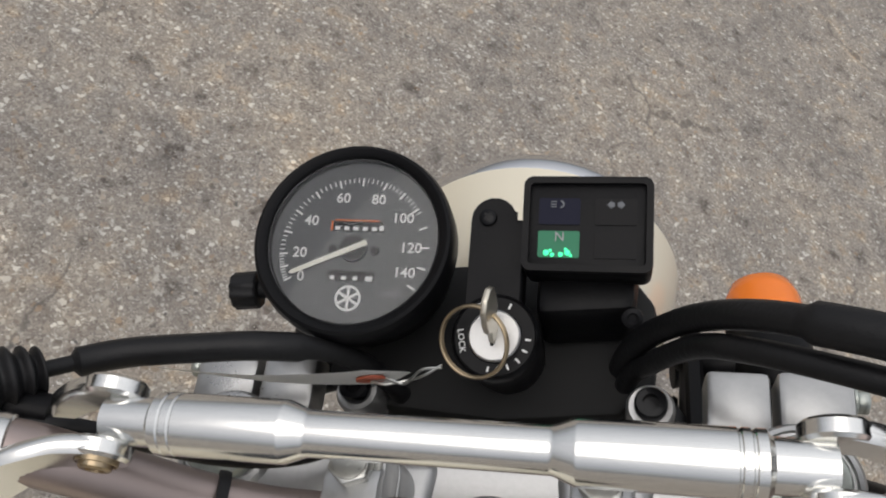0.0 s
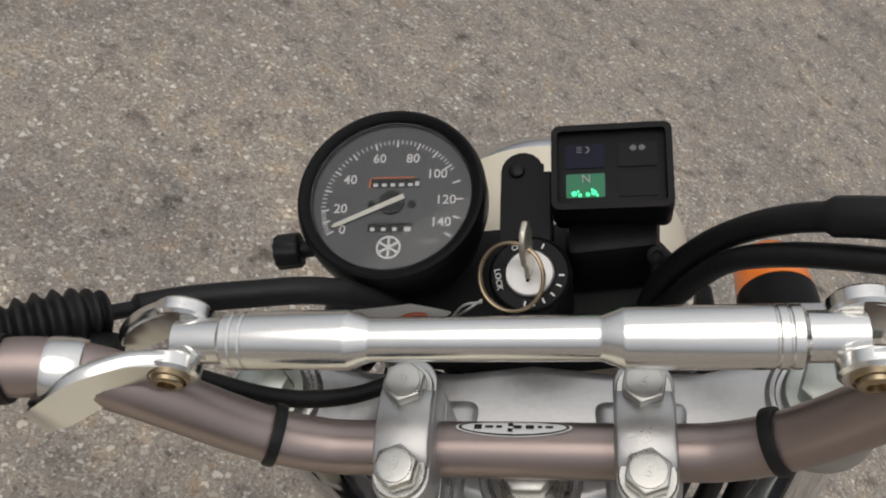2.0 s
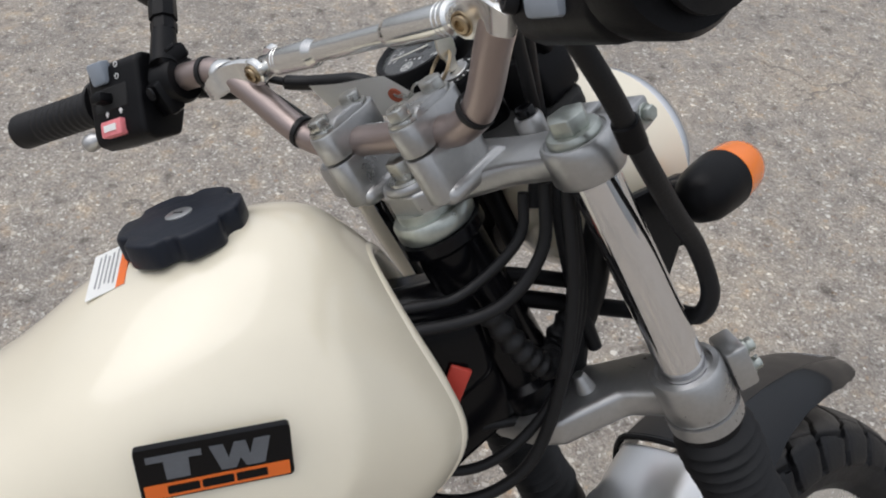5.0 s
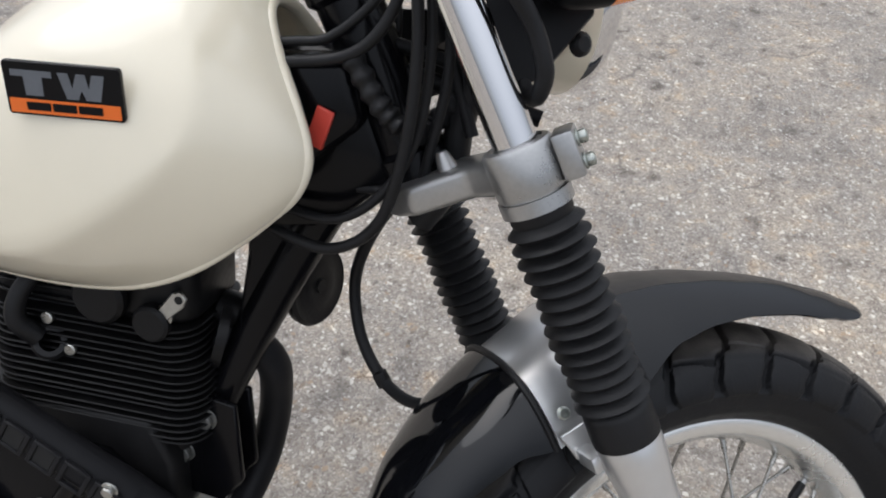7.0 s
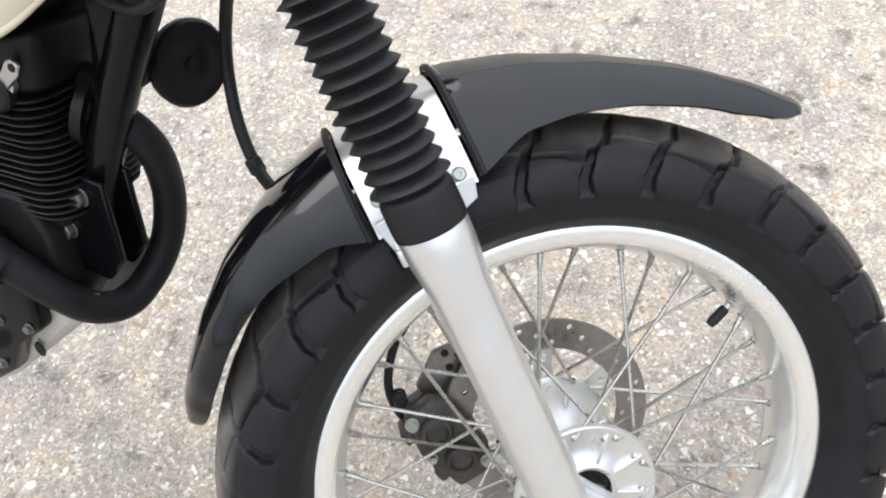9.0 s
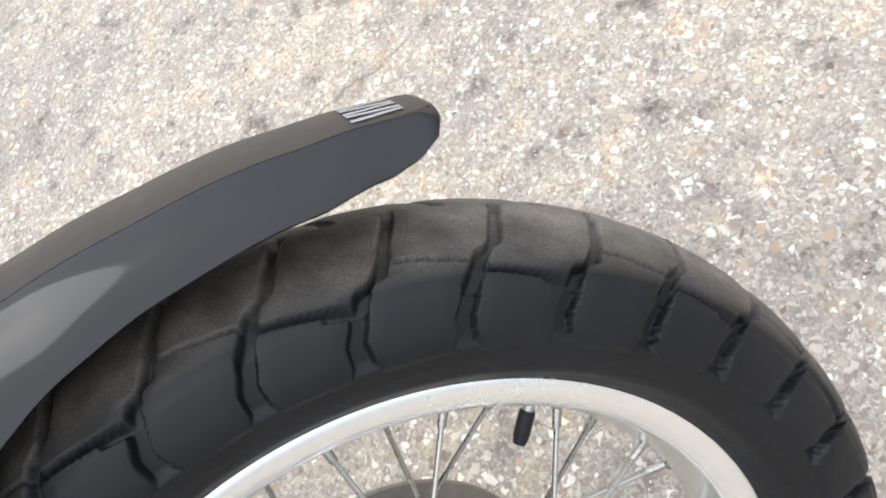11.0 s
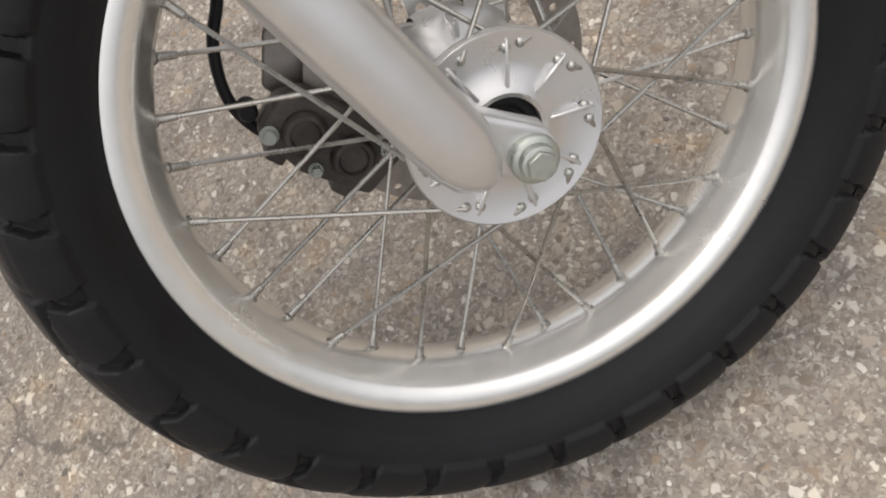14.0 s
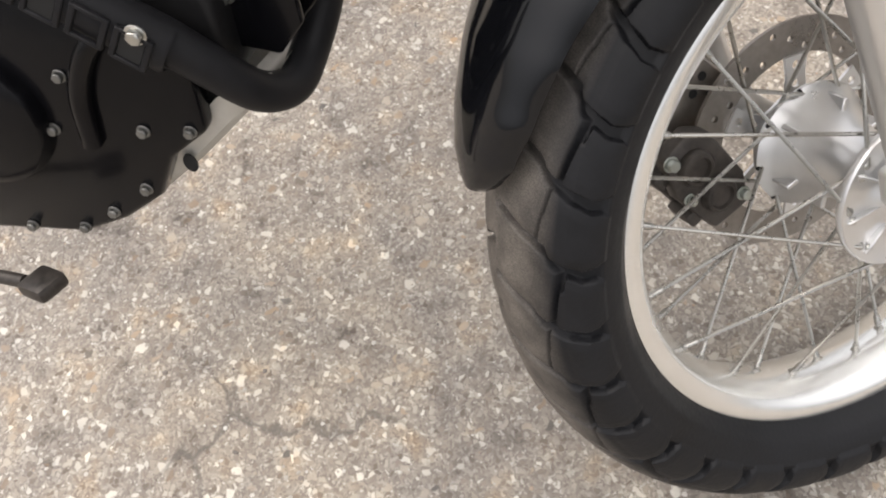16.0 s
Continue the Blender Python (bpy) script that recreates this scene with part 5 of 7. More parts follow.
    # trip knob on its stalk
    bm = bmesh.new()
    k = m @ pose(-0.0445, -0.0190, -0.014) @ axis_at((0, 0, 0), (-1, -0.12, 0))
    lathe(bm, [(0.0, -0.010), (0.0042, -0.010), (0.0042, 0.003), (0.0, 0.003)], k, 20)
    prism(bm, [(r * math.cos(radians(360 * i / 20)), r * math.sin(radians(360 * i / 20))) for i in range(20) for r in ((0.0092 if i % 2 else 0.0080),)], 0.002, 0.0145, k, 0.0010, 1)
    part("trip_knob", bm, RUBBER, sp, "ribbed black reset knob")
    # cover plate that joins the instruments
    bm = bmesh.new()
    prism(bm, [(-0.086, 0.004), (-0.060, -0.006), (0.000, -0.010), (0.052, -0.004), (0.068, 0.012), (0.068, 0.050), (0.056, 0.066), (0.020, 0.072), (-0.034, 0.068), (-0.084, 0.060)], 0.735, 0.752, I4, 0.004, 2)
    cover = fork_part("instrument_bracket", bm, DARK, "black instrument bracket")
    bm = bmesh.new()
    prism(bm, [(0.016, 0.026), (0.058, 0.030), (0.060, 0.068), (0.016, 0.068)], 0.752, 0.792, I4, 0.005, 2)
    part("bracket_block", bm, PLASTIC, cover)
    bm = bmesh.new()
    tube(bm, [(-0.064, 0.055, 0.760), (-0.062, 0.050, 0.730), (-0.050, 0.030, 0.690), (-0.030, 0.010, 0.640)], 0.009, 12)
    part("bracket_stay", bm, PLASTIC, cover)
    bm = bmesh.new()
    lathe(bm, [(0.0, 0.0), (0.0046, 0.0), (0.0044, 0.002), (0.0026, 0.003), (0.0016, 0.0018), (0.0, 0.0018)], axis_at((0.0565, 0.0290, 0.7850), (0.1, -0.6, 0.8)), 20)
    part("screw", bm, FADED, cover, "dark steel screw")


def build_lamp_box():
    m = tilted((0.0376, 0.0558, 0.8175), 15.0)
    bm = bmesh.new()
    prism(bm, round_rect(0.0535, 0.0405, 0.0040), -0.026, -0.001, m, 0.0015, 2)
    outer, inner = round_rect(0.0535, 0.0405, 0.0040), round_rect(0.0475, 0.0345, 0.0020)
    n = len(outer)
    vs = [(x, y, -0.003) for x, y in outer] + [(x * 0.99, y * 0.99, 0.0015) for x, y in outer] + [(x, y, 0.0015) for x, y in inner] + [(x, y, -0.003) for x, y in inner]
    add(bm, vs, [(r * n + i, r * n + (i + 1) % n, (r + 1) * n + (i + 1) % n, (r + 1) * n + i) for r in range(3) for i in range(n)], m)
    lamp = fork_part("warning_lamp_box", bm, PLASTIC, "black box of four warning lamps, the green one lit")
    cells = {"high_beam_window": (-0.0115, 0.0055, LAMPBLUE), "neutral_window": (-0.0115, -0.0085, GREEN), "turn_window": (0.0115, 0.0055, SMOKED), "blank_window": (0.0115, -0.0085, SMOKED)}
    for name, (x, y, mat) in cells.items():
        bm = bmesh.new()
        prism(bm, round_rect(0.0170, 0.0112, 0.0008), -0.0012, -0.0005, m @ pose(x, y, 0))
        part(name, bm, mat, lamp, "lit green lamp window" if mat is GREEN else "dark lamp window")
    lettering("neutral_letter", "N", 0.0055, GREYPRINT, lamp, m @ pose(-0.0112, -0.0055, -0.0002), "white letter")
    bm = bmesh.new()
    for x, y, k in ((-0.0165, -0.0122, 1.0), (-0.0140, -0.0130, 0.7), (-0.0148, -0.0112, 0.5), (-0.0105, -0.0128, 0.8), (-0.0078, -0.0120, 1.0), (-0.0086, -0.0105, 0.5), (-0.0064, -0.0132, 0.5)):
        lathe(bm, [(0.0, 0.0006 * k), (0.0008 * k, 0.0004 * k), (0.0013 * k, 0.0)], m @ pose(x, y, -0.0004), 10)
    part("bulb_glow", bm, GREENSPOT, lamp, "bright bulbs behind the window")
    bm = bmesh.new()
    bars(bm, [(-0.0140, 0.0085 + d, 0.0024, 0.0004, 0) for d in (-0.0011, 0.0, 0.0011)], m, -0.0004)
    lathe(bm, [(0.0010, -0.0004), (0.0017, -0.0004), (0.0017, -0.0002), (0.0010, -0.0002)], m @ pose(-0.0112, 0.0085, 0), 16, close=True, start=-90, sweep=180)
    for sgn in (-1, 1):
        prism(bm, [(0.0115 + sgn * 0.0006, 0.0075), (0.0115 + sgn * 0.0018, 0.0075), (0.0115 + sgn * 0.0018, 0.0066), (0.0115 + sgn * 0.0036, 0.0085), (0.0115 + sgn * 0.0018, 0.0104), (0.0115 + sgn * 0.0018, 0.0095), (0.0115 + sgn * 0.0006, 0.0095)], -0.0004, -0.0002, m)
    part("lamp_symbols", bm, BADGEGREY, lamp, "faint white lamp symbols")
    # flat bracket with its screw beside the box
    bm = bmesh.new()
    b = tilted((-0.0030, 0.0455, 0.7998), 10.0)
    outline = [(-0.0105, -0.026), (0.0095, -0.026), (0.0095, 0.024)] + [(-0.0005 + 0.0100 * math.cos(radians(t)), 0.0200 + 0.0100 * math.sin(radians(t))) for t in range(20, 200, 20)]
    prism(bm, outline, -0.002, 0.001, b, 0.0007, 1)
    box(bm, (0.006, 0.040, 0.016), b @ pose(0.0105, 0.0, -0.007), 0.001, 1)
    part("lamp_bracket", bm, PLASTIC, lamp, "flat black bracket")
    bm = bmesh.new()
    s = b @ pose(-0.0030, 0.0205, 0.001)
    lathe(bm, [(0.0, 0.0), (0.0040, 0.0), (0.0037, 0.0016), (0.0022, 0.0024), (0.0, 0.0024)], s, 20)
    bars(bm, [(0, 0, 0.0042, 0.0008, 45), (0, 0, 0.0042, 0.0008, -45)], s, 0.0024)
    part("bracket_screw", bm, BLACK, lamp, "black cross-head screw")


def build_ignition():
    m = tilted((0.0010, 0.0115, 0.8010), 10.0)
    bm = bmesh.new()
    lathe(bm, [(0.0, -0.050), (0.0168, -0.050), (0.0176, -0.040), (0.0184, -0.012), (0.0187, -0.005), (0.0182, -0.0015), (0.0172, 0.0), (0.0166, -0.0006), (0.0114, -0.0006), (0.0110, -0.002), (0.0, -0.002)], m, 56)
    ig = fork_part("ignition_switch", bm, PLASTIC, "black ignition switch with white lettering")
    bm = bmesh.new()
    lathe(bm, [(0.0, -0.002), (0.0109, -0.002), (0.0109, 0.0008), (0.0102, 0.0014), (0.0, 0.0014)], m, 40)
    part("lock_face", bm, ALU, ig, "silver lock face")
    # flat dark bar on the lock face, painted as the slot's shade
    bm = bmesh.new()
    bars(bm, [(0, 0, 0.0090, 0.0014, 80)], m, 0.0014)
    part("key_slot_shade", bm, DARK, ig)
    for text, ang, turn in (("ON", 112, 22), ("LOCK", 190, -80)):
        lettering("switch_lettering", text, 0.0038, WHITE, ig, m @ pose(0.0140 * math.cos(radians(ang)), 0.0140 * math.sin(radians(ang)), -0.0004, 0, 0, turn), "white lettering", 0.0002)
    for a in (262, 278, 296, 316, 336, 356, 66):
        bm = bmesh.new()
        bars(bm, [(0.0140 * math.cos(radians(a)), 0.0140 * math.sin(radians(a)), 0.0024, 0.0008, a)], m, -0.0004)
        part("switch_mark", bm, WHITE, ig)
    return m


build_speedo()
build_lamp_box()
IGN = build_ignition()
FORK_WORLD = bike.matrix_world @ FORK


def build_key():
    """The key in the switch, its ring and a paper tag on a twisted wire."""
    key = new("ignition_key")
    key.matrix_world = FORK_WORLD @ IGN
    tagged(key, "worn steel key standing in the ignition switch", "key")
    bm = bmesh.new()
    bow = [(-0.0040, 0.0), (0.0040, 0.0), (0.0042, 0.009), (0.0072, 0.012), (0.0080, 0.019), (0.0066, 0.026), (0.0030, 0.0295), (-0.0030, 0.0295), (-0.0066, 0.026), (-0.0080, 0.019), (-0.0072, 0.012), (-0.0042, 0.009)]
    prism(bm, bow, -0.0012, 0.0012, pose(0, 0, 0.001, -20, 0, 0) @ Matrix(((0.13, 0, 0.99, 0), (0.99, 0, -0.13, 0), (0, 1, 0, 0), (0, 0, 0, 1))), 0.0004, 1)
    part("key_bow", bm, KEYSTEEL, key, "pale worn key head")
    ring = new("key_ring")
    ring.matrix_world = FORK_WORLD @ IGN
    tagged(ring, "brass split ring hanging from the ignition key", "key ring")
    bm = bmesh.new()
    for d in (0.0, 0.0012):
        lathe(bm, [(0.0148 + 0.0008 * math.cos(radians(t)), d + 0.0008 * math.sin(radians(t))) for t in range(0, 360, 45)], pose(-0.0070, -0.0040, 0.0070, 24, -18, 0), 48, close=True)
    part("ring_coil", bm, BRASS, ring, "tarnished brass wire")
    tag = new("paper_tag")
    tag.matrix_world = FORK_WORLD
    tagged(tag, "white paper tag with red eyelet wired to the key ring", "tag")
    path = [(-0.034, -0.004, 0.795), (-0.050, -0.009, 0.800), (-0.075, -0.012, 0.802), (-0.100, -0.013, 0.803), (-0.138, -0.012, 0.806)]
    bm = bmesh.new()
    vs, fs = [], []
    dense = spline(path, 6)
    for i, p in enumerate(dense):
        s = i / (len(dense) - 1)
        half = 0.0195 * min(1.0, 0.06 + s * 4.5)
        lean = 1.75 + 0.10 * s
        for sgn in (-1, 0, 1):
            bow = 0.003 * (1 - abs(sgn)) * math.sin(3.1 * s)
            vs.append(V(p.x, p.y + sgn * half * math.cos(lean), p.z + sgn * half * math.sin(lean) + bow))
    for i in range(len(dense) - 1):
        for j in range(2):
            a = i * 3 + j
            fs.append((a, a + 1, a + 4, a + 3))
    add(bm, vs, fs)
    bmesh.ops.solidify(bm, geom=bm.faces[:], thickness=0.0005)
    part("tag_sheet", bm, PAPER, tag, "slightly creased white card")
    bm = bmesh.new()
    lathe(bm, [(0.0022, 0.0), (0.0062, 0.0), (0.0062, 0.0012), (0.0022, 0.0012)], axis_at((-0.0490, -0.0095, 0.8000), (0.15, -0.97, -0.17)) @ pose(0, 0, -0.0005), 28, close=True)
    part("eyelet", bm, REDDOT, tag, "red reinforcing eyelet")
    bm = bmesh.new()
    tube(bm, [(-0.049, -0.0105, 0.8000), (-0.043, -0.011, 0.7985), (-0.034, -0.008, 0.7965), (-0.026, -0.008, 0.8035), (-0.0185, -0.004, 0.8060)], 0.0006, 6)
    tube(bm, [(-0.049, -0.0105, 0.7995), (-0.042, -0.009, 0.7995), (-0.035, -0.010, 0.7975), (-0.027, -0.006, 0.8045), (-0.0185, -0.005, 0.8055)], 0.0006, 6)
    part("wire", bm, STEEL, tag, "twisted tie wire")


build_key()


# ---- headlight and indicators
LAMP_WAY = V(0, 0.935, -0.355)


def build_headlight():
    m = axis_at((-0.004, 0.0935, 0.6510), LAMP_WAY, (1, 0, 0))
    bm = bmesh.new()
    lathe(bm, [(0.0, -0.074), (0.020, -0.073), (0.045, -0.066), (0.066, -0.050), (0.079, -0.026), (0.0855, 0.0), (0.0880, 0.018), (0.083, 0.0185)], m, 64)
    head = fork_part("headlight", bm, CREAM, "cream headlight shell with chrome rim")
    bm = bmesh.new()
    lathe(bm, [(0.0835, 0.014), (0.0868, 0.017), (0.0874, 0.020), (0.0872, 0.026), (0.0855, 0.034), (0.0810, 0.039), (0.0760, 0.036), (0.0760, 0.028)], m, 64)
    part("headlight_rim", bm, CHROME, head, "chrome headlight rim")
    bm = bmesh.new()
    lathe(bm, [(0.0, 0.052), (0.030, 0.049), (0.060, 0.041), (0.0775, 0.033)], m, 48)
    part("headlight_lens", bm, GLASS, head, "clear headlight glass")
    bm = bmesh.new()
    lathe(bm, [(0.0, -0.030), (0.030, -0.022), (0.060, 0.004), (0.0765, 0.030)], m, 48)
    part("reflector", bm, CHROME, head, "silvered reflector")
    for side in (1, -1):
        bm = bmesh.new()
        lathe(bm, [(0.0, 0.0), (0.0105, 0.0), (0.0100, 0.003), (0.0060, 0.0065), (0.0, 0.0065)], axis_at((side * 0.0825, 0.070, 0.606), (side, 0.1, -0.1)), 24)
        lathe(bm, [(0.0, 0.0), (0.013, 0.0), (0.012, 0.003), (0.0070, 0.005), (0.0, 0.005)], axis_at((side * 0.078, 0.036, 0.624), (side, -0.35, 0)), 24)
        part("headlight_grommet", bm, RUBBER, head, "black rubber grommet")
        # ear that carries lamp and indicator
        bm = bmesh.new()
        prism(bm, [(-0.020, 0.600), (0.020, 0.596), (0.085, 0.624), (0.090, 0.650), (0.060, 0.662), (-0.012, 0.690)], 0.0, 0.010, pose(side * 0.0860, 0, 0) @ Matrix(((0, 0, side, 0), (1, 0, 0, 0), (0, 1, 0, 0), (0, 0, 0, 1))), 0.002, 1)
        fork_part("headlight_ear", bm, PLASTIC, "black headlight bracket")
        # bullet indicator
        w = V(side * -0.04, 0.965, -0.240).normalized()
        c = V(0.133, 0.0610, 0.655) if side > 0 else V(-0.126, 0.0600, 0.650)
        bm = bmesh.new()
        im = axis_at(c, w, (1, 0, 0))
        lathe(bm, [(0.0, -0.030), (0.010, -0.0285), (0.0175, -0.022), (0.0215, -0.010), (0.0228, 0.006), (0.0230, 0.018), (0.0215, 0.0185), (0.0, 0.0185)], im, 40)
        tube(bm, [c + V(-side * 0.010, -0.002, 0.0), c + V(-side * 0.034, -0.004, -0.002), V(side * 0.088, 0.066, 0.640)], lambda s: 0.0105 - 0.002 * s, 16, 4)
        ind = fork_part("front_indicator", bm, PLASTIC, "black bullet indicator with orange lens")
        bm = bmesh.new()
        lathe(bm, [(0.0, 0.0540), (0.012, 0.0530), (0.0185, 0.0490), (0.0215, 0.040), (0.0228, 0.0188), (0.0, 0.0188)], im, 40)
        part("indicator_lens", bm, ORANGE, ind, "orange ribbed lens")


build_headlight()


# ---- controls on the bar
def build_controls():
    def along(x):
        return (bar_point(x + 0.01) - bar_point(x - 0.01)).normalized()

    for side in (1, -1):
        bm = bmesh.new()
        p0, p1 = bar_point(side * 0.300), bar_point(side * 0.400)
        m = axis_at(p0, p1 - p0)
        L = (p1 - p0).length
        prof = [(0.0, 0.0), (0.0225, 0.0), (0.0225, 0.004), (0.0165, 0.006)]
        for i in range(10):
            prof += [(0.0165, 0.008 + i * 0.0085), (0.0158, 0.010 + i * 0.0085), (0.0158, 0.0135 + i * 0.0085), (0.0165, 0.0155 + i * 0.0085)]
        prof += [(0.0170, L + 0.002), (0.0170, L + 0.012), (0.0, L + 0.014)]
        lathe(bm, prof, m, 32)
        part("grip", bm, RUBBER, handlebar, "black rubber grip")

    # left: switch block, its face tilted up towards the rider
    m = axis_at(bar_point(-0.257), along(-0.257) * -1, (0, 0, 1)) @ pose(0, 0, 0, 0, 0, 35.6)
    bm = bmesh.new()
    body = [(-0.022, -0.020), (-0.016, -0.040), (0.012, -0.046), (0.024, -0.043), (0.0265, -0.034), (0.0265, 0.020), (0.019, 0.027), (-0.010, 0.027), (-0.022, 0.014)]
    prism(bm, body, -0.028, 0.034, m, 0.004, 3)
    sw = part("left_switch_housing", bm, PLASTIC, handlebar, "black switch housing with grey and red buttons")
    bm = bmesh.new()
    prism(bm, [(-0.021, -0.022), (0.020, -0.030), (0.024, 0.012), (0.010, 0.026), (-0.014, 0.022)], 0.0345, 0.040, m, 0.003, 2)
    part("housing_flange", bm, PLASTIC, handlebar)
    bm = bmesh.new()
    box(bm, (0.012, 0.019, 0.018), m @ pose(0.0270, 0.0165, 0.0150, 0, 0, -18), 0.0025)
    part("dip_switch", bm, GREY, handlebar, "grey sliding switch")
    # dark box on the housing that paints the shade of the switch's recess
    bm = bmesh.new()
    box(bm, (0.003, 0.020, 0.040), m @ pose(0.0262, -0.0070, 0.006), 0.001, 1)
    part("switch_slot_shade", bm, DARK, handlebar)
    bm = bmesh.new()
    box(bm, (0.014, 0.0085, 0.014), m @ pose(0.0330, -0.0070, 0.010), 0.002)
    part("turn_switch", bm, PLASTIC, handlebar, "black sliding turn switch")
    bm = bmesh.new()
    box(bm, (0.009, 0.0135, 0.025), m @ pose(0.0275, -0.0325, 0.005), 0.0015)
    part("horn_button", bm, PINK, handlebar, "red button with white patch")
    bm = bmesh.new()
    box(bm, (0.001, 0.0055, 0.0145), m @ pose(0.0325, -0.0325, 0.005), 0.0)
    part("button_patch", bm, WHITE, handlebar, "white patch")
    bm = bmesh.new()
    lathe(bm, [(0.0, -0.012), (0.0045, -0.012), (0.0050, 0.0), (0.0075, 0.003), (0.0078, 0.010), (0.0060, 0.0135), (0.0, 0.0142)], m @ pose(0.020, -0.034, 0.036) @ axis_at((0, 0, 0), (0.25, -0.3, 0.9)), 20)
    part("choke_knob", bm, ALU, handlebar, "small pale lever knob")
    for y, z in ((0.0200, -0.004), (0.0100, -0.004)):
        bm = bmesh.new()
        w = m @ pose(0.0267, y, z) @ axis_at((0, 0, 0), (1, 0, 0))
        lathe(bm, [(0.0017, 0.0), (0.0024, 0.0), (0.0024, 0.0003), (0.0017, 0.0003)], w, 20, close=True)
        part("beam_symbol", bm, WHITE, handlebar)
    for z in (0.013, -0.004):
        bm = bmesh.new()
        prism(bm, [(-0.002, -0.001), (0.0, -0.001), (0.0, -0.0026), (0.0030, 0.0), (0.0, 0.0026), (0.0, 0.001), (-0.002, 0.001)], 0.0, 0.0004, m @ pose(0.0267, -0.0195, z) @ axis_at((0, 0, 0), (1, 0, 0)))
        part("arrow_symbol", bm, WHITE, handlebar)
    # perch
    bm = bmesh.new()
    pm = axis_at(bar_point(-0.216), along(-0.216) * -1)
    lathe(bm, [(0.0113, -0.011), (0.0185, -0.011), (0.0205, -0.008), (0.0205, 0.010), (0.0113, 0.010)], pm, 28)
    box(bm, (0.020, 0.016, 0.030), pose(*(bar_point(-0.216) + V(0, -0.016, -0.006))), 0.004)
    box(bm, (0.020, 0.026, 0.014), pose(*(bar_point(-0.214) + V(0, 0.006, 0.018))), 0.004)
    perch = part("clutch_perch", bm, PLASTIC, handlebar, "black clutch lever perch")
    bm = bmesh.new()
    arm = [bar_point(-0.222) + V(0, 0.016, -0.012), bar_point(-0.200) + V(0, 0.022, -0.026), bar_point(-0.178) + V(0, 0.022, -0.029), bar_point(-0.160) + V(0, 0.020, -0.026)]
    tube(bm, arm, lambda s: 0.0105 - 0.003 * s, 14, 5)
    part("perch_arm", bm, PLASTIC, handlebar)
    bm = bmesh.new()
    q = bar_point(-0.215)
    tube(bm, [q + V(0.010, 0.030, -0.026), q + V(-0.030, 0.052, -0.030), q + V(-0.100, 0.050, -0.028), q + V(-0.165, 0.036, -0.018), q + V(-0.180, 0.034, -0.014)], lambda s: 0.0062 + 0.0012 * math.sin(3 * s) + (0.002 if s > 0.96 else 0), 12, 6)
    part("clutch_lever", bm, ALU, handlebar, "silver clutch lever")
    for c, d in ((V(-0.212, -0.1035, 0.880), V(0, -1, 0.15)), (V(-0.209, -0.070, 0.9025), V(0, -0.1, 1))):
        bm = bmesh.new()
        sm = axis_at(c, d)
        lathe(bm, [(0.0, 0.0), (0.0058, 0.0), (0.0055, 0.0016), (0.0, 0.0020)], sm, 18)
        bars(bm, [(0, 0, 0.0060, 0.0011, 40), (0, 0, 0.0060, 0.0011, -50)], sm, 0.0018)
        part("perch_screw", bm, FADED, handlebar, "dark cross-head screw")
    # mirror on its jointed stem
    bm = bmesh.new()
    stem = [V(-0.213, -0.080, 0.892), V(-0.222, -0.066, 0.904), V(-0.230, -0.053, 0.915)]
    tube(bm, stem, lambda s: 0.0120 - 0.0020 * s, 16, 4)
    part("mirror_stem", bm, PLASTIC, handlebar, "black mirror stem")
    k = axis_at(stem[-1], V(-0.014, 0.025, 0.026))
    bm = bmesh.new()
    lathe(bm, [(0.0, -0.004), (0.0112, -0.004), (0.0112, 0.004), (0.0096, 0.005), (0.0096, 0.007), (0.0118, 0.008), (0.0118, 0.036), (0.0100, 0.039), (0.0, 0.0395)], k, 8)
    part("mirror_joint", bm, PLASTIC, handlebar, "black eight-sided joint")
    bm = bmesh.new()
    tip = k @ V(0, 0, 0.028)
    tube(bm, [tip, V(-0.262, -0.034, 0.944), V(-0.278, -0.025, 0.949)], lambda s: 0.0098 - 0.001 * s, 14, 4)
    part("mirror_neck", bm, PLASTIC, handlebar)
    bm = bmesh.new()
    a0, a1 = V(-0.272, -0.028, 0.947), V(-0.345, 0.008, 0.982)
    nm = axis_at(a0, a1 - a0)
    L = (a1 - a0).length
    prof = [(0.0, 0.0), (0.0105, 0.0)]
    for i in range(5):
        h = L * 0.62 * i / 5
        prof += [(0.0088 + i * 0.0016, h + 0.0002), (0.0108 + i * 0.0018, h + 0.0008), (0.0118 + i * 0.0018, h + 0.0035), (0.0122 + i * 0.0018, h + 0.0075), (0.0116 + i * 0.0018, h + 0.0084), (0.0090 + i * 0.0016, h + 0.0090)]
    prof += [(0.0175, L * 0.64), (0.0200, L * 0.74), (0.0260, L)]
    lathe(bm, prof, nm, 28)
    part("mirror_boot", bm, RUBBER, handlebar, "ribbed black boot of the mirror")
    hc = V(-0.432, 0.020, 1.016)
    hm = axis_at(hc, V(0.23, -0.68, 0.70))
    oval = Matrix.Diagonal((1.12, 1.0, 1, 1))
    bm = bmesh.new()
    lathe(bm, [(0.0, -0.058), (0.026, -0.056), (0.048, -0.042), (0.060, -0.016), (0.063, 0.006), (0.0615, 0.010), (0.0580, 0.008), (0.0, 0.006)], hm @ oval, 44)
    part("mirror_shell", bm, PLASTIC, handlebar, "black mirror shell")
    bm = bmesh.new()
    lathe(bm, [(0.0, 0.0072), (0.0578, 0.0072), (0.0578, 0.0086), (0.0, 0.0086)], hm @ oval, 44)
    part("mirror_glass", bm, MIRROR, handlebar, "bright mirror glass")

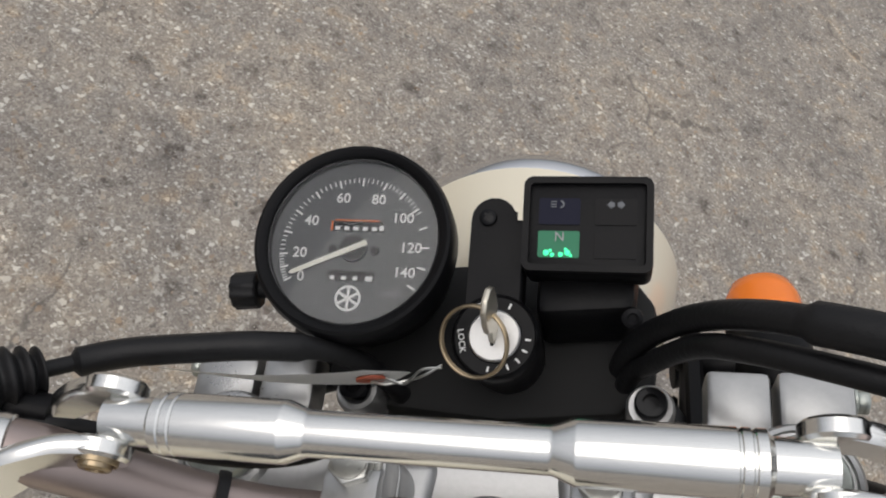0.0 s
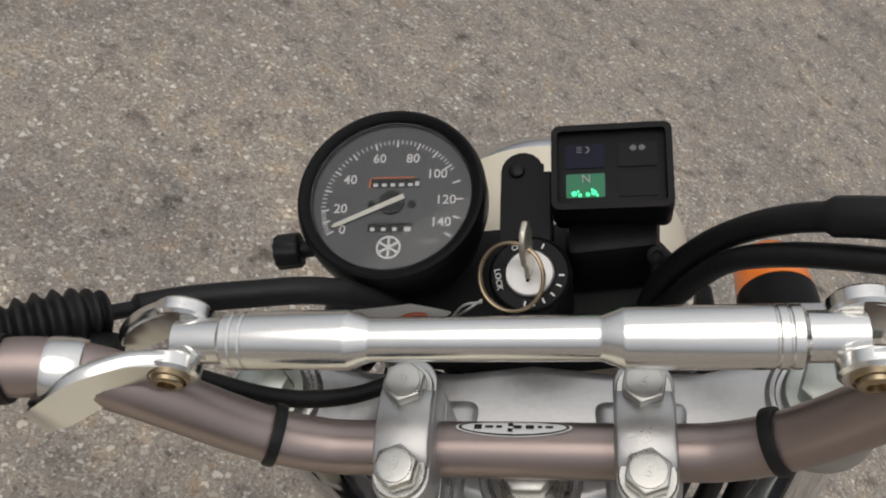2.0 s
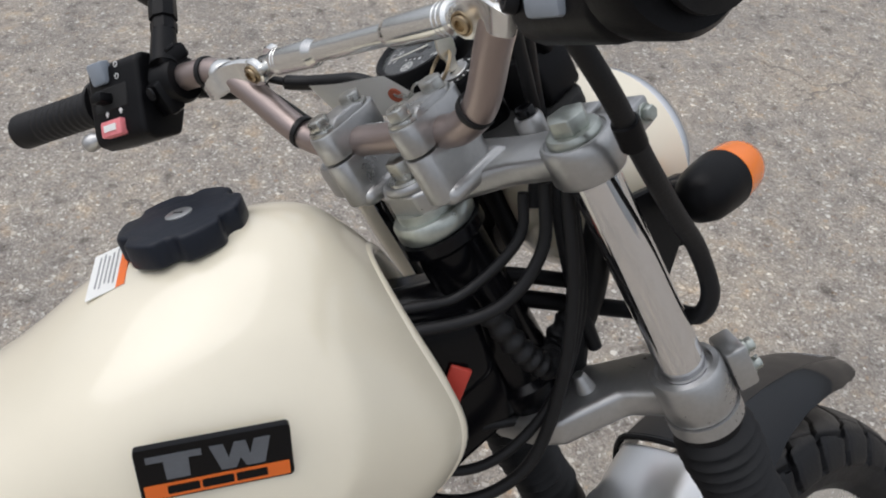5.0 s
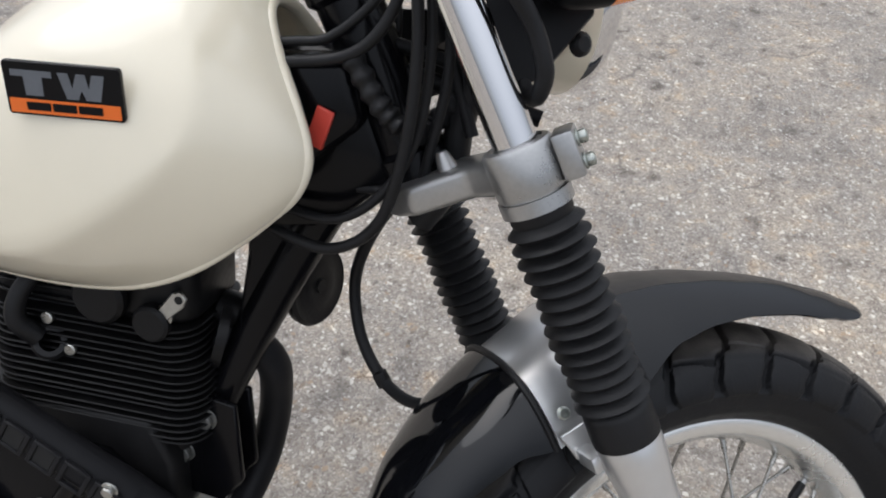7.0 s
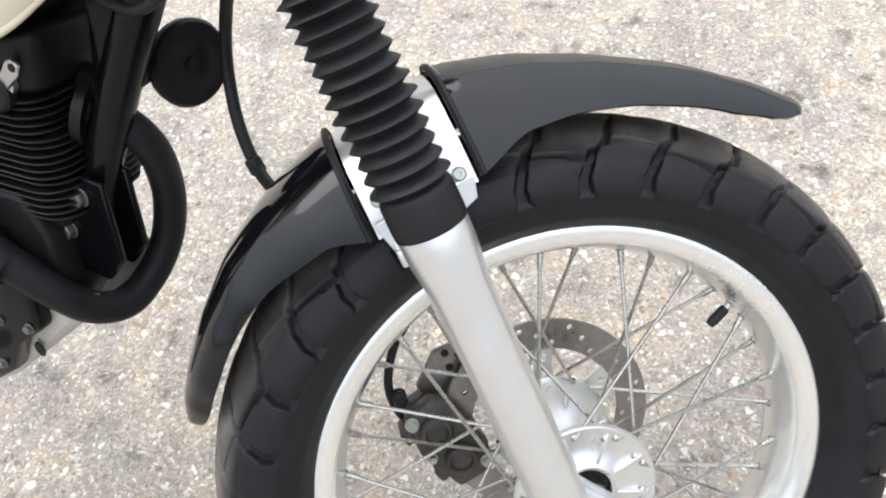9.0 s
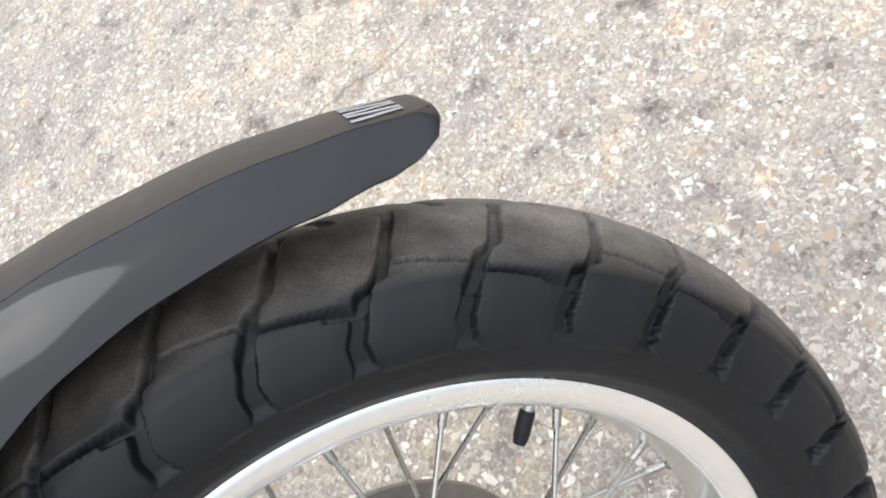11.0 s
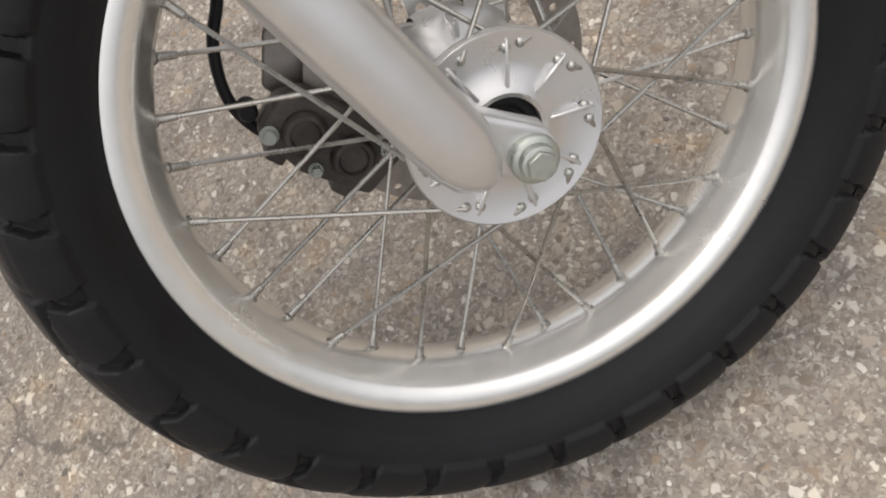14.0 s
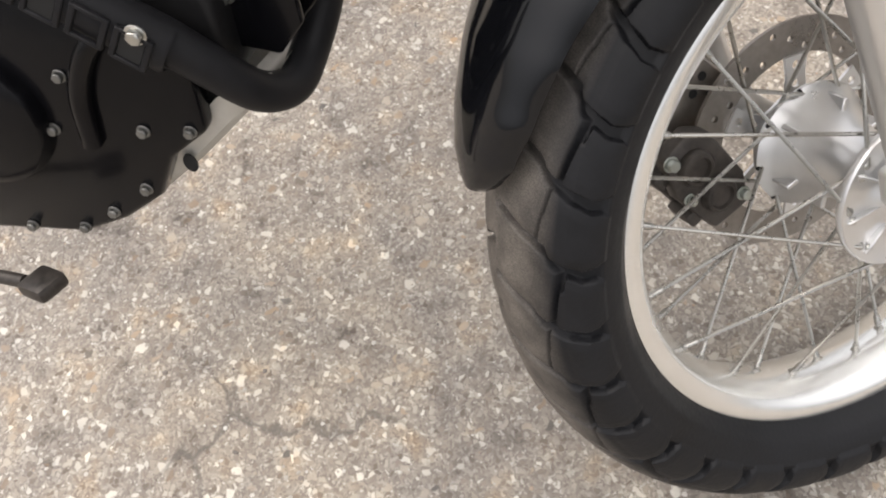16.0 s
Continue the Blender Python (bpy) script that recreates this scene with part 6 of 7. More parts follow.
    # right: throttle and switch housing, tilted the same way, and the brake master cylinder
    m = axis_at(bar_point(0.237), along(0.237)) @ pose(0, 0, 0, 0, 0, -31)
    bm = bmesh.new()
    body = [(0.022, -0.016), (0.012, -0.028), (-0.012, -0.032), (-0.0225, -0.029), (-0.0285, -0.021), (-0.0305, -0.008), (-0.0305, 0.030), (-0.0275, 0.037), (-0.018, 0.041), (0.010, 0.036), (0.022, 0.018)]
    prism(bm, body, -0.033, 0.036, m, 0.005, 4)
    part("right_switch_housing", bm, PLASTIC, handlebar, "black throttle and switch housing")
    bm = bmesh.new()
    lathe(bm, [(0.0115, 0.0365), (0.030, 0.0365), (0.033, 0.040), (0.033, 0.060), (0.030, 0.064), (0.0115, 0.064)], m @ pose(-0.006, 0.002, 0), 36)
    part("throttle_drum", bm, PLASTIC, handlebar, "round black throttle drum")
    bm = bmesh.new()
    box(bm, (0.010, 0.026, 0.016), m @ pose(-0.0315, 0.0220, 0.004), 0.002)
    part("kill_switch", bm, PINK, handlebar, "faded red stop switch")
    bm = bmesh.new()
    box(bm, (0.010, 0.011, 0.030), m @ pose(-0.0285, -0.0150, 0.003, 0, 0, 12), 0.003)
    part("starter_button", bm, GREY, handlebar, "grey starter button")
    w = m @ pose(-0.0307, 0.0030, 0.002) @ axis_at((0, 0, 0), (-1, 0, 0))
    bm = bmesh.new()
    lathe(bm, [(0.0019, 0.0), (0.0028, 0.0), (0.0028, 0.0003), (0.0019, 0.0003)], w, 20, close=True, start=-60, sweep=300)
    part("switch_symbol", bm, WHITE, handlebar)
    bm = bmesh.new()
    bars(bm, [(0.0, 0.0, 0.0030, 0.0008, 30), (0.0, 0.0, 0.0008, 0.0030, 30)], m @ pose(-0.0307, 0.012, -0.024) @ axis_at((0, 0, 0), (-1, 0, 0)))
    part("off_symbol", bm, WHITE, handlebar)
    for y, z in ((0.022, -0.026), (-0.012, -0.026)):
        bm = bmesh.new()
        lathe(bm, [(0.0, 0.0), (0.0066, 0.0), (0.0064, 0.0050), (0.0056, 0.0060), (0.0030, 0.0060), (0.0026, 0.0042), (0.0, 0.0042)], m @ axis_at((-0.0290, y, z), (-1, 0.1, -0.2)), 20)
        part("housing_screw", bm, FADED, handlebar, "dark socket screw")
    bm = bmesh.new()
    box(bm, (0.090, 0.046, 0.040), pose(0.2120, -0.022, 0.8620, 0, 0, -14), 0.005)
    part("brake_master_cylinder", bm, PLASTIC, handlebar, "black brake fluid reservoir")
    bm = bmesh.new()
    box(bm, (0.094, 0.049, 0.006), pose(0.2120, -0.022, 0.8855, 0, 0, -14), 0.002)
    part("reservoir_lid", bm, PLASTIC, handlebar, "black reservoir lid")
    bm = bmesh.new()
    tube(bm, [(0.1600, -0.022, 0.8765), (0.2000, -0.042, 0.8800), (0.290, -0.070, 0.888)], 0.0112, 18, 4)
    box(bm, (0.030, 0.030, 0.020), pose(0.205, -0.040, 0.888), 0.004)
    part("cylinder_body", bm, PLASTIC, handlebar)
    bm = bmesh.new()
    tube(bm, [(0.262, -0.040, 0.905), (0.262, -0.034, 0.94), (0.266, -0.022, 1.02)], 0.0065, 12, 4)
    part("mirror_stem", bm, PLASTIC, handlebar, "black mirror stem")
    bm = bmesh.new()
    tube(bm, [V(0.220, -0.020, 0.882), V(0.250, -0.005, 0.878), V(0.320, -0.032, 0.882), V(0.385, -0.062, 0.888)], lambda s: 0.0068, 12, 6)
    part("brake_lever", bm, PLASTIC, handlebar, "black brake lever")


build_controls()


def build_cables():
    def cable(name, pts, r, label, mat=RUBBER):
        bm = bmesh.new()
        tube(bm, pts, r, 10, 8)
        return fork_part(name, bm, mat, label)

    cable("front_brake_hose", [(0.168, -0.026, 0.878), (0.141, -0.014, 0.872), (0.116, -0.004, 0.862), (0.098, 0.005, 0.847), (0.083, 0.013, 0.826), (0.071, 0.018, 0.804), (0.060, 0.020, 0.780), (0.052, 0.018, 0.750), (0.048, 0.005, 0.700), (0.046, -0.020, 0.630), (0.046, -0.030, 0.570)], lambda s: 0.0074 if s < 0.22 else 0.0056, "thick sleeved black brake hose")
    cable("throttle_cable", [(0.186, -0.042, 0.868), (0.150, -0.027, 0.862), (0.120, -0.015, 0.852), (0.097, -0.005, 0.839), (0.080, 0.004, 0.818), (0.064, 0.010, 0.780), (0.054, 0.010, 0.750), (0.046, -0.020, 0.700)], 0.0048, "black throttle cable")
    cable("clutch_cable", [(-0.172, -0.029, 0.844), (-0.160, -0.019, 0.832), (-0.145, -0.012, 0.825), (-0.120, -0.007, 0.820), (-0.090, -0.002, 0.813), (-0.066, 0.004, 0.790), (-0.048, 0.000, 0.750), (-0.030, -0.020, 0.690), (-0.030, -0.045, 0.640)], lambda s: 0.0034 if s < 0.10 else 0.0062 if s < 0.55 else 0.0050, "black clutch cable")
    bm = bmesh.new()
    boot = [V(-0.203, -0.050, 0.866), V(-0.190, -0.043, 0.860), V(-0.178, -0.035, 0.852), V(-0.170, -0.028, 0.843)]
    tube(bm, spline(boot, 12), lambda s: 0.0085 + 0.0032 * math.sin(3.1 * s) + 0.0016 * math.sin(46 * s), 18, 3)
    fork_part("clutch_adjuster_boot", bm, RUBBER, "ribbed black rubber boot of the clutch cable")
    cable("switch_cable", [(-0.230, -0.060, 0.855), (-0.190, -0.050, 0.848), (-0.150, -0.048, 0.838), (-0.110, -0.046, 0.800), (-0.080, -0.040, 0.785), (-0.050, -0.020, 0.760), (-0.030, -0.010, 0.70)], 0.0040, "black wiring sleeve")
    cable("right_wiring", [(0.183, -0.062, 0.848), (0.182, -0.052, 0.800), (0.170, -0.034, 0.745), (0.158, -0.014, 0.690), (0.150, 0.002, 0.648), (0.146, 0.002, 0.610), (0.134, -0.004, 0.592), (0.110, 0.000, 0.590), (0.085, 0.010, 0.600)], 0.0068, "black wiring sleeve along the fork")
    bm = bmesh.new()
    lathe(bm, [(0.0069, -0.010), (0.0085, -0.009), (0.0085, 0.009), (0.0069, 0.010)], axis_at((0.1765, -0.044, 0.770), (0.02, -0.02, 0.1)), 16, close=True)
    fork_part("cable_clip", bm, PLASTIC, "black cable clip")


build_cables()

# ---------------------------------------------------------------- frame, tank and engine (axes: x right, y ahead, z up, along the bike)


def build_tank():
    # rows from the front edge backwards; each runs from the centre line over the shoulder to the bottom lip
    rows = [
        [(0.000, -0.052, 0.940), (0.030, -0.046, 0.932), (0.050, -0.030, 0.902), (0.063, -0.008, 0.862), (0.071, 0.007, 0.826), (0.073, -0.004, 0.797), (0.072, -0.028, 0.775)],
        [(0.000, -0.068, 0.958), (0.036, -0.064, 0.950), (0.063, -0.050, 0.917), (0.083, -0.026, 0.868), (0.093, -0.010, 0.832), (0.090, -0.022, 0.782), (0.078, -0.056, 0.750)],
        [(0.000, -0.095, 0.979), (0.042, -0.092, 0.972), (0.081, -0.082, 0.932), (0.111, -0.068, 0.884), (0.126, -0.070, 0.840), (0.110, -0.066, 0.772), (0.085, -0.090, 0.724)],
        [(0.000, -0.135, 0.976), (0.046, -0.135, 0.968), (0.091, -0.132, 0.930), (0.132, -0.126, 0.882), (0.147, -0.124, 0.792), (0.120, -0.126, 0.738), (0.088, -0.138, 0.703)],
        [(0.000, -0.190, 0.962), (0.046, -0.190, 0.952), (0.095, -0.190, 0.920), (0.134, -0.190, 0.880), (0.148, -0.190, 0.750), (0.122, -0.190, 0.718), (0.090, -0.190, 0.698)],
        [(0.000, -0.245, 0.938), (0.044, -0.245, 0.926), (0.091, -0.245, 0.902), (0.130, -0.245, 0.868), (0.144, -0.245, 0.746), (0.120, -0.245, 0.716), (0.090, -0.245, 0.699)],
        [(0.000, -0.310, 0.880), (0.040, -0.310, 0.872), (0.080, -0.310, 0.858), (0.114, -0.310, 0.838), (0.130, -0.310, 0.760), (0.114, -0.310, 0.722), (0.088, -0.310, 0.705)],
        [(0.000, -0.420, 0.835), (0.034, -0.420, 0.830), (0.066, -0.420, 0.818), (0.092, -0.420, 0.802), (0.104, -0.420, 0.770), (0.098, -0.420, 0.735), (0.080, -0.420, 0.715)],
    ]
    k = 2 * len(rows[0]) - 1
    verts, faces = [], []
    for row in rows:
        verts += [(-x, y, z) for x, y, z in reversed(row[1:])] + row
    for i in range(len(rows) - 1):
        for j in range(k - 1):
            faces.append((i * k + j, i * k + j + 1, (i + 1) * k + j + 1, (i + 1) * k + j))
    me = bpy.data.meshes.new("fuel_tank")
    me.from_pydata(verts, [], faces)
    me.materials.append(CREAM)
    for p in me.polygons:
        p.use_smooth = True
    ob = part("fuel_tank", me, CREAM, bike, "cream painted fuel tank with a model badge")
    # pressed creases: along the lower side, round the front of the flank and, softer, along the shoulder
    crease = me.attributes.new("crease_edge", "FLOAT", "EDGE")
    mid = len(rows[0]) - 1
    for e in me.edges:
        (r0, c0), (r1, c1) = (divmod(v, k) for v in e.vertices)
        c0, c1 = abs(c0 - mid), abs(c1 - mid)
        if r0 != r1 and c0 == c1 == 4 and min(r0, r1) >= 2:
            crease.data[e.index].value = 0.88
        elif r0 != r1 and c0 == c1 == 2 and min(r0, r1) >= 2:
            crease.data[e.index].value = 0.5
        elif r0 == r1 == 2 and {c0, c1} in ({2, 3}, {3, 4}):
            crease.data[e.index].value = 0.85
    smooth = ob.modifiers.new("smooth", "SUBSURF")
    smooth.levels = smooth.render_levels = 3
    thick = ob.modifiers.new("sheet", "SOLIDIFY")
    thick.thickness, thick.offset = 0.004, -1
    # rolled lip along the lower and front edges
    edge = [rows[i][-1] for i in range(len(rows) - 1, -1, -1)] + [p for p in reversed(rows[0][:-1])]
    edge = edge + [(-x, y, z) for x, y, z in reversed(edge[:-1])]
    bm = bmesh.new()
    soft = [Vector(p) for p in edge]
    soft = [(soft[max(i - 1, 0)] + 4 * soft[i] + soft[min(i + 1, len(soft) - 1)]) / 6 for i in range(len(soft))]
    tube(bm, soft, 0.0058, 10, 5)
    part("tank_lip", bm, CREAM, ob, "rolled cream lip of the tank")
    # badge
    bm = bmesh.new()
    badge = pose(0.1400, -0.1560, 0.8780) @ Matrix(((-0.10, 0.10, 1, 0), (1, 0.0, 0.10, 0), (0.0, 1, -0.12, 0), (0, 0, 0, 1))).to_3x3().to_quaternion().to_matrix().to_4x4() @ Matrix.Diagonal((0.89, 1.17, 1, 1))
    prism(bm, round_rect(0.100, 0.0345, 0.003), -0.003, 0.0016, badge, 0.0006, 1)
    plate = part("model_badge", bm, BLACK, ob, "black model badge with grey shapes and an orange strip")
    t = 0.0017
    bm = bmesh.new()
    prism(bm, [(-0.0430, 0.0080), (-0.0430, 0.0120), (-0.0080, 0.0120), (-0.0080, 0.0080), (-0.0165, 0.0080), (-0.0170, -0.0040), (-0.0320, -0.0040), (-0.0325, 0.0080)], t, t + 0.0004, badge)
    part("badge_mark", bm, BADGEGREY, ob, "worn grey shape")
    bm = bmesh.new()
    prism(bm, [(-0.0030, 0.0120), (0.0060, 0.0120), (0.0085, 0.0025), (0.0130, 0.0120), (0.0205, 0.0120), (0.0225, 0.0025), (0.0260, 0.0120), (0.0365, 0.0120), (0.0315, -0.0045), (0.0195, -0.0045), (0.0160, 0.0015), (0.0125, -0.0045), (0.0030, -0.0045)], t, t + 0.0004, badge)
    part("badge_mark", bm, BADGEGREY, ob, "worn grey shape")
    bm = bmesh.new()
    prism(bm, round_rect(0.0945, 0.0092, 0.0010), t, t + 0.0004, badge @ pose(0, -0.0110, 0))
    part("badge_strip", bm, BADGEORANGE, ob, "orange strip")
    for k in range(3):
        bm = bmesh.new()
        prism(bm, round_rect(0.0205, 0.0052, 0.0008), t + 0.0005, t + 0.0008, badge @ pose(-0.0225 + 0.0222 * k, -0.0108, 0))
        part("badge_bar", bm, BLACK, ob, "black bar")
    # filler cap
    cm = pose(0.0, -0.1700, 0.9610, 13, 0, 0)
    bm = bmesh.new()
    n = 72
    lobes = []
    for i in range(n):
        a = 2 * math.pi * i / n
        dip = max(0.0, math.cos(6 * a + 0.6) - 0.45) / 0.55
        lobes.append(((0.0440 - 0.0065 * dip) * math.cos(a), (0.0440 - 0.0065 * dip) * math.sin(a)))
    prism(bm, lobes, 0.002, 0.0215, cm, 0.0030, 3)
    cap = part("filler_cap", bm, CAPBLUE, ob, "scalloped blue-black filler cap")
    bm = bmesh.new()
    lathe(bm, [(0.0, 0.0), (0.0095, 0.0), (0.0095, 0.0010), (0.0085, 0.0014), (0.0, 0.0014)], cm @ pose(0, 0, 0.0213), 32)
    part("cap_lock", bm, ALU, ob, "small silver lock")
    # keyhole shade, painted as dark bars on the solid lock
    bm = bmesh.new()
    bars(bm, [(0, 0, 0.0080, 0.0014, 60), (0.001, 0.002, 0.0030, 0.0014, 0)], cm, 0.0228)
    part("cap_keyhole_shade", bm, DARK, ob)
    # warning label behind the cap
    lm = pose(0.004, -0.2255, 0.9472, 23, 11, 0)
    bm = bmesh.new()
    prism(bm, round_rect(0.052, 0.030, 0.001), 0.0, 0.0005, lm)
    part("warning_label", bm, PAPER, ob, "white warning label")
    bm = bmesh.new()
    prism(bm, [(-0.026, 0.0085), (0.026, 0.0085), (0.026, 0.015), (-0.026, 0.015)], 0.0006, 0.0009, lm)
    part("label_strip", bm, BADGEORANGE, ob, "orange strip of the label")
    bm = bmesh.new()
    bars(bm, [(-0.002, 0.005 - 0.0035 * i, 0.040 - 0.004 * (i % 3), 0.0012, 0) for i in range(5)], lm, 0.0006)
    part("label_text", bm, GREYPRINT, ob, "unreadable grey lines")


build_tank()


def yz(x=0.0):
    """A matrix that lays an outline of y and z in the plane at x, rising to the right."""
    return pose(x, 0, 0) @ Matrix(((0, 0, 1, 0), (1, 0, 0, 0), (0, 1, 0, 0), (0, 0, 0, 1)))


def build_frame():
    bm = bmesh.new()
    tube(bm, [(0, 0.016, 0.800), (0, -0.034, 0.710), (0, -0.084, 0.612), (0, -0.112, 0.552), (0, -0.130, 0.495)], 0.0198, 20, 5)
    tube(bm, [(0, 0.020, 0.890), (0, -0.100, 0.875), (0, -0.330, 0.840), (0, -0.430, 0.80)], 0.022, 20, 4)
    prism(bm, [(0.060, 0.800), (0.020, 0.900), (-0.060, 0.870), (-0.090, 0.800), (-0.050, 0.745), (0.010, 0.755)], -0.024, 0.024, yz(), 0.006, 2)
    prism(bm, [(0.040, 0.850), (0.026, 0.905), (-0.040, 0.900), (-0.120, 0.880), (-0.120, 0.840), (-0.020, 0.800)], -0.042, 0.042, yz(), 0.012, 3)
    prism(bm, [(0.000, 0.750), (-0.075, 0.800), (-0.078, 0.710), (-0.092, 0.625), (-0.070, 0.640)], -0.009, 0.009, yz(), 0.003, 2)
    for x in (-0.012, 0.022):
        prism(bm, [(-0.086, 0.556), (-0.080, 0.470), (-0.104, 0.440), (-0.205, 0.455), (-0.215, 0.490), (-0.150, 0.520), (-0.128, 0.565)], 0.0, 0.008, yz(x), 0.002, 1)
    frame_ob = part("frame", bm, BLACK, bike, "glossy black steel frame")
    for y, z, r in ((-0.117, 0.537, 0.0095), (-0.141, 0.494, 0.0085), (-0.195, 0.479, 0.0085)):
        bm = bmesh.new()
        hex_bolt(bm, axis_at((0.030, y, z), (1, 0, 0)), r, 0.007, r * 1.25)
        part("engine_mount_bolt", bm, BOLT, frame_ob, "dull steel engine bolt")
    bm = bmesh.new()
    box(bm, (0.004, 0.016, 0.034), pose(0.0445, 0.0041, 0.8461, -20, 0, -8), 0.001, 1)
    part("red_reflector", bm, REDMARK, frame_ob, "small red reflector strip")
    # wiring and cables round the steering head
    def cable(pts, r, label, name="cable", mat=RUBBER):
        bm = bmesh.new()
        tube(bm, pts, r, 10, 8)
        part(name, bm, mat, bike, label)

    cable([(0.050, 0.068, 1.000), (0.052, 0.066, 0.950), (0.052, 0.034, 0.910), (0.046, -0.030, 0.896), (0.030, -0.100, 0.890)], 0.0048, "black throttle cable into the tank tunnel")
    cable([(0.040, 0.056, 0.990), (0.042, 0.052, 0.956), (0.042, 0.014, 0.920), (0.040, -0.020, 0.912), (0.030, -0.080, 0.905)], 0.0040, "black throttle cable into the tank tunnel")
    cable([(0.060, 0.080, 1.000), (0.062, 0.086, 0.920), (0.060, 0.079, 0.842), (0.055, 0.058, 0.775), (0.048, 0.016, 0.744), (0.040, -0.034, 0.750), (0.030, -0.090, 0.770)], 0.0050, "black cable looping under the steering head")
    cable([(0.048, 0.088, 0.990), (0.050, 0.094, 0.920), (0.050, 0.086, 0.850), (0.048, 0.060, 0.800), (0.044, 0.020, 0.770), (0.036, -0.030, 0.772), (0.02, -0.08, 0.79)], 0.0042, "black cable looping under the steering head")
    cable([(0.020, 0.100, 0.960), (0.030, 0.104, 0.900), (0.032, 0.094, 0.840), (0.026, 0.080, 0.800), (0.02, 0.03, 0.79)], 0.0045, "black cable beside the steering head")
    cable([(-0.010, 0.070, 0.790), (-0.050, 0.030, 0.735), (-0.072, 0.004, 0.680), (-0.074, 0.000, 0.640), (-0.064, 0.012, 0.598), (-0.046, 0.040, 0.567), (-0.026, 0.072, 0.560), (-0.010, 0.104, 0.572)], 0.0062, "black speedometer cable", "speedometer_cable")
    bm = bmesh.new()
    box(bm, (0.012, 0.014, 0.018), pose(-0.0456, 0.0395, 0.568, 30), 0.003)
    part("cable_clip", bm, RUBBER, bike, "black cable clip")
    for pts in ([(0.045, 0.030, 0.905), (0.046, 0.056, 0.868), (0.040, 0.078, 0.850), (0.010, 0.088, 0.848), (0.0, 0.112, 0.880), (-0.01, 0.13, 0.90)],):
        bm = bmesh.new()
        path = spline(pts, 10)
        n = len(path)
        tube(bm, path, lambda s: 0.0092 + 0.0012 * math.sin(s * n * 2.1), 14, 3)
        part("ribbed_sleeve", bm, RUBBER, bike, "ribbed black wiring sleeve")
    cable([(0.006, 0.128, 0.965), (0.004, 0.124, 0.930), (0.002, 0.120, 0.890), (0.0, 0.110, 0.850), (0.0, 0.104, 0.800), (0.0, 0.080, 0.760)], 0.0125, "thick black cable behind the headlight", "main_cable")
    cable([(0.0, 0.060, 0.890), (0.0, 0.110, 0.878), (0.0, 0.176, 0.862)], 0.0070, "black headlight stay", "headlight_stay", PLASTIC)
    cable([(0.0, 0.045, 0.912), (0.0, 0.075, 0.906), (0.0, 0.115, 0.896)], 0.0060, "black headlight stay", "headlight_stay", PLASTIC)
    # horn
    bm = bmesh.new()
    hm = axis_at((-0.070, -0.042, 0.650), (0.30, 0.95, 0.05))
    lathe(bm, [(0.0, -0.030), (0.018, -0.030), (0.022, -0.012), (0.036, -0.008), (0.042, -0.004), (0.043, 0.004), (0.040, 0.008), (0.030, 0.006), (0.022, 0.0085), (0.008, 0.007), (0.007, 0.010), (0.0, 0.010)], hm, 40)
    box(bm, (0.062, 0.006, 0.018), pose(-0.036, -0.056, 0.654, 0, 0, 10), 0.001, 1)
    part("horn", bm, ENGINE, bike, "round black horn")


build_frame()


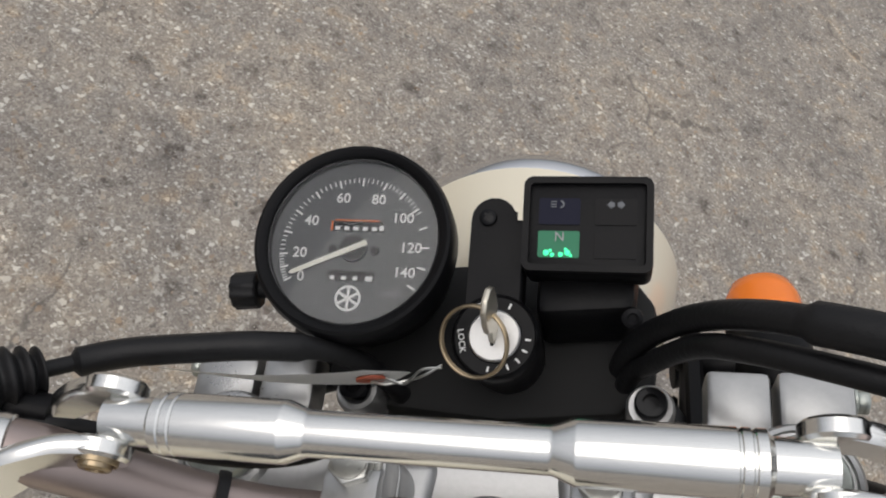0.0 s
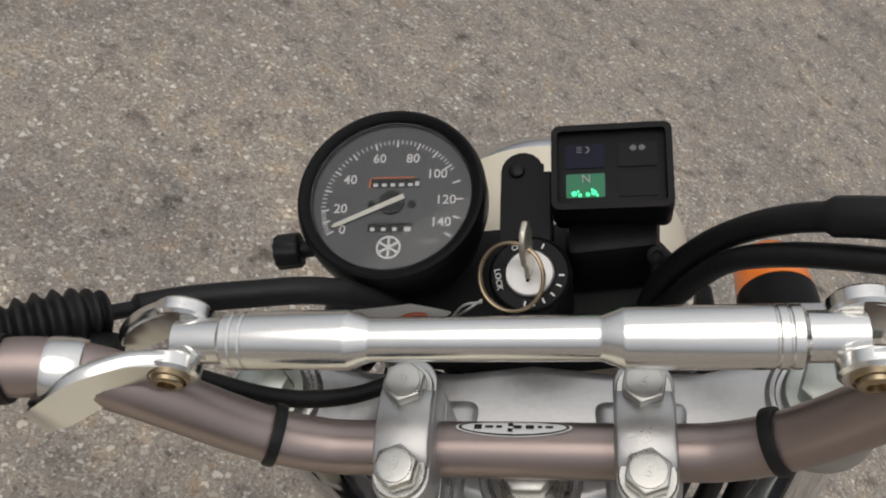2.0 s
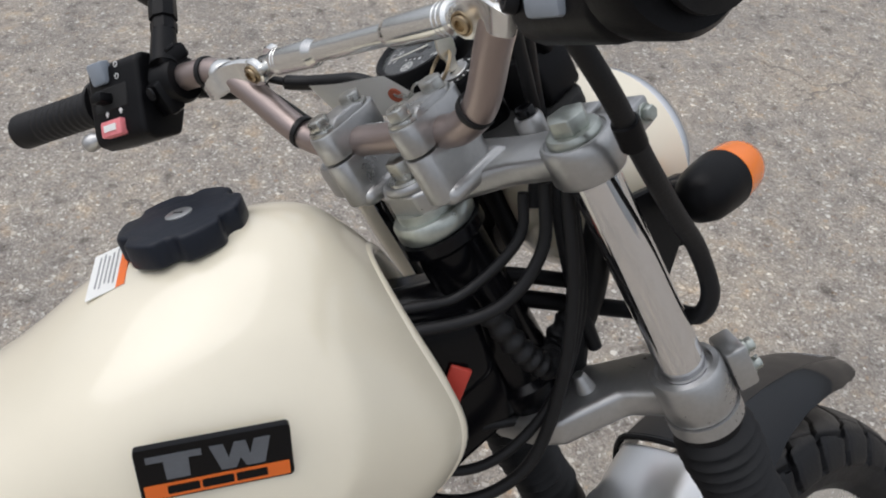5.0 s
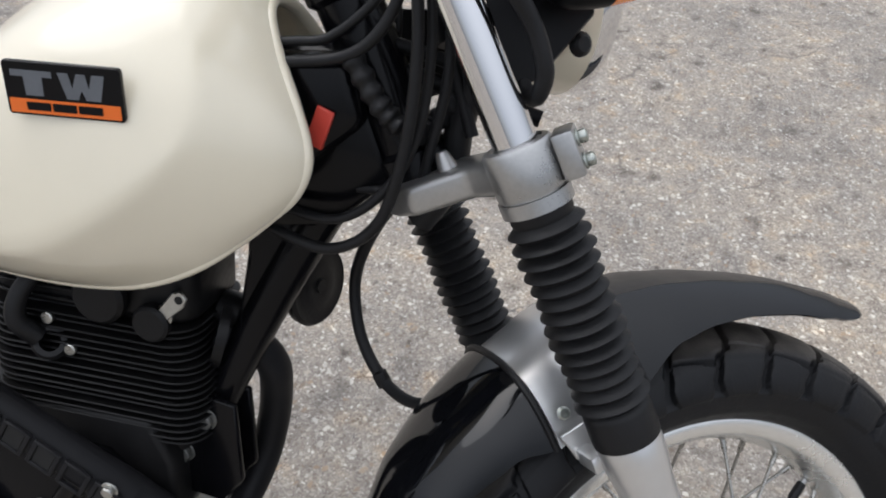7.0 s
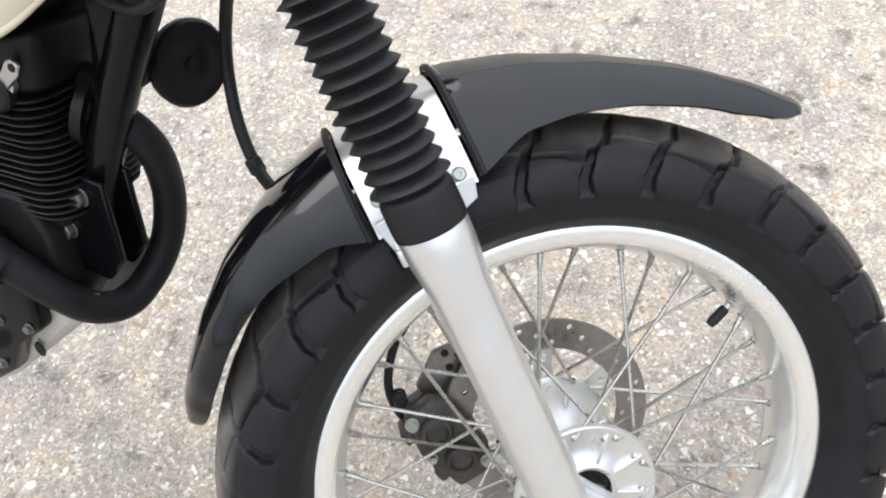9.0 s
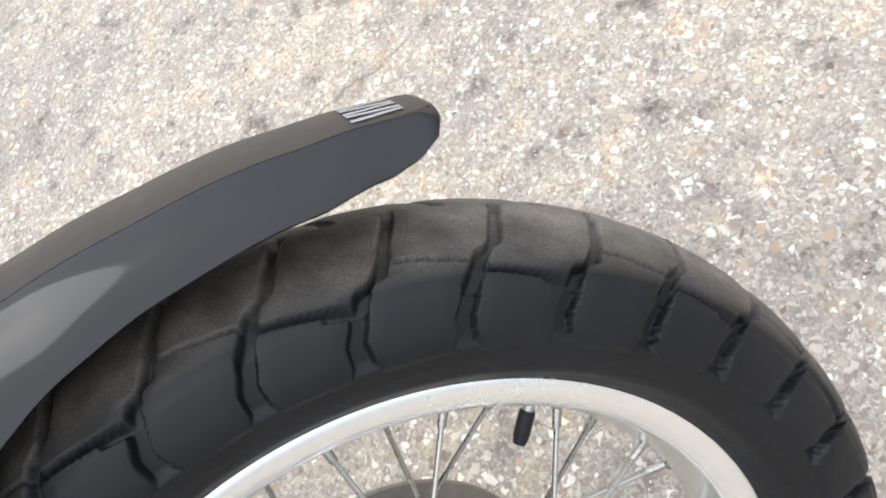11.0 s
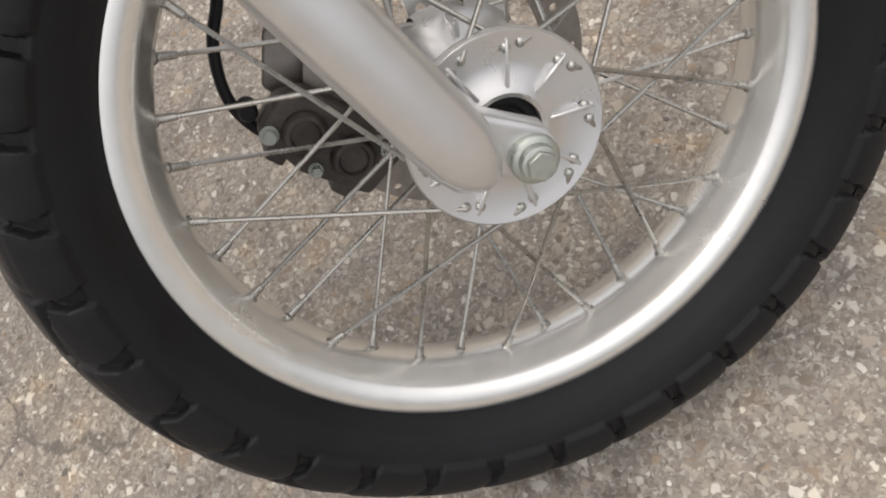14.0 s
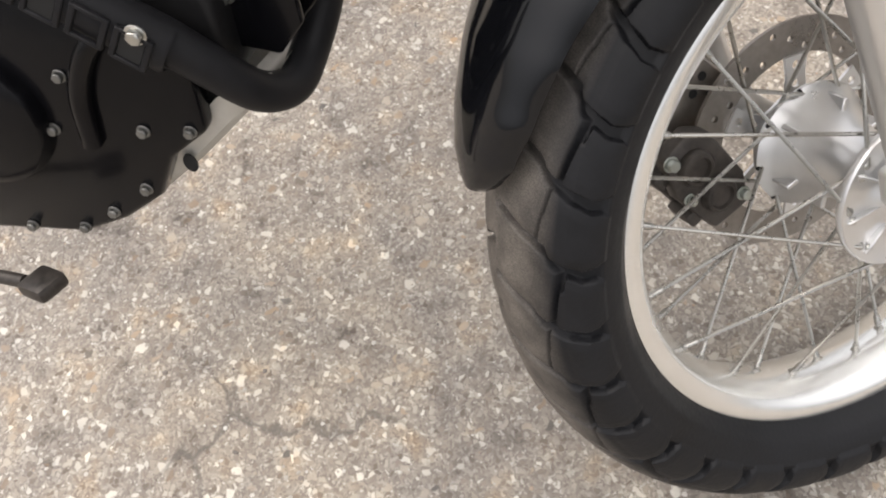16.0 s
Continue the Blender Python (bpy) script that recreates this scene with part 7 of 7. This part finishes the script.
def build_engine():
    bm = bmesh.new()
    case = [(-0.138, 0.500), (-0.136, 0.440), (-0.150, 0.411), (-0.206, 0.347), (-0.281, 0.281), (-0.351, 0.253), (-0.440, 0.252), (-0.480, 0.300), (-0.480, 0.520), (-0.320, 0.545), (-0.160, 0.545)]
    prism(bm, case, -0.040, 0.062, yz(), 0.008, 3)
    motor = part("engine", bm, ENGINE, bike, "black painted single-cylinder engine")
    bm = bmesh.new()
    cover = [(-0.156, 0.470), (-0.158, 0.396), (-0.196, 0.366), (-0.218, 0.322), (-0.262, 0.289), (-0.312, 0.265), (-0.415, 0.258), (-0.450, 0.300), (-0.450, 0.490), (-0.330, 0.520), (-0.200, 0.512)]
    prism(bm, cover, 0.062, 0.086, yz(), 0.007, 3)
    lathe(bm, [(0.0, 0.104), (0.056, 0.104), (0.066, 0.100), (0.070, 0.092), (0.070, 0.082), (0.0, 0.082)], axis_at((0, -0.368, 0.400), (1, 0, 0)), 48)
    tube(bm, [(0.088, -0.205, 0.500), (0.092, -0.235, 0.470), (0.092, -0.255, 0.430), (0.090, -0.262, 0.380)], 0.009, 10, 5)
    part("crankcase_cover", bm, BLACK, motor, "glossy black crankcase cover")
    for y, z in ((-0.2125, 0.3950), (-0.270, 0.4440), (-0.2965, 0.3895), (-0.2294, 0.3310), (-0.2713, 0.2990), (-0.3084, 0.2755), (-0.366, 0.2700), (-0.1700, 0.3985)):
        bm = bmesh.new()
        hex_bolt(bm, axis_at((0.0862, y, z), (1, 0, 0)), 0.0048, 0.0045, 0.0060)
        part("cover_bolt", bm, BOLT, motor, "dull steel cover bolt")
    # finned cylinder
    tilt = pose(-0.004, -0.192, 0.520, -1)
    long = tilt @ pose(0, -0.029, 0)
    for i in range(17):
        bm = bmesh.new()
        w, d = 0.066 - 0.003 * (i % 5 == 0), 0.222 - 0.008 * (i > 11)
        prism(bm, round_rect(2 * w, d, 0.030), 0.002 + i * 0.0076, 0.0042 + i * 0.0076, long, 0.0009, 1)
        part("cooling_fin", bm, ENGINE, motor)
    bm = bmesh.new()
    prism(bm, round_rect(0.100, 0.176, 0.020), -0.02, 0.128, long, 0.004, 2)
    part("cylinder", bm, ENGINE, motor, "black cylinder barrel")
    bm = bmesh.new()
    prism(bm, round_rect(0.112, 0.208, 0.024), 0.128, 0.186, long, 0.008, 3)
    prism(bm, round_rect(0.090, 0.160, 0.020), 0.184, 0.212, long, 0.008, 3)
    lathe(bm, disc_profile(0.026, 0.016, 0.004), tilt @ axis_at((0.056, -0.010, 0.150), (1, 0, 0)), 28)
    lathe(bm, disc_profile(0.018, 0.014, 0.003), tilt @ axis_at((0.056, 0.040, 0.132), (1, 0, 0)), 24)
    lathe(bm, disc_profile(0.020, 0.030, 0.004), tilt @ axis_at((-0.010, 0.070, 0.120), (0, 1, -0.2)), 24)
    part("cylinder_head", bm, ENGINE, motor, "black cylinder head")
    for i in range(4):
        bm = bmesh.new()
        prism(bm, round_rect(0.122, 0.150, 0.030), 0.136 + 0.011 * i, 0.139 + 0.011 * i, tilt @ pose(0, -0.062, 0), 0.0009, 1)
        part("cooling_fin", bm, ENGINE, motor)
    bm = bmesh.new()
    tube(bm, [(0.052, -0.262, 0.690), (0.070, -0.276, 0.664), (0.074, -0.278, 0.640), (0.064, -0.266, 0.620)], lambda s: 0.0085 + 0.002 * s, 14, 5)
    lathe(bm, [(0.010, 0.0), (0.017, 0.0), (0.018, 0.004), (0.015, 0.010), (0.010, 0.010)], axis_at((0.056, -0.258, 0.612), (1, 0.5, 0.6)), 24, close=True)
    part("spark_plug_cap", bm, RUBBER, motor, "black spark plug cap on its lead")
    bm = bmesh.new()
    lathe(bm, [(0.0, -0.050), (0.030, -0.050), (0.030, -0.020), (0.022, -0.018), (0.022, 0.020), (0.027, 0.022), (0.027, 0.046), (0.0, 0.046)], axis_at((0.0, -0.372, 0.650), (0, 1, 0.06)), 32)
    box(bm, (0.070, 0.060, 0.070), pose(0.0, -0.372, 0.622), 0.010, 3)
    lathe(bm, disc_profile(0.030, 0.020, 0.004), axis_at((0.0, -0.372, 0.672), (0, 0, 1)), 28)
    part("carburettor", bm, ENGINE, motor, "dark carburettor behind the barrel")
    # bright tab and bolt on the head
    bm = bmesh.new()
    tm = yz(0.0540)
    lathe(bm, disc_profile(0.0100, 0.012, 0.003), axis_at((0.0490, -0.1400, 0.6575), (1, 0, 0.1)), 24)
    prism(bm, [(-0.145, 0.662), (-0.137, 0.653), (-0.117, 0.672), (-0.113, 0.681), (-0.119, 0.688), (-0.127, 0.685)], 0.004, 0.008, tm, 0.001, 1)
    part("cable_tab", bm, STEEL, motor, "bright zinc tab and bolt")
    # dark disc through the tab, painting the shade of its hole
    bm = bmesh.new()
    lathe(bm, disc_profile(0.0040, 0.0086, 0.0002, 0.0030), tm @ pose(-0.1204, 0.6795, 0), 16)
    part("tab_hole_shade", bm, DARK, motor)
    bm = bmesh.new()
    for y, z in ((-0.255, 0.640), (-0.235, 0.610)):
        lathe(bm, disc_profile(0.0060, 0.006, 0.001), axis_at((0.058, y, z), (1, 0, 0)), 16)
    part("head_bolts", bm, STEEL, motor, "small bolts on the head")
    # pale bash plate
    bm = bmesh.new()
    line = [V(0, -0.108, 0.424), V(0, -0.130, 0.400), V(0, -0.1855, 0.345), V(0, -0.222, 0.313), V(0, -0.270, 0.271), V(0, -0.335, 0.240), V(0, -0.430, 0.232)]
    dense = spline(line, 5)
    vs, fs = [], []
    for i, p in enumerate(dense):
        half = 0.066 if i > 4 else 0.050 + 0.003 * i
        rise = 0.040 if i > 6 else 0.012 + 0.004 * i
        for x, up in ((-half, rise), (-half + 0.004, 0.010), (-half + 0.012, 0.001), (0, 0), (half - 0.012, 0.001), (half - 0.004, 0.010), (half, rise)):
            vs.append(V(x, p.y, p.z + up))
    for i in range(len(dense) - 1):
        for j in range(6):
            fs.append((i * 7 + j, i * 7 + j + 1, (i + 1) * 7 + j + 1, (i + 1) * 7 + j))
    add(bm, vs, fs)
    bmesh.ops.solidify(bm, geom=bm.faces[:], thickness=0.003)
    plate = part("bash_plate", bm, BASH, bike, "pale scuffed metal bash plate")
    # the plate is uncut; a dark oval paints the hole's shade
    bm = bmesh.new()
    lathe(bm, disc_profile(0.0065, 0.002, 0.0002), axis_at((0.0655, -0.1920, 0.3480), (1, 0.05, -0.1)) @ Matrix.Diagonal((1, 1.6, 1, 1)), 20)
    part("plate_hole_shade", bm, DARK, plate, "dark oval painted as the shade in a slotted hole")


build_engine()


def build_exhaust():
    bm = bmesh.new()
    path = [(0.000, -0.118, 0.619), (-0.014, -0.084, 0.603), (-0.028, -0.070, 0.575), (-0.044, -0.074, 0.535), (-0.050, -0.080, 0.495), (-0.044, -0.088, 0.453), (-0.022, -0.098, 0.418), (0.014, -0.104, 0.403), (0.051, -0.117, 0.418), (0.076, -0.137, 0.452), (0.092, -0.168, 0.489), (0.098, -0.214, 0.519), (0.099, -0.310, 0.574), (0.099, -0.430, 0.640)]
    tube(bm, path, 0.0172, 24, 8)
    pipe = part("exhaust_pipe", bm, FADED, bike, "matt black exhaust pipe with a heat shield")
    bm = bmesh.new()
    lathe(bm, [(0.018, -0.004), (0.034, -0.004), (0.034, 0.006), (0.018, 0.006)], axis_at((-0.002, -0.114, 0.617), (-0.35, 0.88, -0.25)), 28, close=True)
    part("exhaust_flange", bm, ENGINE, pipe, "black exhaust flange")
    # shield: a curved cover over the upper run, with framed slots
    a, b = V(0.0965, -0.156, 0.482), V(0.099, -0.430, 0.641)
    w = (b - a).normalized()
    m = axis_at(a, w, (1, 0, 0))  # y of m faces outwards or inwards
    out = (m.to_3x3() @ V(0, 1, 0)).x
    turn = 90 if out > 0 else -90
    bm = bmesh.new()
    L = (b - a).length
    lathe(bm, [(0.0180, 0.0), (0.0205, 0.003), (0.0212, L - 0.003), (0.0180, L)], m, 20, start=turn - 80, sweep=160)
    ox = m @ pose(0, 0, 0, 0, 0, turn)
    for i in range(7):
        c = ox @ pose(0.0212, 0, 0.024 + 0.033 * i)
        for sy in (-0.0125, 0.0125):
            box(bm, (0.005, 0.004, 0.024), c @ pose(0, sy, 0), 0.001, 1)
        for sz in (-0.012, 0.012):
            box(bm, (0.005, 0.028, 0.005), c @ pose(0, 0, sz), 0.001, 1)
    part("heat_shield", bm, FADED, pipe, "black slotted heat shield")
    # dark boxes inside the frames paint the shade of slots not cut through
    for i in range(7):
        if i == 1:
            continue
        bm = bmesh.new()
        box(bm, (0.003, 0.020, 0.018), ox @ pose(0.0206, 0, 0.024 + 0.033 * i), 0.0)
        part("shield_slot_shade", bm, DARK, pipe, "dark box painted as the shade in a shield slot")
    bm = bmesh.new()
    hex_bolt(bm, axis_at((0.1180, -0.1687, 0.5063), (1, 0, -0.1)), 0.0062, 0.005, 0.0085)
    part("shield_bolt", bm, STEEL, pipe, "steel shield bolt")
    # brake pedal tip
    bm = bmesh.new()
    tube(bm, [(0.085, -0.470, 0.285), (0.125, -0.450, 0.268), (0.145, -0.400, 0.264), (0.156, -0.335, 0.268)], 0.0065, 10, 4)
    box(bm, (0.032, 0.034, 0.016), pose(0.158, -0.315, 0.270, 8, 0, -20), 0.005)
    part("brake_pedal", bm, RUST, bike, "dark worn brake pedal tip")


build_exhaust()
